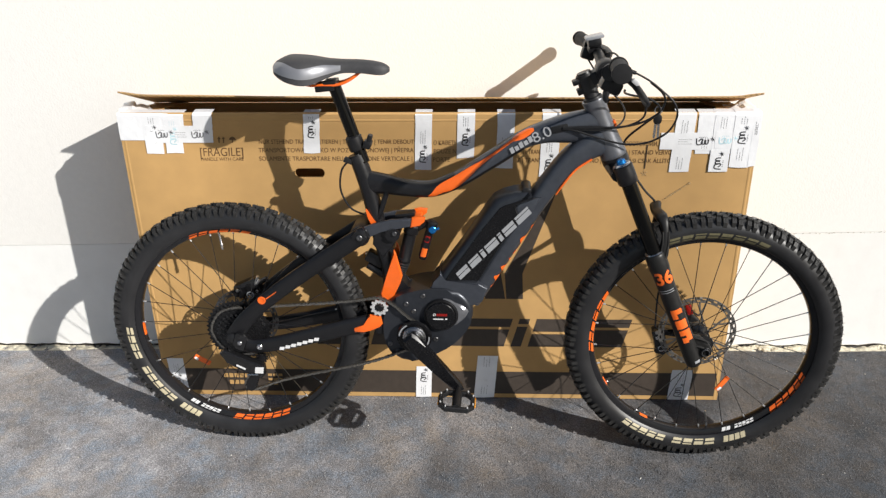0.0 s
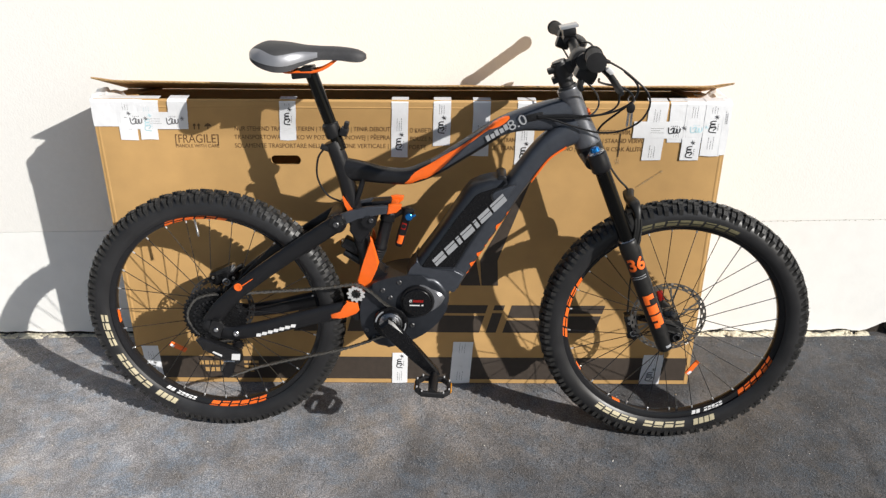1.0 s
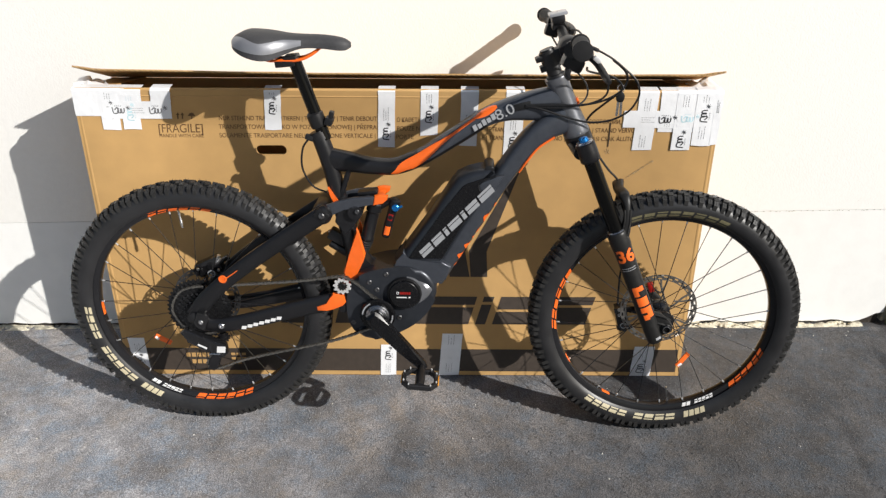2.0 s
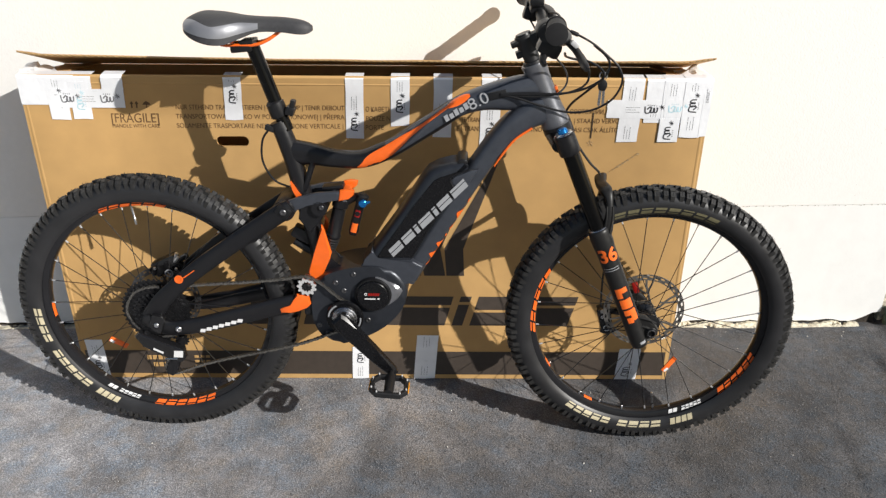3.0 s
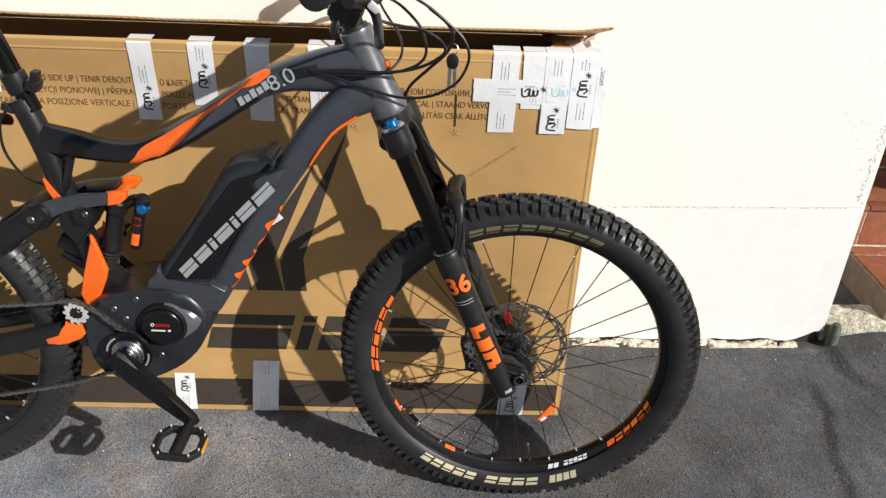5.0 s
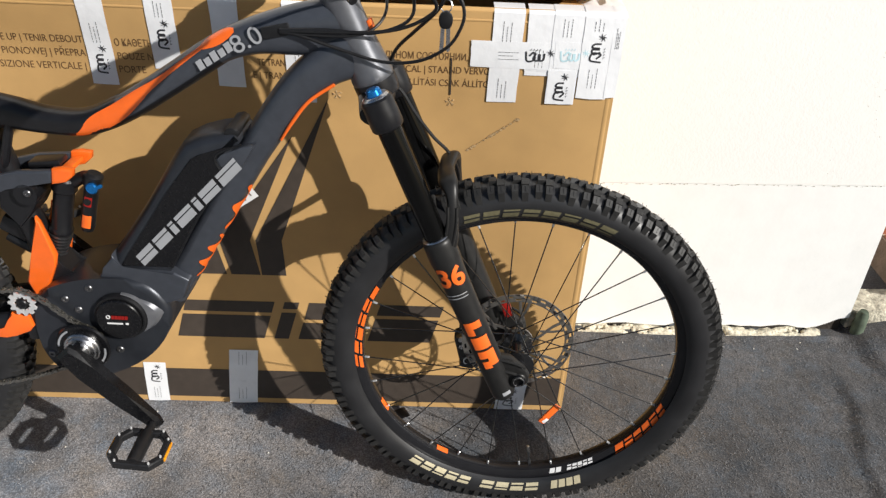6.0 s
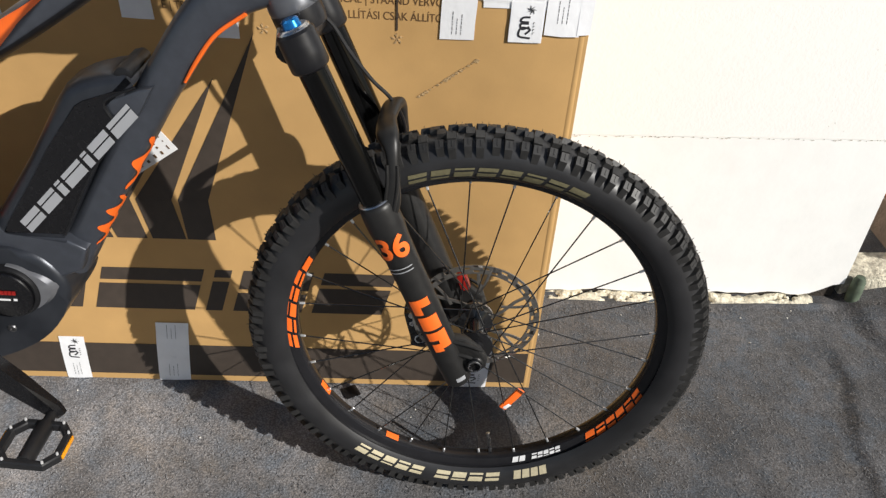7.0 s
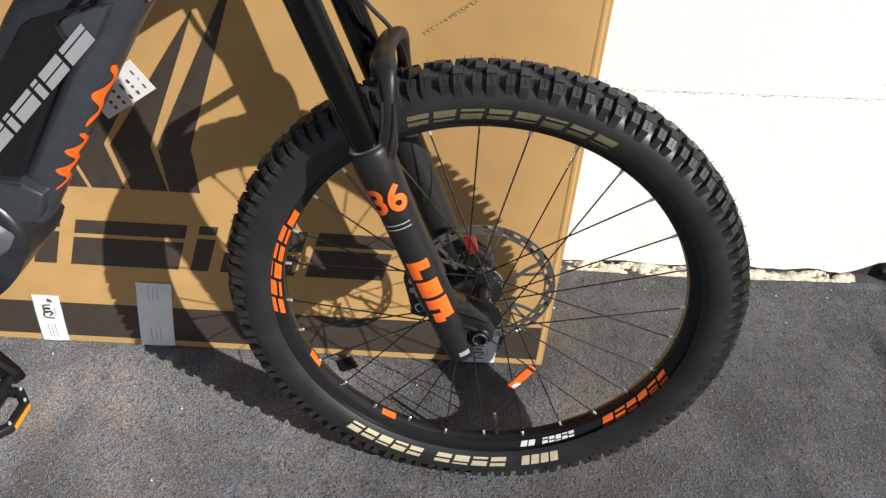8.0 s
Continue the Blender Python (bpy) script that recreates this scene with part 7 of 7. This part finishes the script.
    part("axle_ring", lathe(bmesh.new(), [(0.0098, -0.0845), (0.0095, -0.0868), (0.0084, -0.0868), (0.0082, -0.0845), (0.0098, -0.0845)], (FRONT[0], 0, FRONT[1]), "y", 20), STEEL, end, "bright notched ring")


def build_cockpit(bike):
    S = dict(basis=Matrix.Translation(HEAD) @ Matrix.Rotation(radians(-0.7), 4, AXIS) @ Matrix.Translation(-HEAD))
    bm = bmesh.new()
    tube(bm, [(*on_axis(0.962), 0.0245), (*on_axis(0.969), 0.0215), (*on_axis(0.970), 0.0175), (*on_axis(1.018), 0.0175)], 24, 1)
    part("headset_spacer", bm, MATT, bike, "black headset spacers", **S)
    bm = bmesh.new()
    c, d = on_axis(1.003), Vector((0.928, 0, 1.030))
    tube(bm, [(*on_axis(0.984), 0.0215), (*on_axis(1.022), 0.0205)], 24, 1)
    block(bm, (0.048, 0.036, 0.032), Matrix.Translation((c + d) / 2) @ pose(0, 0, 0, 0, -24), 0.007)
    lathe(bm, [(0.024, -0.026), (0.026, -0.022), (0.026, 0.022), (0.024, 0.026)], (d.x, 0, d.z), "y", 24)
    block(bm, (0.018, 0.030, 0.014), Matrix.Translation(on_axis(0.990, -0.020)) @ pose(0, 0, 0, 0, -23), 0.003)
    block(bm, (0.020, 0.030, 0.012), Matrix.Translation(on_axis(1.012, -0.022)) @ pose(0, 0, 0, 0, -23), 0.003)
    stem = part("stem", bm, MATT, bike, "black handlebar stem", **S)
    part("stem_cap", tube(bmesh.new(), [(*on_axis(1.020), 0.018), (*on_axis(1.026), 0.0165)], 20, 1), PLASTIC, stem)
    bm = bmesh.new()
    bar = [(0.898, -0.382, 1.072, 0.0111), (0.910, -0.28, 1.070, 0.0111), (0.922, -0.16, 1.058, 0.0115), (0.928, -0.085, 1.036, 0.0145), (0.928, -0.03, 1.030, 0.0158)]
    bar += [(0.928, 0.0, 1.030, 0.0158)] + [(x, -y, z, r) for x, y, z, r in bar[::-1]]
    bar = [(x + 0.010 * max(0, -y / 0.38), y, z - 0.014 * y / 0.38 - 0.002, r) for x, y, z, r in bar]
    tube(bm, bar, 18, 4)
    part("handlebar", bm, MATT, bike, "black riser handlebar", **S)
    for s in (-1, 1):
        bm = bmesh.new()
        rows = []
        for k in range(15):
            t = k / 14
            rows.append((0.8985 + 0.0135 * t, s * (0.380 - 0.118 * t), 1.072 - 0.002 * t, 0.0160 + (0.0012 if k % 2 else 0)))
        rows = [(0.8975, s * 0.3885, 1.072, 0.013), (0.8976, s * 0.3875, 1.072, 0.0190), (0.8983, s * 0.380, 1.072, 0.0190)] + rows + [(0.9122, s * 0.260, 1.070, 0.0195), (0.9130, s * 0.252, 1.070, 0.0195)]
        rows = [(x + 0.010 * max(0, -y / 0.38), y, z - 0.014 * y / 0.38 - 0.002, rr) for x, y, z, rr in rows]
        tube(bm, rows, 20, 1)
        part("grip", bm, GRIP, bike, "ribbed black rubber grip", **S)
        # lever: clamp, reservoir and blade
        bm = bmesh.new()
        tube(bm, [(0.908, s * 0.222, 1.060, 0.0175), (0.911, s * 0.205, 1.059, 0.0175)], 16, 1)
        tube(bm, [(0.925, s * 0.245, 1.052, 0.010), (0.942, s * 0.20, 1.048, 0.0135), (0.948, s * 0.150, 1.046, 0.0120), (0.945, s * 0.128, 1.046, 0.007)], 14, 4)
        lever = part("brake_lever", bm, MATT, bike, "black hydraulic brake lever", **S)
        bm = bmesh.new()
        tube(bm, [(0.940, s * 0.205, 1.050, 0.006, 0.007), (0.958, s * 0.232, 1.036, 0.005, 0.007), (0.966, s * 0.268, 1.025, 0.0045, 0.0075), (0.970, s * 0.300, 1.017, 0.0045, 0.0075), (0.974, s * 0.312, 1.012, 0.004, 0.005)], 12, 5)
        part("lever_blade", bm, MATT, lever, "black lever blade")
        part("lever_pin", block(bmesh.new(), (0.018, 0.012, 0.010), pose(0.958, s * 0.238, 1.044, 0, 40), 0.003), ALLOY, lever)
    # shifter below the near grip, remote and display on the far side
    bm = bmesh.new()
    block(bm, (0.045, 0.050, 0.030), pose(0.915, -0.190, 1.030, 0, 25), 0.009)
    tube(bm, [(0.908, -0.20, 1.022, 0.008), (0.902, -0.215, 1.010, 0.007), (0.906, -0.225, 1.002, 0.005)], 10, 3)
    part("shifter", bm, PLASTIC, bike, "black gear shifter", **S)
    bm = bmesh.new()
    block(bm, (0.036, 0.034, 0.030), pose(0.905, 0.205, 1.040, 0, 15), 0.008)
    part("remote", bm, PLASTIC, bike, "black handlebar remote", **S)
    bm = bmesh.new()
    block(bm, (0.034, 0.050, 0.022), pose(0.914, 0.165, 1.074, 0, -8), 0.007)
    tube(bm, [(0.917, 0.15, 1.055, 0.0165), (0.915, 0.18, 1.058, 0.0165)], 16, 1)
    dis = part("display", bm, PLASTIC, bike, "small display unit on the handlebar", **S)
    part("display_face", block(bmesh.new(), (0.046, 0.054, 0.008), pose(0.913, 0.165, 1.086, 0, -12), 0.0038), SCREEN, dis, "pale grey display face")
    # cables
    def cable(pts, r=0.0024, steer=False):
        part("cable", tube(bmesh.new(), [(*p, r) for p in pts], 8, 7), PLASTIC, bike)
    cable([(0.945, 0.128, 1.052), (0.952, 0.03, 1.062), (0.9648, -0.05, 1.042), (0.9928, -0.06, 1.0296), (1.021, -0.06, 1.014), (1.050, -0.06, 0.9917), (1.0749, -0.06, 0.9689), (1.0855, -0.06, 0.9440), (1.080, -0.060, 0.919), (1.063, -0.055, 0.894), (1.025, -0.045, 0.8715), (0.975, -0.038, 0.866), (0.9185, -0.034, 0.8785), (0.862, -0.032, 0.895), (0.832, -0.030, 0.899)])
    cable([(0.940, -0.14, 1.040), (0.952, -0.08, 1.031), (0.9745, -0.045, 1.014), (0.9986, -0.04, 0.9914), (1.0115, -0.04, 0.9729), (1.0179, -0.04, 0.9491), (1.0144, -0.038, 0.9296), (0.9952, -0.036, 0.9145), (0.956, -0.034, 0.9035), (0.900, -0.032, 0.905), (0.832, -0.030, 0.902)])
    cable([(0.950, -0.145, 1.010), (0.9605, -0.09, 0.9940), (0.984, -0.062, 0.9836), (1.0126, -0.06, 0.9787), (1.0367, -0.058, 0.9661), (1.0477, -0.052, 0.9512), (1.0435, -0.045, 0.9380), (1.0151, -0.037, 0.9185), (0.9758, -0.036, 0.9075), (0.920, -0.035, 0.9035), (0.834, -0.030, 0.900)], 0.0026)
    cable([(1.021, -0.055, 1.012), (1.050, -0.048, 0.988), (1.0595, -0.042, 0.966), (1.050, -0.034, 0.940), (1.020, -0.010, 0.905), (0.992, 0.012, 0.872), (0.980, 0.024, 0.842), (0.9820, 0.029, 0.820), (1.0007, 0.030, 0.7990), (1.0203, 0.030, 0.7675), (1.0487, 0.032, 0.7300), (1.0738, 0.036, 0.7035), (1.0905, 0.048, 0.668), (1.098, 0.070, 0.610), (1.112, 0.086, 0.540), (1.122, 0.086, 0.480), (1.114, 0.074, 0.420), (1.112, 0.058, 0.345)], 0.0027)
    cable([(0.905, 0.19, 1.03), (0.935, 0.10, 0.985), (0.975, 0.02, 0.945), (0.970, -0.02, 0.915), (0.930, -0.034, 0.899), (0.834, -0.030, 0.897)], 0.0022)
    for p, q in (((0.9700, -0.052, 1.0385), (0.9860, -0.058, 1.0325)),):
        part("cable_joint", tube(bmesh.new(), [(*p, 0.0045), (*q, 0.0045)], 10, 1), PLASTIC, bike)


def build_keys():
    """A key on a split ring, hung on the cable in front of the head tube."""
    m = pose(0.4635, -0.135, 0.905)
    keys = new("key_ring")
    keys.matrix_basis = m
    tagged(keys, "black-headed bike keys on a steel ring hanging from a cable", "keys")
    bm = bmesh.new()
    tube(bm, [(0.0085 * math.cos(a * 0.524), 0.003 * math.sin(a * 0.524), 0.0195 + 0.0085 * math.sin(a * 0.524), 0.0010) for a in range(13)], 6, 2)
    part("ring", bm, STEEL, keys, "steel split ring")
    bm = bmesh.new()
    prism(bm, round_outline([(-0.010, 0.004), (0, 0.013), (0.010, 0.004), (0.007, -0.012), (-0.007, -0.012)], 4), -0.004, 0.003, 0.0015, 2)
    part("key_head", bm, PLASTIC, keys, "black plastic key head")
    for s in (-1, 1):
        bm = bmesh.new()
        prism(bm, [(s * 0.004 - 0.003, -0.012), (s * 0.004 + 0.003, -0.012), (s * 0.005 + 0.003, -0.046), (s * 0.005, -0.050), (s * 0.005 - 0.003, -0.046)], s * 0.0016 - 0.0008, s * 0.0016 + 0.0008)
        part("key_blade", bm, STEEL, keys, "steel key blade")


BIKE = pose(-0.6115, -0.172, -0.016, -2.5, 0, -1.77) @ Matrix.Scale(1.012, 4)


def build_bike():
    bike = new("mountain_bike")
    bike.matrix_basis = BIKE
    tagged(bike, "grey, black and orange electric full-suspension mountain bike standing by a box", "bicycle")
    wheel(bike, "rear_wheel", REAR, False, [([(180, 199, 4, False), (203.5, 228.5, 5, False), (232, 244, 4, True)], BEIGE)], [(79, 114, 6, False), (-98, -64, 6, False)], [(235, 240, 2, True), (241.5, 253, 5, False)], True)
    wheel(bike, "front_wheel", FRONT, True, [([(-126.5, -102, 5, False), (-98.5, -76.5, 4, False), (-72.5, -61, 4, True)], BEIGE), ([(65.5, 112.5, 8, False)], OLIVE)], [(-44, -16, 6, False), (152, 190, 6, False)], [(-72, -67, 2, True), (-65, -54, 5, False)])
    build_frame(bike)
    build_drive(bike)
    build_fork(bike)
    build_saddle(bike)
    build_cockpit(bike)
    return bike


build_ground()
build_wall()
build_bike()
build_keys()
carton = build_box()
tape_box(carton)
sink_front(carton)
build_scrap()
build_litter()
build_stairs()
carpet_fibres()
